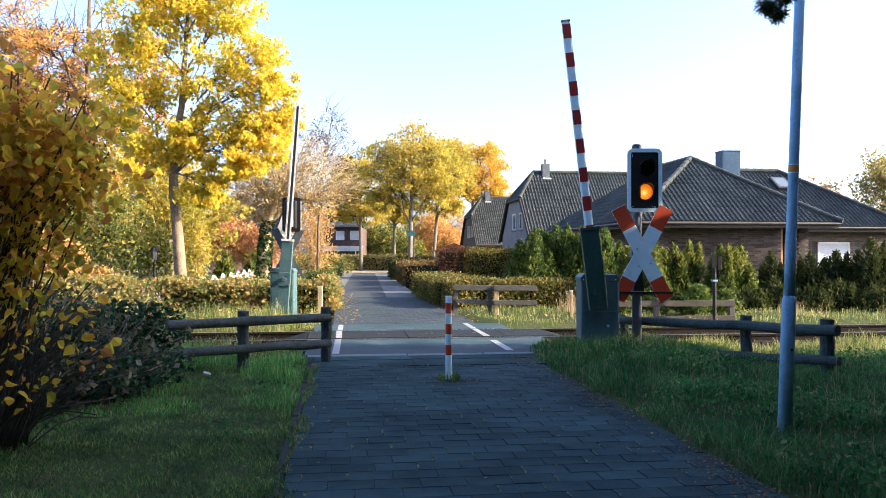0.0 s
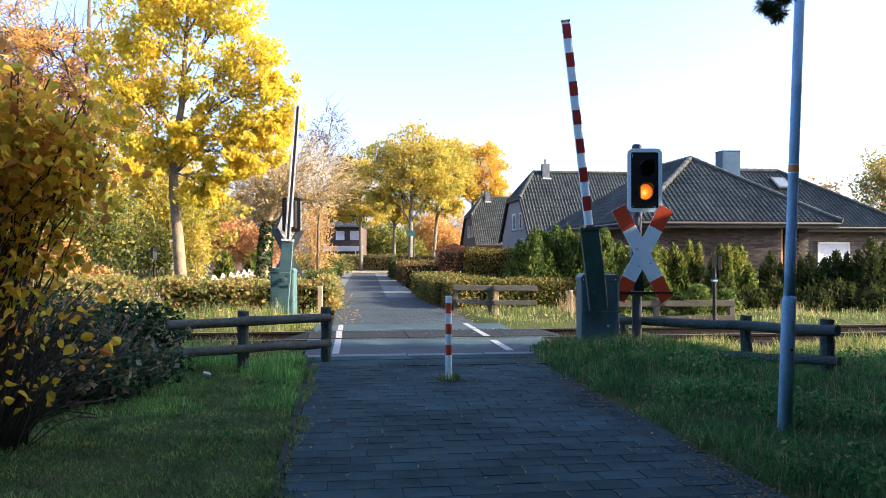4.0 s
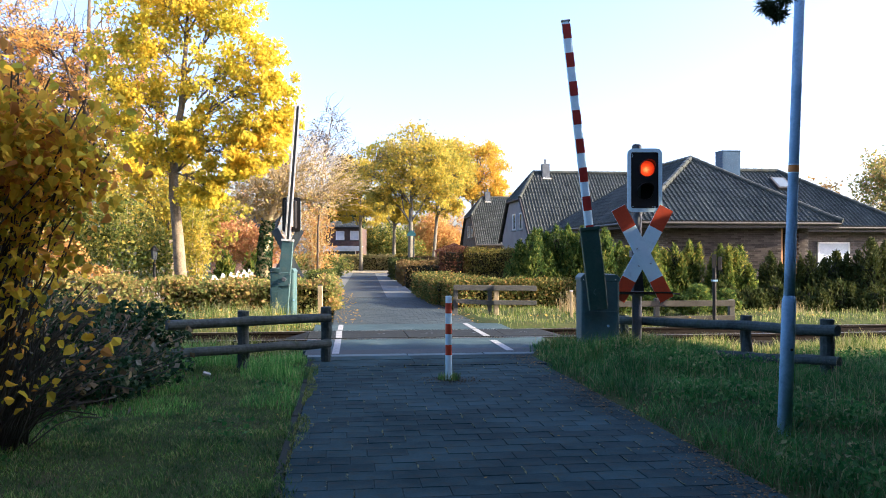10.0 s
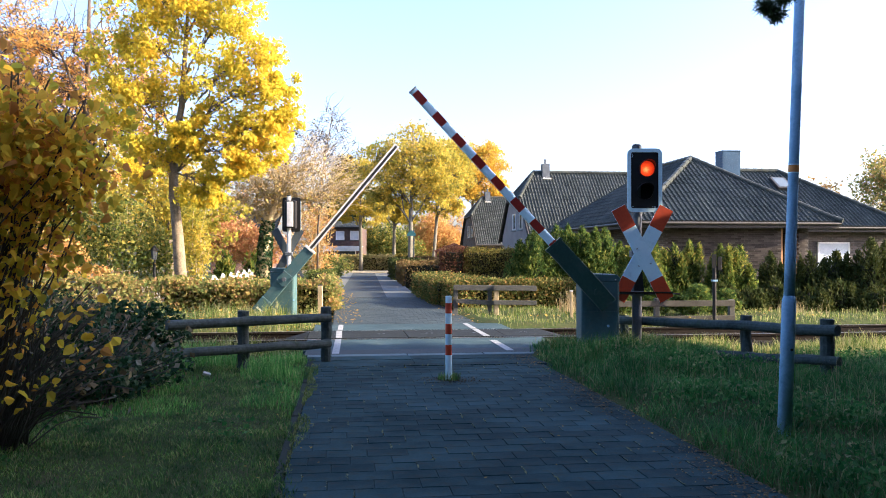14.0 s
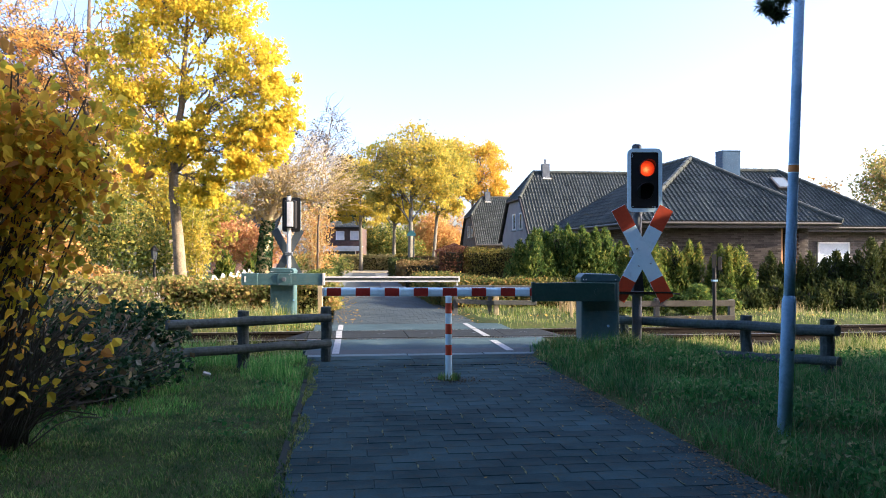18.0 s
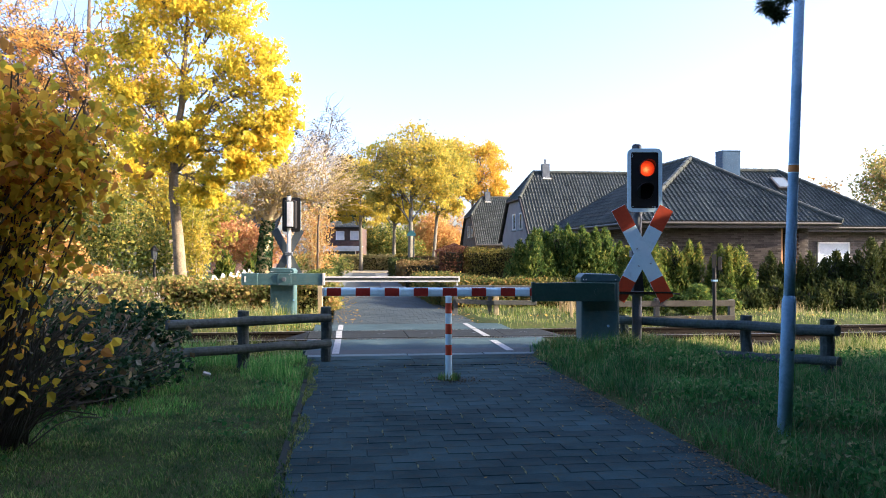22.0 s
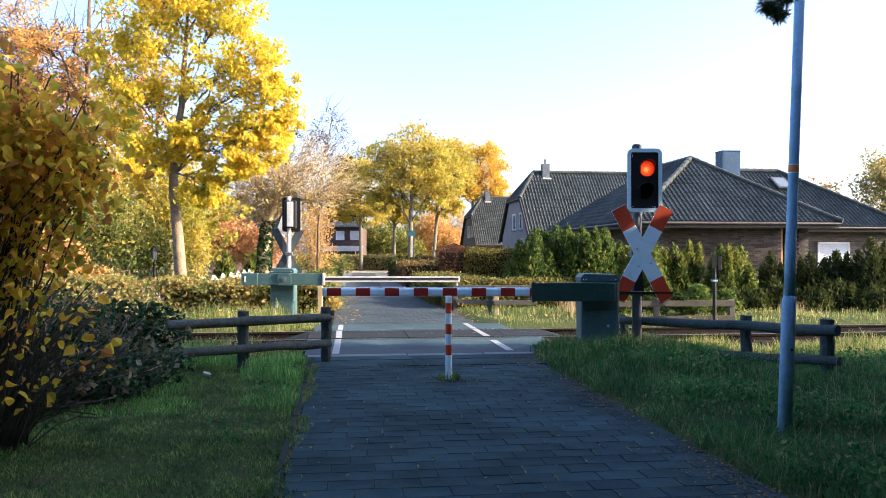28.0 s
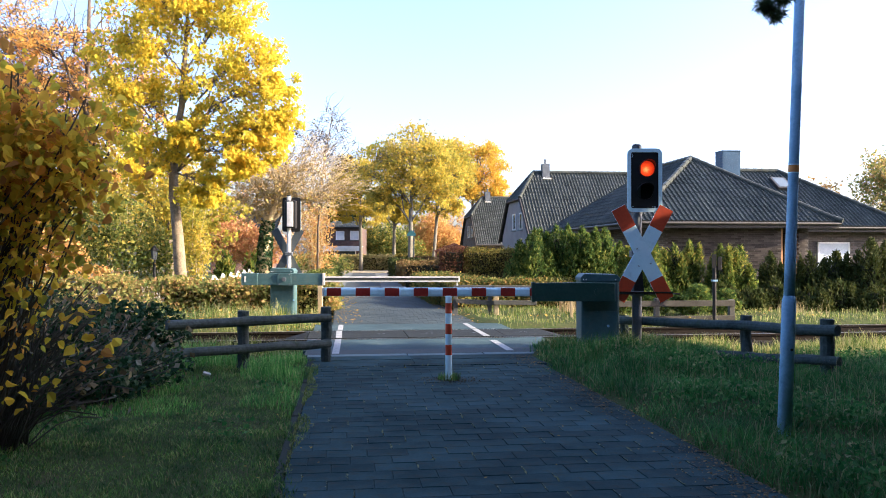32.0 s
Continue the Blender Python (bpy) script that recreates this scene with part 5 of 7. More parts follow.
def limbs(bm, start, ends, r, seg=5, sag=0.0, rnd=None):
    rnd = rnd or random.Random(3)
    for e in ends:
        a, b = Vector(start(e)), Vector(e)
        d = b - a
        pts = []
        for i in range(5):
            t = i / 4
            q = a + d * t + Vector((rnd.uniform(-1, 1), rnd.uniform(-1, 1), rnd.uniform(-1, 1))) * d.length * (0.05 if 0 < i < 4 else 0)
            q.z += sag * d.length * t * (1 - t)
            pts.append((*q, max(r * (1 - 0.85 * t), 0.006)))
        tube(bm, pts, seg)


def bow(a, b, t, lift):
    """A point on a limb that leaves steeply and bends outwards."""
    c = Vector((a.x + (b.x - a.x) * 0.3, a.y + (b.y - a.y) * 0.3, a.z + (b.z - a.z) * 0.55 + lift * math.hypot(b.x - a.x, b.y - a.y)))
    return a * (1 - t) ** 2 + c * (2 * t * (1 - t)) + b * t ** 2


def scaffold(bm, trunk, cc, r0, nf, rnd, low=0.3, lift=0.3):
    """Main limbs from the trunk to the middle of each bough, side limbs from there to the clumps."""
    mid = cc[np.linspace(0, len(cc) - 1, nf).astype(int)]
    for _ in range(6):
        own = ((cc[:, None] - mid[None]) ** 2).sum(2).argmin(1)
        mid = np.array([cc[own == k].mean(0) if (own == k).any() else mid[k] for k in range(nf)])
    top = trunk[-1][2]
    for k in range(nf):
        m = Vector(mid[k])
        zq = min(max(m.z - rnd.uniform(0.6, 1.1) * math.hypot(m.x, m.y) - 0.4, top * low), top * 0.97)
        a = Vector(trunk[-1][:3])
        for p, q in zip(trunk, trunk[1:]):
            if p[2] <= zq <= q[2]:
                f = (zq - p[2]) / max(q[2] - p[2], 1e-6)
                a = Vector([p[i] + (q[i] - p[i]) * f for i in range(3)])
        wob = [Vector((rnd.gauss(0, 0.03), rnd.gauss(0, 0.03), rnd.gauss(0, 0.02))) * (m - a).length for _ in range(7)]
        tube(bm, [(*(bow(a, m, i / 6, lift) + (wob[i] if 0 < i < 6 else Vector())), r0 * (0.48 - 0.36 * i / 6)) for i in range(7)], 6)
        for c in cc[own == k]:
            t0 = rnd.uniform(0.35, 0.98)
            s, e = bow(a, m, t0, lift), Vector(c)
            w = [Vector((rnd.gauss(0, 0.05), rnd.gauss(0, 0.05), rnd.gauss(0, 0.04))) * (e - s).length for _ in range(5)]
            tube(bm, [(*(bow(s, e, i / 4, 0.2) + (w[i] if 0 < i < 4 else Vector())), max(r0 * (0.17 - 0.14 * i / 4), 0.007)) for i in range(5)], 4)


def tree(name, base, trunk, balls, clumps, leaves, leaf, material, bark, label, tightness=0.5, twigs=0.6, category="tree", up=0.3, fine=0, thick=0.17, pieces=1, forks=0, low=0.3, reach=0.5):
    """trunk: x, y, z, radius from the base up; balls: crown lobes of x, y, z, rx, ry, rz, weight."""
    rnd = random.Random(len(name) + int(abs(base[0]) * 100))
    t = holder(name, pose(*base))
    bm = bmesh.new()
    tube(bm, trunk, 12)
    part("trunk", bm, bark, t, smooth=True)
    w = np.array([b[6] for b in balls], float)
    pick = RNG.choice(len(balls), clumps, p=w / w.sum())
    bl = np.array([b[:6] for b in balls], float)
    cc = bl[pick, :3] + in_ball(clumps) * bl[pick, 3:6]
    tz = [p[2] for p in trunk]

    def start(e):
        zq = min(max(e[2] - rnd.uniform(0.25, 0.6) * math.hypot(e[0], e[1]) - 0.3, tz[-1] * 0.35), tz[-1])
        for p, q in zip(trunk, trunk[1:]):
            if p[2] <= zq <= q[2]:
                f = (zq - p[2]) / max(q[2] - p[2], 1e-6)
                return [p[i] + (q[i] - p[i]) * f for i in range(3)]
        return trunk[-1][:3]

    bm = bmesh.new()
    ends = [tuple(c) for c in cc[: int(clumps * twigs)]]
    if forks:
        scaffold(bm, trunk, cc, trunk[0][3] * thick / 0.17, forks, rnd, low)
    else:
        limbs(bm, start, ends, trunk[0][3] * thick, 5, 0.12, rnd)
    for c in cc if fine else ():
        for _ in range(fine):
            a = Vector(c) + Vector((rnd.gauss(0, 0.25), rnd.gauss(0, 0.25), rnd.gauss(0, 0.2)))
            d = Vector((c[0] * reach * 0.25 + rnd.gauss(0, reach), c[1] * reach * 0.25 + rnd.gauss(0, reach), rnd.uniform(-0.2, 1.6) * reach))
            bend = Vector((rnd.gauss(0, 0.12), rnd.gauss(0, 0.12), 0.1)) * d.length
            tube(bm, [(*a, 0.015), (*(a + d * 0.35 + bend), 0.012), (*(a + d * 0.7 + bend * 0.9), 0.009), (*(a + d), 0.005)], 3)
    tagged(part("branchwork", bm, bark, t, smooth=True), kind="stuff")
    n = leaves
    size = np.array([0.16]) * (bl[:, 3:6].mean() ** 0.5)
    k = RNG.integers(0, clumps, n)
    sp = bl[pick[k], 3:6].min(1) * 0.28 * (1.2 - tightness)
    pts = cc[k] + np.clip(RNG.normal(size=(n, 3)), -1.7, 1.7) * sp[:, None] * np.array([1, 1, 0.8])
    for i in range(pieces):
        crown = leaf_cards("crown", pts[k % pieces == i], leaf, material, up=up)
        crown.parent = t
        tagged(crown, kind="stuff")
        if pieces > 1:
            SWAY.append((crown, 0.35, i))
    return tagged(t, label, category)


def hedge(name, lo, hi, material, leaf, n, label, matrix=None, rough=0.06, wave=0.12):
    """A clipped hedge: a lumpy heart, near-black for the shade inside, under a coat of leaves on all its sides."""
    h = holder(name, (matrix or Matrix.Identity(4)) @ pose(lo[0], lo[1], 0))
    d = np.array(hi[:2]) - np.array(lo[:2])
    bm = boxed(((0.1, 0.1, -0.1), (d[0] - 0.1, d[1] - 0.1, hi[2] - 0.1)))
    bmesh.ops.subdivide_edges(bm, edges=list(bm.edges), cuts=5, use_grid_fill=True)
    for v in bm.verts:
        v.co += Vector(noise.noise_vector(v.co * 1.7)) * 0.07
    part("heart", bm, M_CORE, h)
    area = np.array([d[0] * d[1], d[0] * hi[2], d[0] * hi[2] * 0.5, d[1] * hi[2], d[1] * hi[2]])
    k = RNG.choice(5, n, p=area / area.sum())
    r = RNG.uniform(0, 1, (n, 3))
    p = r * np.array([d[0], d[1], hi[2]])
    p[k == 0, 2] = hi[2]
    p[k == 1, 1] = 0
    p[k == 2, 1] = d[1]
    p[k == 3, 0] = 0
    p[k == 4, 0] = d[0]
    wob = np.array([noise.noise(Vector((q[0] * 1.1 + lo[0], q[1] * 1.1, q[2] * 1.1))) for q in p])
    p[:, 2] += (wob * wave) * (k == 0)
    p[:, 1] += (wob * wave) * (k == 1)
    p += RNG.normal(size=(n, 3)) * rough
    p[:, 2] = np.maximum(p[:, 2], 0.02)
    cr = leaf_cards("leaves", p, leaf, material, up=0.6)
    cr.parent = h
    tagged(cr, kind="stuff")
    return tagged(h, label, "hedge", "hedges")


def thuja(base, height_, radius, n, label, leaf=0.1, name="thuja", material=None, plumes=9, bare=0.0):
    """A conifer of several upright plumes that have grown together."""
    rnd = random.Random(int(base[0] * 97 + base[1] * 31))
    t = holder(name, pose(*base))
    prof = [(0.0, 0.85), (0.2, 1.0), (0.5, 0.9), (0.75, 0.6), (0.9, 0.32), (1.0, 0.05)]
    # Dark core painted for the shade inside the plumes.
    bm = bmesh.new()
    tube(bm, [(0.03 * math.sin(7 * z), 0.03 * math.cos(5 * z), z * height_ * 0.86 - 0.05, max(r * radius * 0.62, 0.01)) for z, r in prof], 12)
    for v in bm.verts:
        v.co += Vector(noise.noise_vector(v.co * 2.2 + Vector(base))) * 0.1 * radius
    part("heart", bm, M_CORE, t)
    if bare:
        part("trunk", rodded(((0, 0, -bare - 0.2), (0, 0, 1.0), 0.2, 0.14)), M_BARKD, t)
    pts, ways = [], []
    px = [p[0] for p in prof]
    pr = [p[1] for p in prof]
    for k in range(plumes):
        if k == 0:
            ox, oy, h, r = 0.0, 0.0, height_, radius * 0.72
        else:
            a = 2 * math.pi * (k + rnd.uniform(-0.3, 0.3)) / (plumes - 1)
            ox, oy = radius * 0.62 * math.cos(a), radius * 0.62 * math.sin(a)
            h, r = height_ * rnd.uniform(0.45, 1.0), radius * rnd.uniform(0.34, 0.55)
        m = n // plumes
        z = RNG.uniform(0, 1, m) ** 0.9
        a = RNG.uniform(0, 2 * math.pi, m)
        rr = np.interp(z, px, pr) * r * (1 + 0.3 * np.sin(a * 3 + z * 11 + k) * np.sin(z * 23 + a * 2) + 0.2 * RNG.normal(size=m))
        pts.append(np.stack([ox + rr * np.cos(a), oy + rr * np.sin(a), z * h + 0.04 * RNG.normal(size=m)], 1))
        ways.append(np.stack([np.cos(a) * 0.6, np.sin(a) * 0.6, np.ones(m)], 1))
    pts = np.concatenate(pts)
    pts[:, 2] = np.maximum(pts[:, 2], 0.02)
    ways = np.concatenate(ways)
    if not material:
        # Tips gather towards the top: golden shoots, with sunlight put into their colour.
        tip = (RNG.uniform(0, 1, len(pts)) < np.clip((pts[:, 2] / height_ - 0.35) * 0.9, 0.06, 0.5)) & (np.hypot(pts[:, 0], pts[:, 1]) > 0.3 * radius)
        tp = leaf_cards("shoot_growth", pts[tip] + ways[tip] * leaf * 1.2, leaf * 0.8, M_THUJATIP, tall=3.4, up=0.1, along=ways[tip])
        tp.parent = t
        tagged(tp, "yellow-green shoot tips, paler as if sunlit", kind="stuff")
        pts, ways = pts[~tip], ways[~tip]
    cr = leaf_cards("sprays", pts, leaf, material or M_THUJA, tall=3.4, up=0.1, along=ways)
    cr.parent = t
    tagged(cr, kind="stuff")
    return tagged(t, label, "conifer", "thuja trees")


def shrub(name, base, lobes, n, leaf, material, stems, label, category="shrub", up=0.3, bark=None, tight=1.0, round_leaf=False, girth=(0.008, 0.02), arch=0.15):
    s = holder(name, pose(*base))
    w = np.array([l[6] for l in lobes], float)
    bl = np.array([l[:6] for l in lobes], float)
    cl = max(8, stems * 2)
    pick = RNG.choice(len(lobes), cl, p=w / w.sum())
    ends = bl[pick, :3] + in_ball(cl) * bl[pick, 3:6]
    rnd = random.Random(stems + n)
    for e in ends[:stems]:
        bm = bmesh.new()
        limbs(bm, lambda e: (rnd.uniform(-0.18, 0.18), rnd.uniform(-0.18, 0.18), -0.05), [tuple(e)], rnd.uniform(*girth), 5, arch * rnd.uniform(0.4, 1.4), rnd)
        part("stem", bm, bark or M_TWIG, s, smooth=True)
    k = RNG.choice(len(lobes), n, p=w / w.sum())
    q = in_ball(n) * tight
    pts = bl[k, :3] + q * bl[k, 3:6]
    pts[:, 2] = np.maximum(pts[:, 2], 0.03)
    cr = (round_leaves if round_leaf else leaf_cards)("leaves", pts, leaf, material, up=up)
    cr.parent = s
    if round_leaf:
        SWAY.append((cr, 0.3, 2.2))
    tagged(cr, kind="stuff")
    return tagged(s, label, category)


# the yellow maple behind the hedge
tree("maple_tree", (-8.25, 25.0, 0),
     [(0, 0, -0.2, 0.25), (-0.03, 0, 0.6, 0.2), (-0.12, 0, 2.0, 0.175), (-0.28, 0.05, 3.4, 0.15), (-0.3, 0.1, 4.8, 0.13), (-0.05, 0.1, 6.2, 0.1), (0.1, 0.0, 8.0, 0.07), (0.2, 0, 10, 0.03)],
     [(0.3, 0, 9.8, 1.5, 1.1, 1.4, 1.4), (1.5, 0, 8.9, 1.1, 0.9, 1.0, 1.3), (2.2, -0.2, 7.5, 1.15, 0.8, 0.9, 1.3), (2.75, -0.2, 6.2, 1.05, 0.8, 0.9, 1.3), (2.6, -0.3, 5.1, 1.05, 0.8, 0.75, 1.4),
      (1.9, -0.4, 4.2, 1.1, 0.7, 0.6, 1.3), (0.75, -0.5, 3.4, 0.75, 0.5, 0.5, 1.0), (0.8, 0, 7.2, 1.0, 1.0, 1.3, 1.0), (0.9, 0, 5.5, 1.0, 0.9, 0.9, 1.1), (3.1, -0.1, 6.9, 0.6, 0.5, 0.5, 0.4), (3.2, -0.2, 5.6, 0.55, 0.5, 0.45, 0.4),
      (-0.9, 0, 7.8, 1.2, 1.0, 1.5, 1.4), (-1.6, 0, 5.9, 1.2, 0.9, 1.4, 1.4), (-1.2, 0, 9.7, 1.4, 1.0, 1.3, 1.4), (-0.9, -0.2, 4.5, 1.2, 0.7, 0.9, 1.2), (-2.4, 0.1, 7.4, 0.9, 0.8, 1.3, 0.7), (0.5, -0.4, 4.6, 0.8, 0.5, 0.6, 0.7), (0.2, -0.4, 5.6, 0.9, 0.5, 0.7, 0.8)],
     460, 39000, 0.086, M_YELLOW, M_BARKM, "tall maple with bright yellow autumn leaves", 0.52, 0.3, thick=0.05, pieces=4, forks=17, low=0.4, up=0.0)
# hazel beside the path, in shade
shrub("hazel_bush", (-3.55, 5.6, 0),
      [(0.3, 0.1, 2.2, 0.75, 0.7, 0.45, 3.2), (0.75, 0.0, 2.12, 0.42, 0.5, 0.4, 1.5), (0.8, 0.1, 2.2, 0.62, 0.7, 0.62, 0.9), (0.4, 0.1, 1.6, 0.5, 0.5, 0.45, 1.2), (0.98, 0.1, 0.9, 0.25, 0.3, 0.34, 0.07), (0.35, -0.1, 1.1, 0.4, 0.4, 0.4, 0.15), (0.25, 0, 2.7, 0.55, 0.5, 0.32, 0.45), (0.6, 0.0, 1.4, 0.45, 0.4, 0.3, 0.2), (0.75, -0.2, 1.0, 0.5, 0.4, 0.2, 0.06), (0.6, -0.1, 0.55, 0.35, 0.3, 0.3, 0.06)],
      3700, 0.072, M_HAZEL, 95, "hazel bush with yellow-brown leaves and dark bare stems", bark=M_STEM, round_leaf=True, girth=(0.004, 0.011), arch=0.42)

# ---- the rest of the planting, from the path outwards ----
shrub("bramble_bush", (-4.3, 8.7, 0), [(0.5, 0.2, 0.22, 1.0, 0.8, 0.3, 2), (0.0, 0.3, 0.55, 0.6, 0.6, 0.4, 1), (-0.6, 0.6, 0.6, 1.0, 0.9, 0.55, 2), (-0.2, -0.8, 0.2, 1.0, 0.6, 0.25, 1)],
      9000, 0.045, M_BRAMBLE, 110, "dark green bramble thicket under the hazel", up=0.7)
shrub("bramble_bush", (-5.6, 10.6, 0), [(0.2, 0, 0.45, 1.6, 0.9, 0.5, 3), (-1.2, 0.4, 0.7, 1.2, 0.9, 0.7, 2), (1.5, -0.1, 0.45, 0.75, 0.6, 0.45, 2)],
      9500, 0.05, M_BRAMBLE, 70, "dark green bramble thicket behind the log fence", up=0.7)
shrub("dry_stems", (-3.7, 8.3, 0), [(0.4, 0.1, 0.5, 0.7, 0.5, 0.4, 2), (-0.2, -0.7, 0.5, 0.8, 0.5, 0.45, 1)],
      300, 0.04, M_DRYLEAF, 75, "tangle of bare grey stems over the brambles", bark=M_DEADSTEM, girth=(0.003, 0.007))
shrub("bramble_bush", (-3.4, 7.9, 0), [(0.0, 0, 0.25, 0.5, 0.4, 0.28, 1), (-0.7, -0.6, 0.2, 0.6, 0.4, 0.25, 1)],
      1500, 0.05, M_BRAMBLE, 40, "straggling bramble at the edge of the lawn", up=0.7, bark=M_DEADSTEM, girth=(0.003, 0.006))
shrub("dry_stems", (-3.45, 6.1, 0), [(0.5, 0.1, 0.95, 0.6, 0.5, 0.45, 2), (0.2, 0, 1.35, 0.5, 0.4, 0.35, 1), (0.6, 0.3, 0.5, 0.6, 0.4, 0.35, 1)],
      220, 0.045, M_DRYLEAF, 110, "dense tangle of thin dark arching twigs under the hazel", bark=M_DEADSTEM, girth=(0.0025, 0.0055), arch=0.5)
shrub("hazel_sapling", (-4.6, 7.2, 0), [(0.0, 0, 1.5, 0.8, 0.7, 1.0, 2), (0.4, 0.1, 0.8, 0.5, 0.5, 0.5, 1)],
      700, 0.08, M_HAZEL, 60, "bare twiggy hazel with a few brown leaves", bark=M_STEM, girth=(0.004, 0.01))
shrub("golden_shrub", (-7.0, 16.4, 0), [(0, 0, 0.45, 1.1, 0.6, 0.42, 2), (-1.5, 0.3, 0.6, 1.0, 0.7, 0.5, 1)], 1700, 0.06, M_HEDGEL, 20, "low golden-leaved shrub beyond the track")
hedge("beech_hedge", (-11.5, 20.9), (-4.0, 22.3, 0.62), M_HEDGEL, 0.068, 34000, "green and copper beech hedge along the garden", rough=0.09, wave=0.3)
hedge("beech_hedge", (-3.95, 21.1), (-2.95, 22.2, 0.64), M_HEDGEL, 0.06, 4500, "green and golden end of a beech hedge", rough=0.09, wave=0.25)
shrub("seeding_climber", (-7.75, 20.75, 0), [(0, 0, 0.42, 0.26, 0.12, 0.26, 2), (0.25, 0, 0.3, 0.2, 0.1, 0.2, 1)], 420, 0.045, M_PALE, 12, "pale fluffy seed heads on the beech hedge")
shrub("orange_shrub", (-11.3, 23.4, 0), [(0, 0, 1.3, 0.8, 0.7, 0.8, 1), (-0.9, 0, 1.9, 0.6, 0.6, 0.7, 0.7), (1.0, 0, 0.75, 0.7, 0.6, 0.45, 0.4)], 2600, 0.07, M_ORANGEL, 30, "orange-leaved shrub behind the hedge")
shrub("mixed_shrub", (-11.2, 27.5, 0), [(0, 0, 1.9, 1.5, 1.2, 1.7, 3), (1.4, 0.3, 1.3, 0.9, 0.9, 1.2, 1), (-1.7, 0, 2.6, 1.4, 1.2, 2.0, 2)],
      8000, 0.085, M_BUSHG, 30, "tall green and yellow shrub behind the hedge")
shrub("mixed_shrub", (-16.0, 29.0, 0), [(0, 0, 3.0, 2.2, 1.5, 2.8, 3), (2.0, 0.3, 2.0, 1.2, 0.9, 1.6, 1)], 9000, 0.085, M_BUSHG, 30, "tall green and yellow shrub behind the hedge")
shrub("yellow_shrub", (-8.45, 27.2, 0), [(0, 0, 1.6, 0.45, 0.6, 1.3, 2), (-0.1, 0, 3.0, 0.55, 0.6, 0.9, 1)], 2600, 0.07, M_YGREEN, 16, "upright golden shrub beside the maple")

tree("birch_tree", (-14.4, 32.0, 0), [(0, 0, -0.2, 0.2), (0.05, 0, 4, 0.16), (0.0, 0, 8, 0.11), (0.1, 0, 14, 0.03)],
     [(0, 0, 9.5, 3.0, 2.5, 4.0, 3), (-2.2, 0, 8, 2.2, 2.0, 2.8, 2), (1.8, 0, 6.5, 1.6, 1.6, 2.2, 1)], 170, 9500, 0.092, M_BIRCHL, M_BARKD, "sparse birch with thin twigs and few orange leaves", 0.85, 0.9, fine=8, thick=0.13, forks=14)
tree("birch_tree", (-19.5, 33.0, 0), [(0, 0, -0.2, 0.2), (0.05, 0, 4, 0.16), (0.0, 0, 8, 0.11), (0.1, 0, 15, 0.03)],
     [(0, 0, 9.5, 3.2, 2.5, 4.5, 3), (2.0, 0, 8, 2.2, 2.0, 2.8, 2)], 150, 14000, 0.085, M_BIRCHL, M_BARKD, "birch with thin twigs and orange leaves", 0.8, 0.9, fine=8, thick=0.13, forks=12)
tree("russet_tree", (-9.05, 40.0, 0), [(0, 0, -0.2, 0.38), (0.0, 0, 1.5, 0.31), (0.15, 0, 3.0, 0.27), (0.7, 0, 4.6, 0.16), (1.3, 0, 6.3, 0.05)],
     [(1.7, 0, 5.3, 1.9, 2.0, 1.8, 3), (0.0, 0, 4.8, 1.9, 1.8, 1.6, 2), (2.6, 0, 4.2, 1.2, 1.3, 0.9, 0.7), (-1.6, 0, 4.0, 1.6, 1.5, 1.2, 1)], 140, 3600, 0.085, M_TANL, M_TWIG, "almost bare tree with arching tan twigs and ivied trunk", 0.3, 0.95, fine=9, thick=0.12, forks=14, low=0.4, reach=0.75)
tree("bare_tree", (-7.0, 44.0, 0), [(0, 0, -0.2, 0.065), (0.05, 0, 3, 0.055), (0.3, 0, 6, 0.045), (0.9, 0, 9.6, 0.012)],
     [(0.8, 0, 8.0, 1.3, 1.0, 1.7, 3), (1.5, 0, 6.6, 0.9, 0.8, 0.8, 1), (-0.6, 0, 7.6, 0.8, 0.7, 1.2, 1)], 60, 650, 0.07, M_DEBRIS, M_BARKD, "thin almost bare tree with a few brown leaves", 0.7, 0.9, fine=5, thick=0.14, forks=7, low=0.5, reach=0.4)
iv = RNG.uniform(0, 1, 1600)
ia = RNG.uniform(0, 6.28, 1600)
ivy = leaf_cards("ivy", np.stack([-9.05 + 0.2 * iv ** 2 + (0.37 - 0.05 * iv) * np.cos(ia), 40.0 + (0.37 - 0.05 * iv) * np.sin(ia), iv * 3.2], 1), 0.11, M_BRAMBLE)
tagged(ivy, "dark ivy leaves on the old trunk", "ivy", kind="stuff")
shrub("russet_shrub", (-13.0, 47, 0), [(0, 0, 2.4, 2.2, 1.3, 1.6, 2), (2.0, 0, 1.8, 1.5, 1.2, 1.3, 1)], 7500, 0.12, M_RUSSET, 24, "pinkish russet shrub in a garden")
shrub("orange_shrub", (-7.5, 46, 0), [(0, 0, 3.5, 1.4, 1.2, 1.7, 2), (0.5, 0, 1.4, 1.0, 0.9, 1.1, 1), (-1.0, 0, 2.0, 1.2, 0.9, 1.4, 1)], 2100, 0.1, M_ORANGEL, 60, "airy orange-leaved shrub beside the street")
shrub("orange_shrub", (-8.9, 55, 0), [(0, 0, 0.9, 1.6, 0.9, 0.9, 2), (1.8, 0, 0.7, 1.0, 0.8, 0.7, 1)], 1300, 0.1, M_BUSHG, 16, "green and golden shrub beside the street")
hedge("box_hedge", (-6.5, 38), (-5.55, 40.5, 0.62), M_BOX, 0.07, 1800, "clipped dark green box hedge by the street")
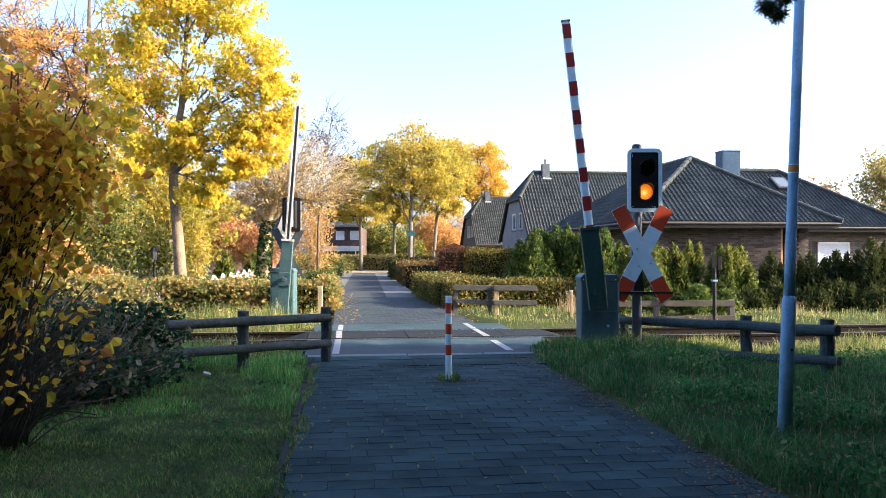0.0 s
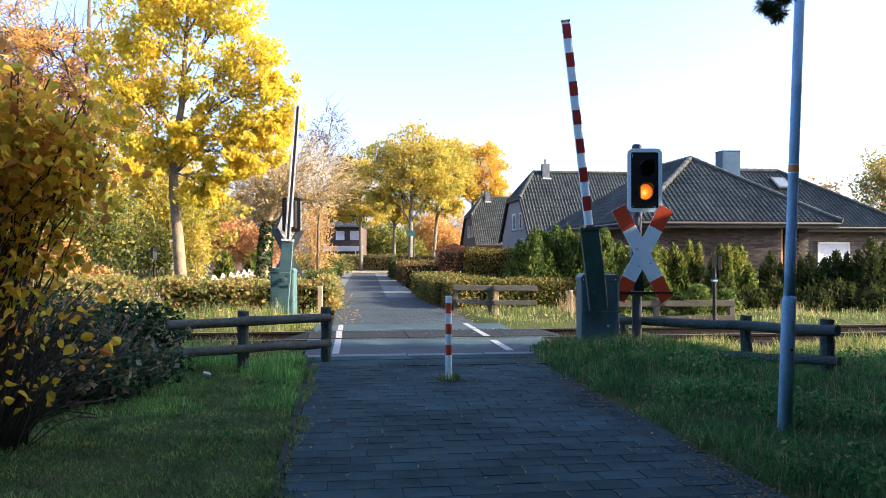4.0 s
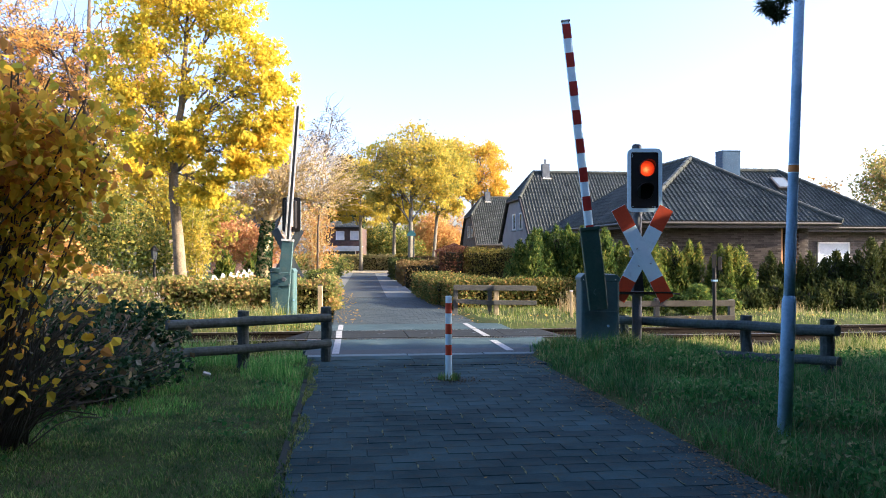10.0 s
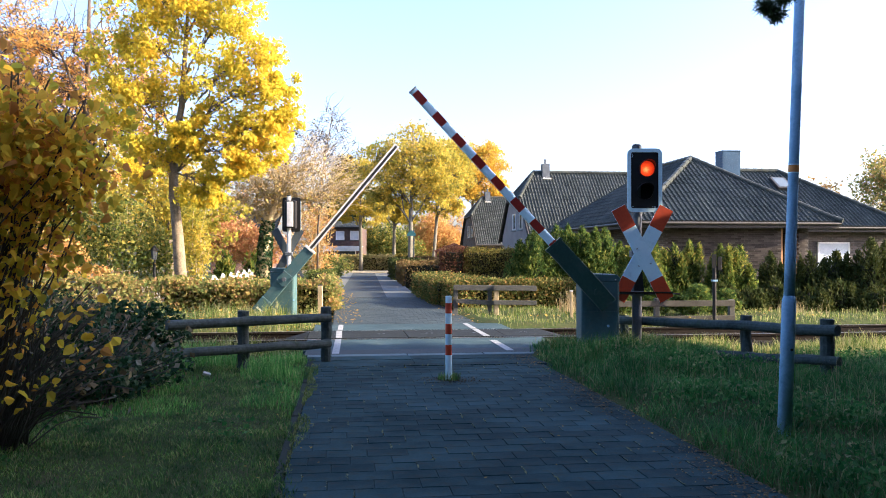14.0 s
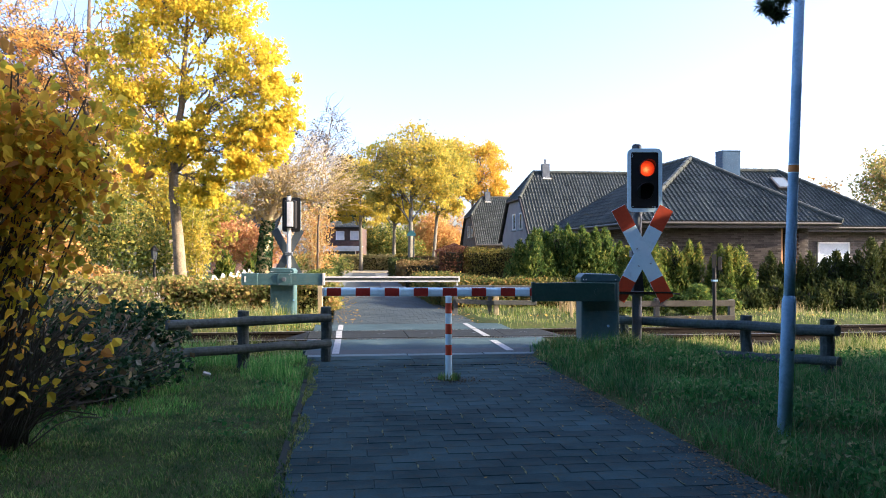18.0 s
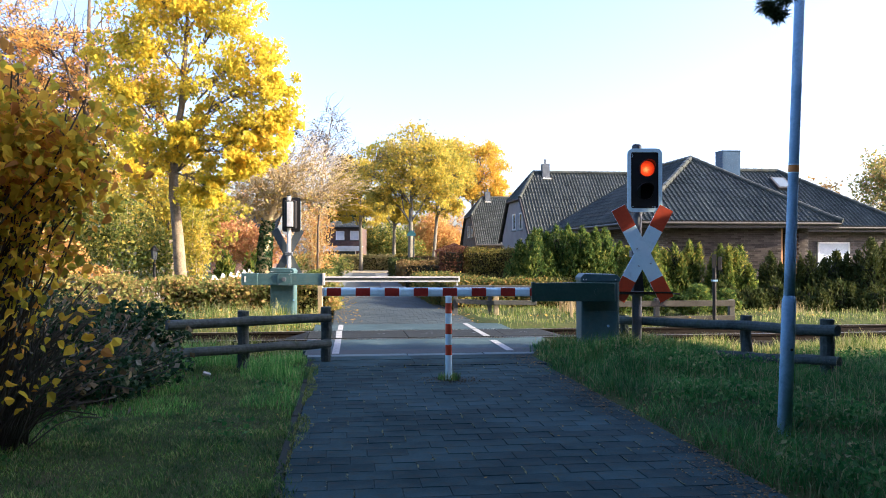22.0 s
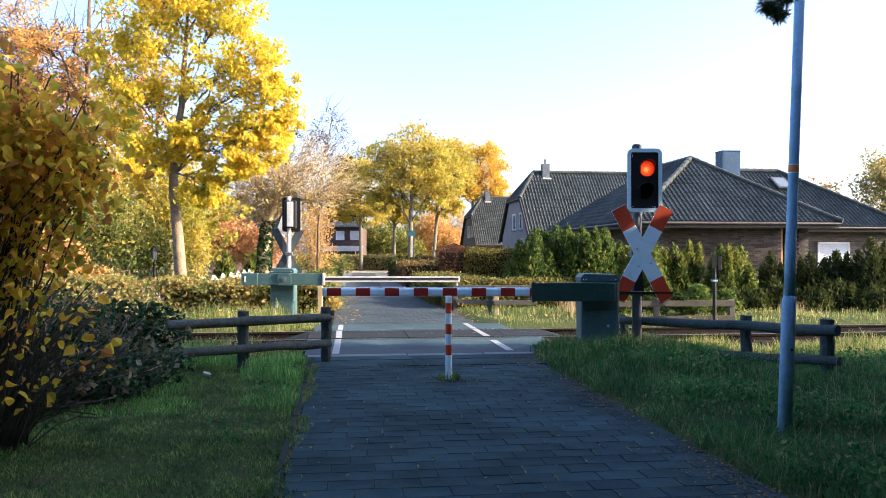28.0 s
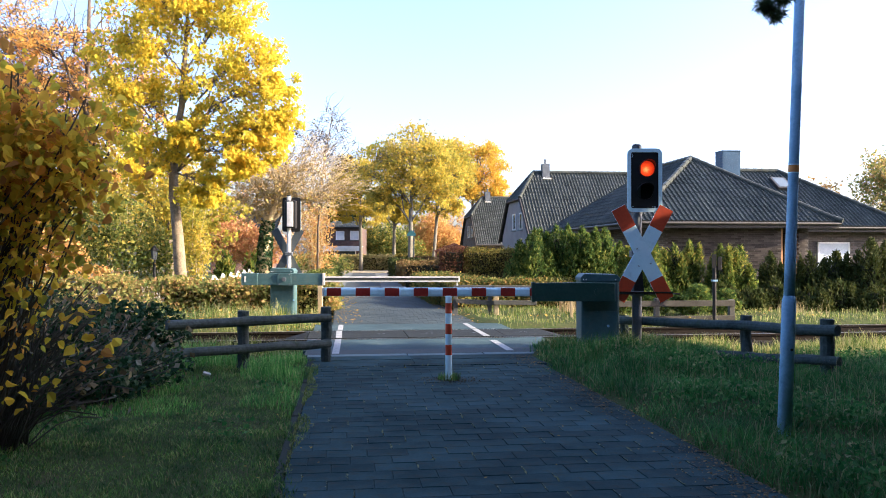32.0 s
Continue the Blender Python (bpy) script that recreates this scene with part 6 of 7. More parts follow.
hedge("box_hedge", (-7.2, 47), (-6.55, 51, 0.75), M_BOX, 0.08, 1800, "clipped dark green box hedge by the street")
for x, y, h, r in ((-10.6, 38.5, 1.2, 0.35), (-10.1, 42, 1.6, 0.5), (-8.4, 44, 1.3, 0.5), (-12.2, 44, 1.7, 0.5)):
    thuja((x, y, 0), h, r, 500, "small dark garden conifer", 0.1, "garden_conifer")

# white wall with a scalloped top
sw = holder("scalloped_fence", pose(-7.8, 25.7, 0.0, 0, 0, 97.9))
for i in range(7):
    x0 = i * 2.4
    arc = [(x0 + 2.2 * k / 10, 0.74 - 0.2 * math.sin(math.pi * (k / 10) ** 1.4)) for k in range(11)]
    part("panel", prism([(x0, -0.2)] + arc + [(x0 + 2.2, -0.2)], -0.02, 0.02), M_SCALLOP, sw)
    part("post", boxed(((x0 + 2.24, -0.035, -0.2), (x0 + 2.36, 0.035, 0.76)), bevel=0.008), M_SCALLOP, sw)
tagged(sw, "low white garden fence with scalloped top", "fence")

gl = holder("garden_lantern", pose(-9.85, 27.0, 0))
part("post", rodded(((0, 0, -0.1), (0, 0, 1.3), 0.05)), M_BLACK, gl)
part("lantern", rodded(((0, 0, 1.3), (0, 0, 1.62), 0.08, 0.13), seg=6), M_POLE, gl, "dull glass lantern")
part("roof", rodded(((0, 0, 1.62), (0, 0, 1.8), 0.17, 0.02), seg=6), M_BLACK, gl)
tagged(gl, "black garden lantern on a post", "lamp")

# hedges on the other side of the street
hedge("leafy_hedge", (1.1, 6.9), (4.6, 8.3, 0.7), M_HEDGEG, 0.05, 20000, "loose hedge with green and golden leaves", C)
hedge("leafy_hedge", (0.85, 8.35), (2.2, 15.5, 0.7), M_HEDGEG, 0.05, 18000, "loose hedge with green and golden leaves along the street", C)
hedge("brown_hedge", (1.3, 9.5), (3.4, 16.5, 1.04), M_HEDGEB, 0.06, 9000, "clipped brown-leaved hedge along the street", STREET)
hedge("dark_hedge", (1.15, 18), (2.8, 27, 1.13), M_HEDGED, 0.07, 7000, "clipped dark green hedge along the street", STREET)
hedge("red_hedge", (-0.02, 31.6), (0.9, 35.5, 1.68), M_HEDGER, 0.05, 9000, "clipped dark red hedge")
hedge("olive_hedge", (0.92, 31.6), (5.0, 33.2, 1.62), M_OLIVE, 0.045, 22000, "tall clipped olive-brown hedge beside the red one")
hedge("brown_hedge", (-1.9, 50), (3.2, 51.5, 1.2), M_HEDGEB, 0.1, 3600, "brown-leaved garden hedge before the houses")
hedge("far_hedge", (-16, 72), (-4.6, 73.5, 1.25), M_PALEHEDGE, 0.1, 18000, "tan-leaved hedge at the end of the street", rough=0.1)
hedge("far_hedge", (-4.5, 75), (8, 76.5, 1.4), M_OLIVE, 0.12, 12000, "brown hedge at the end of the street")
for i, (x, y, h, r) in enumerate(((2.75, 23.6, 2.15, 0.75), (3.45, 24.0, 2.25, 0.8), (4.2, 23.8, 2.2, 0.8), (4.9, 24.0, 2.2, 0.75))):
    thuja((x, y, 0), h * 1.03, r, 17000, "dense green thuja in a grown-together hedge, darkened for shade", 0.034, material=M_THUJAD)
for x, y, h, r in ((5.35, 22.3, 1.85, 0.5), (5.95, 22.2, 1.8, 0.5), (6.55, 22.4, 1.75, 0.5), (7.05, 22.6, 1.85, 0.42), (7.75, 22.1, 1.75, 0.42), (8.4, 22.3, 1.7, 0.45),
                   (9.35, 22.6, 1.5, 0.5), (10.3, 22.2, 1.5, 0.5), (11.1, 22.4, 1.55, 0.55), (11.9, 22.0, 1.95, 0.65), (12.9, 22.3, 2.1, 0.7), (14.0, 22.3, 2.0, 0.7)):
    thuja((x, y, 0), h, r * 0.95, 7000, "young yellow-green thuja tree by the track", 0.036, plumes=7, material=M_HEDGED if x > 9 else None)

for x, y, w, h in ((4.3, 19.3, 0.55, 0.5), (5.2, 19.5, 0.6, 0.62), (6.1, 19.3, 0.55, 0.55), (6.9, 19.6, 0.5, 0.45)):
    shrub("low_evergreen", (x, y, 0), [(0, 0, h * 0.55, w, 0.4, h * 0.55, 2), (0.3 * w, 0.1, h, w * 0.5, 0.35, h * 0.45, 1)], 2600, 0.05, M_THUJAD, 16, "low dark evergreen shrub behind the plank fence", up=0.5, bark=M_STEM)

for x, y, h, r in ((7.5, 21.4, 0.7, 0.4), (8.1, 21.1, 0.55, 0.5), (9.0, 21.5, 0.85, 0.45), (9.8, 21.2, 0.6, 0.55), (10.7, 21.4, 0.8, 0.5), (11.5, 21.1, 0.65, 0.6), (12.6, 21.4, 0.9, 0.55)):
    thuja((x, y, 0), h, r, 3000, "low dark evergreen shrub before the thuja trees", 0.04, "low_evergreen", M_HEDGED, plumes=6)

# street trees and distance
tree("street_tree", (-7.25, 70, 0), [(0, 0, -0.2, 0.2), (0, 0, 1, 0.15), (-0.05, 0, 4.6, 0.12), (-0.1, 0, 9.3, 0.03)],
     [(-0.4, 0, 7.8, 2.3, 2.5, 2.6, 3), (0.9, 0, 5.6, 2.4, 2, 1.6, 1.2), (-1.5, 0, 5.6, 1.6, 1.6, 1.3, 1)], 130, 15000, 0.115, M_GOLD, M_STREETBARK, "street tree with golden-green autumn crown", 0.72, thick=0.105, forks=11, low=0.4)
tree("street_tree", (-4.7, 76, 0), [(0, 0, -0.2, 0.2), (0, 0, 1, 0.17), (0, 0, 4.2, 0.13), (0, 0, 7.5, 0.03)],
     [(-0.6, 0, 6.0, 2.8, 2.2, 1.6, 2), (1.2, 0, 5.4, 1.6, 1.6, 1.4, 1)], 100, 10000, 0.12, M_GOLD, M_STREETBARK, "street tree with low golden crown", 0.7, thick=0.105, forks=9, low=0.5)
tree("street_tree", (-2.5, 60, 0), [(0, 0, -0.2, 0.26), (0, 0, 1.0, 0.19), (0.05, 0, 3.9, 0.155), (0.1, 0, 6.5, 0.1), (0.2, 0, 11, 0.03)],
     [(0.3, 0, 8.6, 2.6, 2.8, 3.0, 3), (-2.2, 0, 7.6, 2.2, 2.2, 2.2, 2), (2.1, 0, 7.4, 2.0, 2, 2.6, 1.6), (-1.6, 0, 5.8, 1.8, 1.6, 1.2, 0.7)], 300, 22000, 0.12, M_YGREEN, M_STREETBARK, "tall street tree with yellow-green crown", 0.75, thick=0.105, forks=17, low=0.34)
tree("street_tree", (-0.75, 66, 0), [(0, 0, -0.2, 0.2), (0, 0, 1.5, 0.15), (0.25, 0, 4.8, 0.12), (0.6, 0, 10.5, 0.03)],
     [(0.9, 0, 8.6, 2.6, 2.5, 2.8, 3), (0.6, 0, 6.0, 2.2, 2, 1.6, 1.3)], 190, 13000, 0.125, M_YGREEN, M_STREETBARK, "street tree with yellow-green crown", 0.75, thick=0.105, forks=12, low=0.4)
tree("street_tree", (2.5, 76, 0), [(0, 0, -0.2, 0.2), (0, 0, 1.5, 0.16), (0.2, 0, 5, 0.12), (0.9, 0, 11.0, 0.03)],
     [(1.2, 0, 9.4, 2.5, 2.3, 2.9, 3), (2.5, 0, 7.3, 2.2, 2, 1.5, 1.4), (-1.0, 0, 7.8, 2.4, 2, 2.4, 1.6)], 190, 21000, 0.125, M_GOLDO, M_STREETBARK, "street tree with orange-gold crown", 0.7, thick=0.105, forks=11, low=0.4)
shrub("olive_shrub", (-6.2, 88, 0), [(0, 0, 2.6, 2.6, 1.5, 2.4, 3), (2.6, 0, 1.9, 1.8, 1.3, 1.8, 1), (-2.8, 0, 1.7, 1.8, 1.3, 1.7, 1)], 9000, 0.16, M_BUSHG, 12, "tall olive and yellow shrub at the end of the street")
shrub("russet_shrub", (-1.4, 90, 0), [(0, 0, 3.6, 2.4, 1.5, 2.6, 3), (2.4, 0, 2.4, 1.6, 1.3, 2.2, 1)], 8000, 0.16, M_ORANGEL, 14, "tall russet-orange shrub at the end of the street")
thuja((-11.4, 92, 0), 12.5, 2.0, 5000, "tall dark spruce among the gardens", 0.25, "spruce_tree", M_PINE)
for x, y, m, h in ((-15, 92, M_ORANGEL, 8), (-9, 98, M_GOLD, 7.5), (-3.5, 94, M_BUSHG, 6.5), (0.5, 96, M_ORANGEL, 8.0), (6, 99, M_RUSSET, 7.5), (-21, 84, M_RUSSET, 9), (-26, 70, M_GOLD, 10),
                   (-19, 58, M_ORANGEL, 8), (-16.5, 50, M_BUSHG, 6.5), (-24, 46, M_YGREEN, 9), (-12.8, 37, M_YGREEN, 8), (-17.5, 41, M_GOLD, 9.5), (-32, 52, M_RUSSET, 11)):
    tree("garden_tree", (x, y, 0), [(0, 0, -0.2, 0.25), (0, 0, 2, 0.2), (0.1, 0, h * 0.6, 0.12), (0.1, 0, h * 0.95, 0.04)],
         [(0, 0, h * 0.58, h * 0.36, h * 0.3, h * 0.4, 2), (h * 0.15, 0, h * 0.4, h * 0.3, h * 0.25, h * 0.25, 1)], 80, 5500, 0.14, m, M_BARK, "autumn garden tree in the distance", 0.75)
tree("garden_tree", (34, 60, 0), [(0, 0, -0.2, 0.3), (0, 0, 3, 0.2), (0, 0, 8.5, 0.05)], [(0, 0, 6.6, 2.8, 2.4, 3.0, 2)], 90, 8000, 0.14, M_HEDGEL, M_BARK, "garden tree with green and orange leaves behind the bungalow")
tree("garden_tree", (29.5, 62, 0), [(0, 0, -0.2, 0.3), (0, 0, 3, 0.2), (0, 0, 6.6, 0.05)], [(0, 0, 5.2, 2.4, 2.0, 2.0, 2)], 60, 1600, 0.17, M_ORANGEL, M_BARK, "sparse orange garden tree behind the bungalow", 0.3, 0.9)

sb = holder("street_sign", pose(-2.42, 58.8, 0))
part("post", rodded(((0.25, 0, -0.1), (0.25, 0, 3.3), 0.04)), M_POLE, sb)
part("board", prism([(-0.25, 2.85), (0.4, 2.85), (0.4, 3.02), (0.08, 3.3), (-0.25, 3.02)], -0.05, 0.0), M_TEAL, sb, "teal board")
tagged(sb, "teal board on a post before the street tree", "sign")
bx = link("post_box", boxed(((-2.2, 59.2, 0.0), (-1.8, 59.6, 1.35)), bevel=0.03), M_WOOD)
tagged(bx, "orange-brown box beside the street tree", "box")

# tall trees beside the path, out of view, that keep it in shade
for i in range(10):
    far_y, r, bare = (-8.6 + i * 2.05, 1.75, 0.0) if i < 8 else ((8.2, 2.0, 0.0), (9.5, 1.8, 1.6))[i - 8]
    thuja((10.6 + 0.5 * math.sin(i * 2.1), far_y, bare), (12.5 if far_y < 2 or far_y > 7 else 9.6) + 0.6 * math.sin(i * 1.7) - bare, r, 2500, "unseen tall dark spruce in the row that shades the path", 0.3, "spruce_tree", M_PINE, bare=bare)
# Added wood, out of view, that holds back skylight from behind the camera.
for i in range(10):
    thuja((-26 + i * 3.7 + 0.9 * math.sin(i * 2.7), -4.6 + 0.8 * math.sin(i * 1.9), 0), 14.0 + 1.5 * math.sin(i * 1.3), 2.4, 2200, "unseen tall dark spruce added behind the path to dim the skylight", 0.34, "spruce_tree", M_PINE)

# Extra unseen trees, added to darken the ground closest to the camera.
for x, y, h in ((6.3, 0.6, 12.0), (6.8, -2.4, 13.0), (-6.2, -1.2, 11.0)):
    thuja((x, y, 0), h, 1.9, 3000, "unseen tall dark spruce added to darken the nearest ground", 0.3, "spruce_tree", M_PINE)

# pine branch that hangs into view
pb = holder("pine_tree", pose(8.6, 2.0, 0))
bm = bmesh.new()
tube(bm, [(0, 0, -0.2, 0.22), (0.05, 0, 3, 0.18), (0, 0, 7, 0.11), (0.1, 0, 10, 0.04)], 12)
part("trunk", bm, M_BARKD, pb, smooth=True)
bm = bmesh.new()
tube(bm, [(0, 0, 5.2, 0.07), (-2.2, 1.0, 5.4, 0.05), (-4.6, 2.2, 4.9, 0.03), (-6.0, 3.0, 4.2, 0.016), (-6.35, 3.2, 3.45, 0.008)], 7)
part("branch", bm, M_BARKD, pb, "long drooping pine branch", smooth=True)
tn = 1500
td = unit(RNG.normal(size=(tn, 3)) + np.array([0, 0, -0.4]))
tuft_c = RNG.choice(3, tn)
tc0 = np.array([(0.0, 0, -0.36), (-0.06, 0.02, -0.3), (0.06, 0.03, -0.24)])[tuft_c]
tuft = leaf_cards("needle_tuft", tc0 + td * RNG.uniform(0.02, 0.075, (tn, 1)), 0.0055, M_PINE, tall=12, along=td, spread=0.2)
tuft.parent = pb
tuft.matrix_basis = pose(-6.4, 3.2, 3.45)
for k in range(9):
    n = 900
    c = np.array([0.3 * math.sin(k * 2.4), 0.3 * math.cos(k * 2.4), 5.5 + k * 0.55])
    d = unit(RNG.normal(size=(n, 3)))
    f = leaf_cards("foliage", c + d * RNG.uniform(0.2, 1.3, (n, 1)) * np.array([1, 1, 0.4]), 0.2, M_PINE, tall=1.8)
    f.parent = pb
tagged(pb, "dark pine with a drooping branch over the path", "pine tree")


# ---- grass and litter ----
def scatter(n, x0, x1, y0, y1, keep):
    x, y = RNG.uniform(x0, x1, n), RNG.uniform(y0, y1, n)
    u, v = to_uv(x, y)
    ok = keep(x, y, u, v)
    return np.stack([x[ok], y[ok]], 1)


def lawn(name, n, area, keep, h, w, material, label, lean=0.4, flat=None, even=1.0):
    p = scatter(n, *area, keep)
    return blades(name, p, np.full(len(p), flat) if flat is not None else height(p[:, 0], p[:, 1]) - 0.01, h, w, material, lean, label, even)


rag_l = lambda v: -2.24 + 0.08 * np.sin(v * 2.3) + 0.05 * np.sin(v * 7.1)
rag_r = lambda v: 0.86 + 0.10 * np.sin(v * 1.7 + 1) + 0.06 * np.sin(v * 5.3)
lawn("lawn", 210000, (-7, -0.8, 3.2, 12.3), lambda x, y, u, v: (u < rag_l(v)) & (v < -2.6) & (x > -0.62 * y - 0.6), 0.042, 0.006, M_LAWN, "short mown grass beside the path", 1.4, even=0.7)
lawn("tall_grass", 15000, (-4.4, -1.2, 7.2, 11.9), lambda x, y, u, v: (u < -2.35) & (np.sin(x * 4.3 + y) + np.sin(y * 3.7 - x * 1.9) > 0.2), 0.12, 0.007, M_LITGRASS, "longer grass tufts towards the fence", 1.1)
lawn("verge_grass", 90000, (0.6, 9, 3.2, 13.0), lambda x, y, u, v: (u > rag_r(v)) & (v < -2.0) & (x < 0.6 * y + 0.6), 0.12, 0.008, M_VERGE, "long uncut grass on the verge", 1.5)
lawn("tall_grass", 5000, (-4.6, -1.4, 9.3, 11.6), lambda x, y, u, v: (u < -2.45) & (np.sin(x * 5) * np.sin(y * 4) > 0.1), 0.2, 0.008, M_LITGRASS, "longer grass round the fence posts", 0.8)
lawn("tall_grass", 9000, (1.5, 5.5, 8.0, 13.2), lambda x, y, u, v: (u > 1.1) & (x < 4.2) & (np.sin(x * 3.1) + np.sin(y * 2.7) > 0.3), 0.19, 0.009, M_VERGE, "tall grass round the barrier", 1.2)
lawn("tall_grass", 4200, (1.7, 4.2, 10.6, 12.1), lambda x, y, u, v: (u > 1.2) & (np.sin(x * 4.1) + np.sin(y * 5.7) > -0.4), 0.25, 0.009, M_VERGE, "seeding grass at the foot of the barrier", 0.7)
lawn("trackside_grass", 26000, (-9, 11, 11.5, 15.8), lambda x, y, u, v: (v > -3.3) & (v < -1.25 - 0.5 * (u > 0)) & ((u < -2.5) | (u > 1.5 + 0.15 * np.sin(v * 4))), 0.1, 0.009, M_SUNGRASS, "sunlit rough grass along the rails", 0.7)
lawn("trackside_grass", 26000, (-9, 13, 15.5, 23.5), lambda x, y, u, v: (v > 1.35) & (v < 8 - 2.6 * (x > 6.5)) & (np.sin(x * 2.3 + y) + np.sin(y * 3.1 - x * 1.3) > -1.1) & ((u < -2.2) | (u > 1.5 - 0.06 * (v - 2) + 0.12 * np.sin(v * 3))) & ~((u < -2) & (v > 6.2)), 0.13, 0.011, M_SUNGRASS, "sunlit rough grass behind the rails", 0.7)
lawn("trackside_grass", 5000, (-9, -2.6, 15.6, 20.6), lambda x, y, u, v: (v > 1.3) & (u < -2.5) & (np.sin(x * 2.3 + y) + np.sin(y * 2.1 - x * 1.3) > -0.4), 0.34, 0.01, M_SUNGRASS, "tall rough grass before the beech hedge", 0.8)
lawn("trackside_grass", 4500, (-5.0, -2.2, 11.6, 14.6), lambda x, y, u, v: (v > -2.9) & (v < -1.2) & (u < -2.5), 0.24, 0.009, M_SUNGRASS, "sunlit grass between the log fence and the rails", 0.9)
lawn("trackside_grass", 15000, (2.7, 9.5, 12.0, 15.0), lambda x, y, u, v: (v > -3.3) & (v < -1.9) & (np.sin(x * 3.1 + y) + np.sin(x * 1.3 - y * 2) > -0.8), 0.2, 0.009, M_SUNGRASS, "sunlit tufts of grass between fence and rails", 0.9)
# Paler blades laid here in place of sunlight on the grass.
lawn("trackside_grass", 9000, (1.3, 3.6, 11.0, 13.2), lambda x, y, u, v: (u > 1.32 + 0.1 * np.sin(v * 5)) & (v > -3.7) & (v < -2.1), 0.13, 0.008, M_SUNGRASS, "rough grass at the corner of the crossing, paled as if sunlit", 1.0)
lawn("seed_stalks", 700, (1.3, 7.0, 4.5, 12.5), lambda x, y, u, v: (u > 1.1) & (x < 0.6 * y), 0.3, 0.004, M_DRY, "dry seed stalks in the verge", 0.5)
lawn("garden_grass", 9000, (-12, 8, 30, 62), lambda x, y, u, v: (np.abs(u + 0.65 - 0.03 * (v - 12.6)) > 1.9) & (np.abs(u + 0.6 - 0.03 * (v - 12.6)) < 3.5), 0.1, 0.02, M_LAWN, "grass along the street edge")
lawn("dry_grass", 700, (8.0, 13, 18.8, 20.6), lambda x, y, u, v: np.sin(x * 1.7) + np.sin(x * 4.3 + y) > 0.45, 0.38, 0.01, M_DRY, "dry straw-coloured grass before the thuja trees", 0.35)
lawn("dry_grass", 90, (2.95, 3.4, 19.9, 20.6), lambda x, y, u, v: x > 0, 0.75, 0.012, M_DRY, "tall dry stalks by the track", 0.35)
lawn("grass_tuft", 420, (-1.75, -1.05, 10.75, 11.5), lambda x, y, u, v: ((x + 1.45) / 0.32) ** 2 + ((y - 11.1) / 0.34) ** 2 < 1, 0.13, 0.008, M_LAWN, "grass round the foot of the fence post", 1.0)
lawn("grass_tuft", 260, (-0.06, 0.22, 9.38, 9.62), lambda x, y, u, v: (x - 0.07) ** 2 + ((y - 9.48) * 1.3) ** 2 < 0.02, 0.07, 0.007, M_LAWN, "small grass tuft round the bollard", flat=-0.01)
lawn("edge_grass", 60000, (-3.6, 0.2, 3.2, 11.3), lambda x, y, u, v: (u > -2.44) & (u < -2.25 + 0.06 * np.sin(v * 3.7)) & (np.sin(v * 1.3 + 1) + np.sin(v * 3.9 + u * 5) > 0.35), 0.06, 0.007, M_LAWN, "grass grown over the edging stones", 1.5, flat=-0.025)
lawn("joint_moss", 90000, (-2.2, 0.4, 3.2, 11.3), lambda x, y, u, v: (u > -2.30) & (u < -2.215 + 0.05 * np.sin(v * 3)) & (np.sin(v * 2.1) + np.sin(v * 5.3 + u * 9) > -1.1), 0.03, 0.007, M_EDGEMOSS, "yellow-green moss in the path's edge joint", 1.2, flat=-0.012)
lawn("joint_moss", 2600, (-0.5, 0.62, 9.0, 9.85), lambda x, y, u, v: ((x - 0.07) / 0.5) ** 2 + ((y - 9.42) / 0.36) ** 2 < RNG.uniform(0.05, 1, len(x)) ** 2, 0.012, 0.007, M_DEBRIS, "trodden soil and moss round the bollard", 2.0, flat=-0.004)
lawn("joint_moss", 900, (-1.9, 1.2, 10.5, 11.0), lambda x, y, u, v: (np.abs(v + 4.22 + 0.02 * np.sin(u * 9)) < 0.022) & (np.sin(u * 7) + np.sin(u * 17) > -0.5), 0.02, 0.014, M_MOSS, "pale crumbs along the edge of the asphalt", 2.0, flat=-0.004)

wp = scatter(26000, 1.2, 7.5, 3.5, 12, lambda x, y, u, v: (u > 1.0) & (np.sin(x * 1.9 + 2) + np.sin(y * 2.3 + x) > 0.5) & (x < 0.6 * y + 0.4))
weeds = leaf_cards("weeds", np.column_stack([wp, height(wp[:, 0], wp[:, 1]) + RNG.uniform(0.02, 0.2, len(wp))]), 0.03, M_VERGE, up=1.0)
tagged(weeds, "dark broad-leaved weeds in the verge", "weeds", kind="stuff")
wp = scatter(2500, -5, -1.6, 5.5, 10.5, lambda x, y, u, v: (u < -2.5) & (np.sin(x * 3.9 + 2) + np.sin(y * 3.3 + x) > 0.8) & (x > -0.56 * y))
weeds = leaf_cards("weeds", np.column_stack([wp, height(wp[:, 0], wp[:, 1]) + RNG.uniform(0.01, 0.05, len(wp))]), 0.035, M_VERGE, up=1.0)
tagged(weeds, "clover and small weeds in the lawn", "weeds", kind="stuff")
lp = scatter(5200, -6, 6, 3.5, 12.5, lambda x, y, u, v: ((np.abs(u + 2.3) < 0.25) & (RNG.uniform(0, 1, len(x)) < 0.35)) | ((np.abs(u - 0.88) < 0.22) & (v > -9)) | (RNG.uniform(0, 1, len(x)) < 0.018))
lz = height(lp[:, 0], lp[:, 1])
lu, lv = to_uv(lp[:, 0], lp[:, 1])
lz = np.where((lu > -2.3) & (lu < 0.86) & (lv < -3.2), 0.006, lz + 0.03)
litter = leaf_cards("fallen_leaves", np.column_stack([lp, lz]), 0.018, M_LITTER, up=7)
tagged(litter, "scattered small fallen leaves", "leaf litter", kind="stuff")
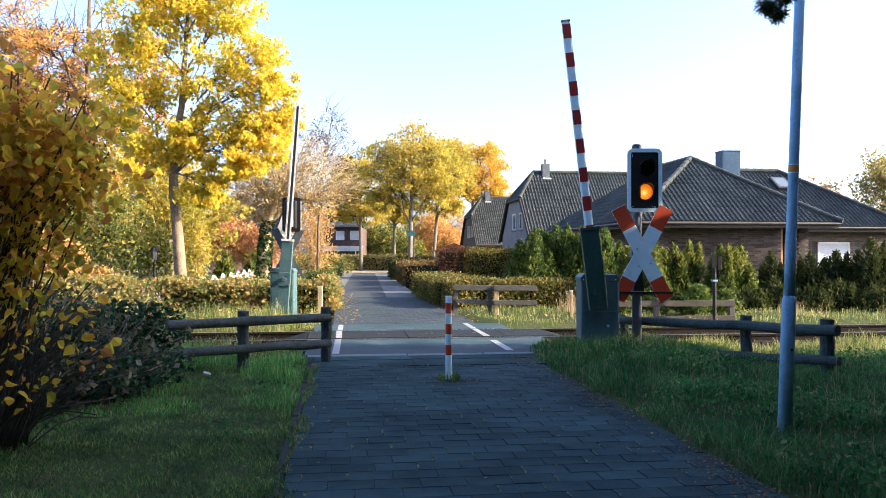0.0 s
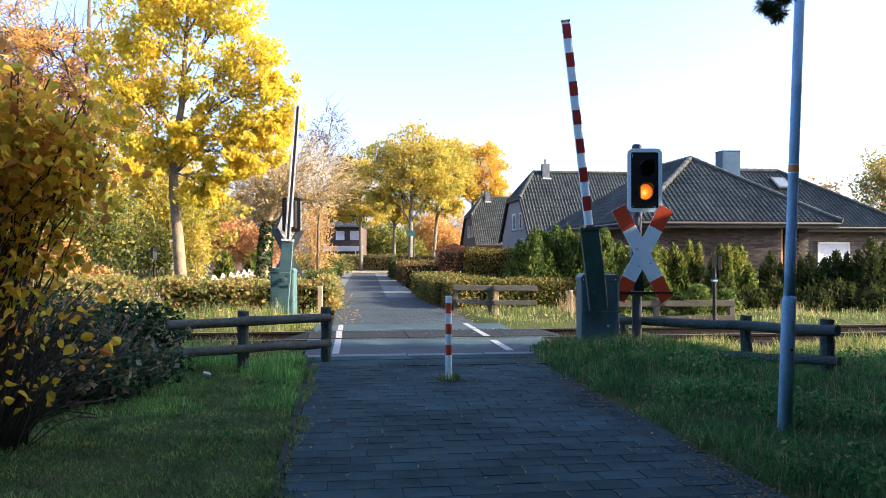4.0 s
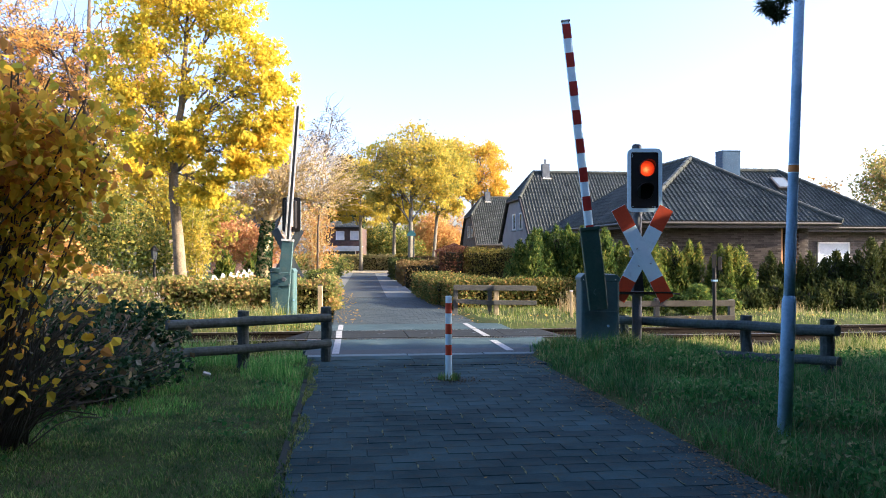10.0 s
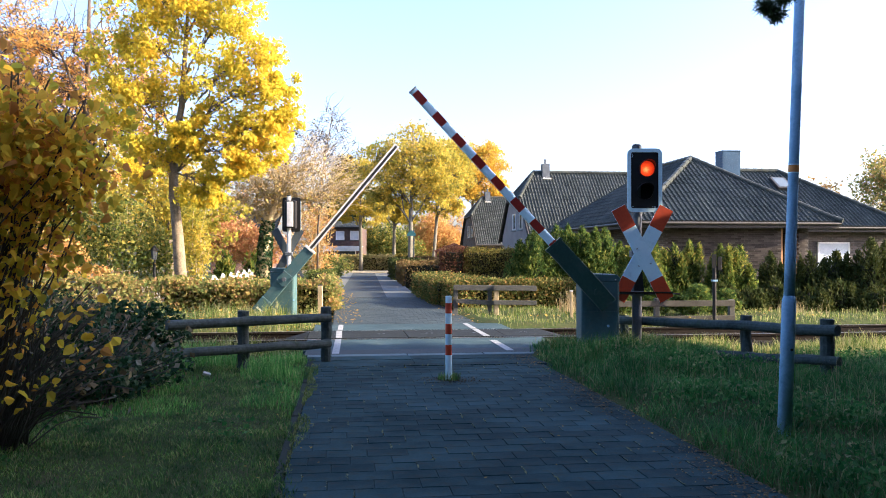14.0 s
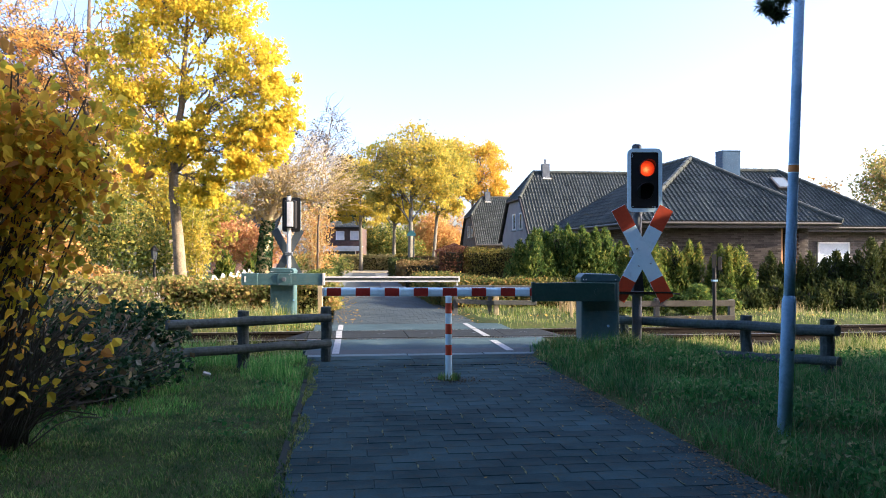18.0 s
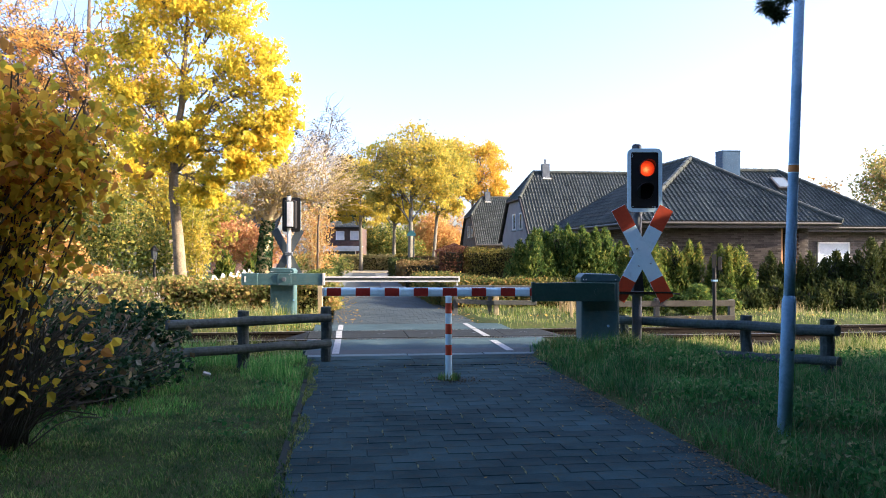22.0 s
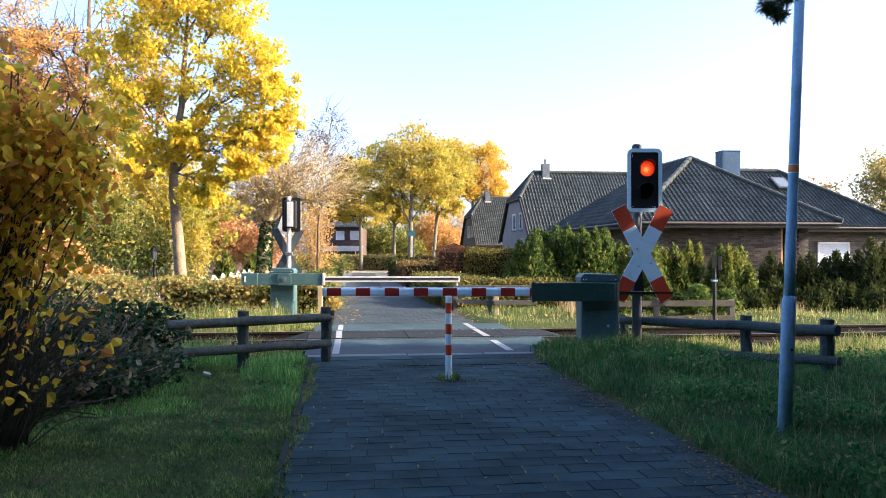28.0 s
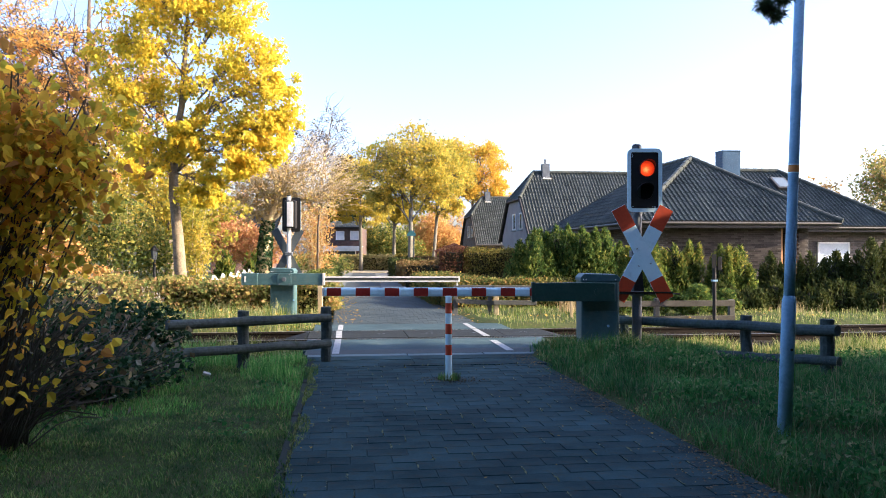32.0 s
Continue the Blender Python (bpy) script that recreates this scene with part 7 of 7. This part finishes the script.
lp = scatter(60000, 0.2, 3.6, 4, 12.5, lambda x, y, u, v: (RNG.uniform(0, 1, len(x)) < np.exp(-((u - 0.78) / 0.26) ** 2) * (0.4 + 0.35 * np.sin(v * 1.9 + 2 * np.sin(u * 3)))) & (v < -3.3))
lu, lv = to_uv(lp[:, 0], lp[:, 1])
litter = leaf_cards("edge_debris", np.column_stack([lp, np.where(lu < 0.86, 0.006, height(lp[:, 0], lp[:, 1]) + 0.02)]), 0.015, M_DEBRIS, up=7)
tagged(litter, "brown crumbled leaves and soil along the path edge", "leaf litter", kind="stuff")
lp = scatter(3200, -11, 9, 15.5, 21, lambda x, y, u, v: (v > 1.5) & ((u < -2.4) | ((u > 1.6) & (RNG.uniform(0, 1, len(x)) < 0.06))))
litter = leaf_cards("fallen_leaves", np.column_stack([lp, height(lp[:, 0], lp[:, 1]) + RNG.uniform(0.03, 0.13, len(lp))]), 0.045, M_LITTER, up=3)
tagged(litter, "golden and brown leaves fallen on the rough grass", "leaf litter", kind="stuff")
lp = scatter(2400, -5, 2, 17, 30, lambda x, y, u, v: (np.abs(u + 2.0) < 0.55) | (np.abs(u - 1.0) < 0.3))
litter = leaf_cards("fallen_leaves", np.column_stack([lp, np.full(len(lp), 0.02)]), 0.04, M_LITTER, up=7)
tagged(litter, "golden fallen leaves along the road edge", "leaf litter", kind="stuff")
for x, y, r in ((-2.85, 9.55, 20), (1.36, 10.65, 50), (-1.45, 10.45, 10)):
    bm = prism(round_rect(0.09, 0.06, 0.015, 3), -0.012, 0.012)
    tagged(link("paper_scrap", bm, M_FRAME, pose(x, y, float(height(x, y)) + 0.05, 60, r, r)), "crumpled white paper scrap in the grass", "litter")


# ---- kerb stones and paving blocks ----
for i in range(21):
    bm = boxed(((-2.36, -24 + i * 0.985, -0.2), (-2.285, -24 + i * 0.985 + 0.975, -0.02 + 0.004 * math.sin(i * 2.7))), bevel=0.008)
    part("kerb_stone", bm, M_KERB, path_bed, "narrow concrete edging stone")
shared = {}
rest = []
for u, v, w in path_places:
    if not -10.3 < v < -4.55:
        rest.append((u, v, w))
        continue
    key = round(w, 2)
    if key not in shared:
        shared[key] = paver_mesh("paver", key, 0.2015)
    ob = new("paver", shared[key])
    ob.parent = path_bed
    ob.matrix_basis = pose(u, v, sink(u, v), 0.5 * math.sin(u * 31 + v * 17), 0.4 * math.sin(u * 13 + v * 29), 0.5 * math.sin(u * 7 + v * 3))
# pale dry moss in the joints between blocks
mp_ = [(u - w / 2 - 0.004, v + d) for u, v, w in path_places if -10.3 < v < -4.0 and math.sin(u * 57 + v * 83) > 0.25 for d in (-0.07, -0.03, 0.01, 0.05)]
mw = np.array([tuple(cpt(a, b))[:2] for a, b in mp_])
tagged(leaf_cards("joint_moss", np.column_stack([mw, np.full(len(mw), 0.003)]) + RNG.normal(size=(len(mw), 3)) * np.array([0.002, 0.012, 0.001]), 0.0095, M_MOSS, tall=4.5, up=5, along=np.tile(np.array([-0.127, 0.992, 0.0]), (len(mw), 1))),
       "pale dry moss in the paving joints", "moss", kind="stuff")
joined_blocks("paver_field", rest, path_bed)
joined_blocks("paver_field", far_places, road_bed, M_ROADBLOCK)

# bricks of the bungalow's front wall, above the young trees
bm = boxed(((-0.119, -0.011, -0.033), (0.119, 0.004, 0.033)))
brick_mesh = bpy.data.meshes.new("brick")
bm.to_mesh(brick_mesh)
bm.free()
brick_mesh.materials.append(M_BRICKPIECE)
for wall, a, b, across in BRICKED:
    d = Vector((b[0] - a[0], b[1] - a[1], 0))
    frame_ = Matrix.Translation((a[0], a[1], 0)) @ d.to_track_quat("X", "Z").to_matrix().to_4x4()
    for row in range(19):
        for j in range(across):
            x = d.length - 0.13 - j * 0.25 - (0.125 if row % 2 else 0)
            if across == 2 and row % 2 and j:
                continue
            ob = new("brick", brick_mesh)
            ob.parent = wall
            ob.matrix_basis = frame_ @ pose(x, 0.0015 * math.sin(j * 7.3 + row * 3.1), 0.985 + row * 0.0775)


def motions():
    """All that moves: the two booms come down, the lamp changes."""
    near = [(0, 83.5), (11.0, 83.5), (11.2, 83.0), (11.5, 79.0), (12, 72.3), (12.5, 66.4), (13, 60.9), (13.5, 54.5), (14, 47.7), (14.5, 40.4),
            (15, 32.8), (15.5, 24.3), (16, 15.2), (16.5, 5.9), (16.8, 1.6), (17.0, 0.2), (17.3, 0.0), (32, 0.0)]
    walk(near_arm, [(t, pose(0, 0, 0.926, 0, a, 0)) for t, a in near])
    far = [(0, 85.7), (11.0, 85.7), (11.2, 85.2), (11.5, 81.0), (12, 74.0), (12.5, 68.0), (13, 62.2), (13.5, 56.2), (14, 50.0), (14.5, 43.2),
           (15, 36.0), (15.5, 28.0), (16, 19.5), (16.5, 10.6), (16.8, 5.4), (17.0, 2.4), (17.2, 0.4), (17.5, 0.0), (32, 0.0)]
    walk(far_arm, [(t, pose(0, 0, 0.926, 0, -a, 0)) for t, a in far])
    for ob, deg, ph in SWAY:
        rows = []
        for i in range(41):
            t = i * 0.8
            a = deg * (math.sin(t * 1.9 + ph * 1.7) * 0.6 + math.sin(t * 0.7 + ph) * 0.4)
            rows.append((t, pose(0, 0, 0, a * 0.5, a, 0)))
        walk(ob, rows)
    swing = [(0, 0), (1.5, 0.8), (2.5, -0.5), (4, 0.3), (7, -0.6), (7.5, 0.3), (8, -0.5), (9.5, 0.4), (10, -0.6), (13, 1.0), (13.5, -1.6), (14, 1.2), (14.5, -0.6), (17, 0.2), (18, -0.4),
             (20, 0.4), (22, -0.8), (23.5, 0.2), (25, -0.6), (28, -1.6), (29, -1.4), (30.5, -2.6), (31, -0.4), (31.5, -2.4), (32, 1.6)]
    walk(tuft, [(t, pose(-6.4, 3.2, 3.45, 0, a, 0)) for t, a in swing])
    for colour, a0, a1 in (("yellow", 0, 180), ("red", 180, 0)):
        ob = lamps[colour]
        x, y, z = ob.matrix_basis.translation
        turn = [(0, a0), (4.3, a0), (4.3667, a0 + (a1 - a0) / 3), (4.4333, a0 + (a1 - a0) * 2 / 3), (4.5, a1), (32, a1)]
        walk(ob, [(t, pose(x, y, z, 0, 0, a)) for t, a in turn])


motions()
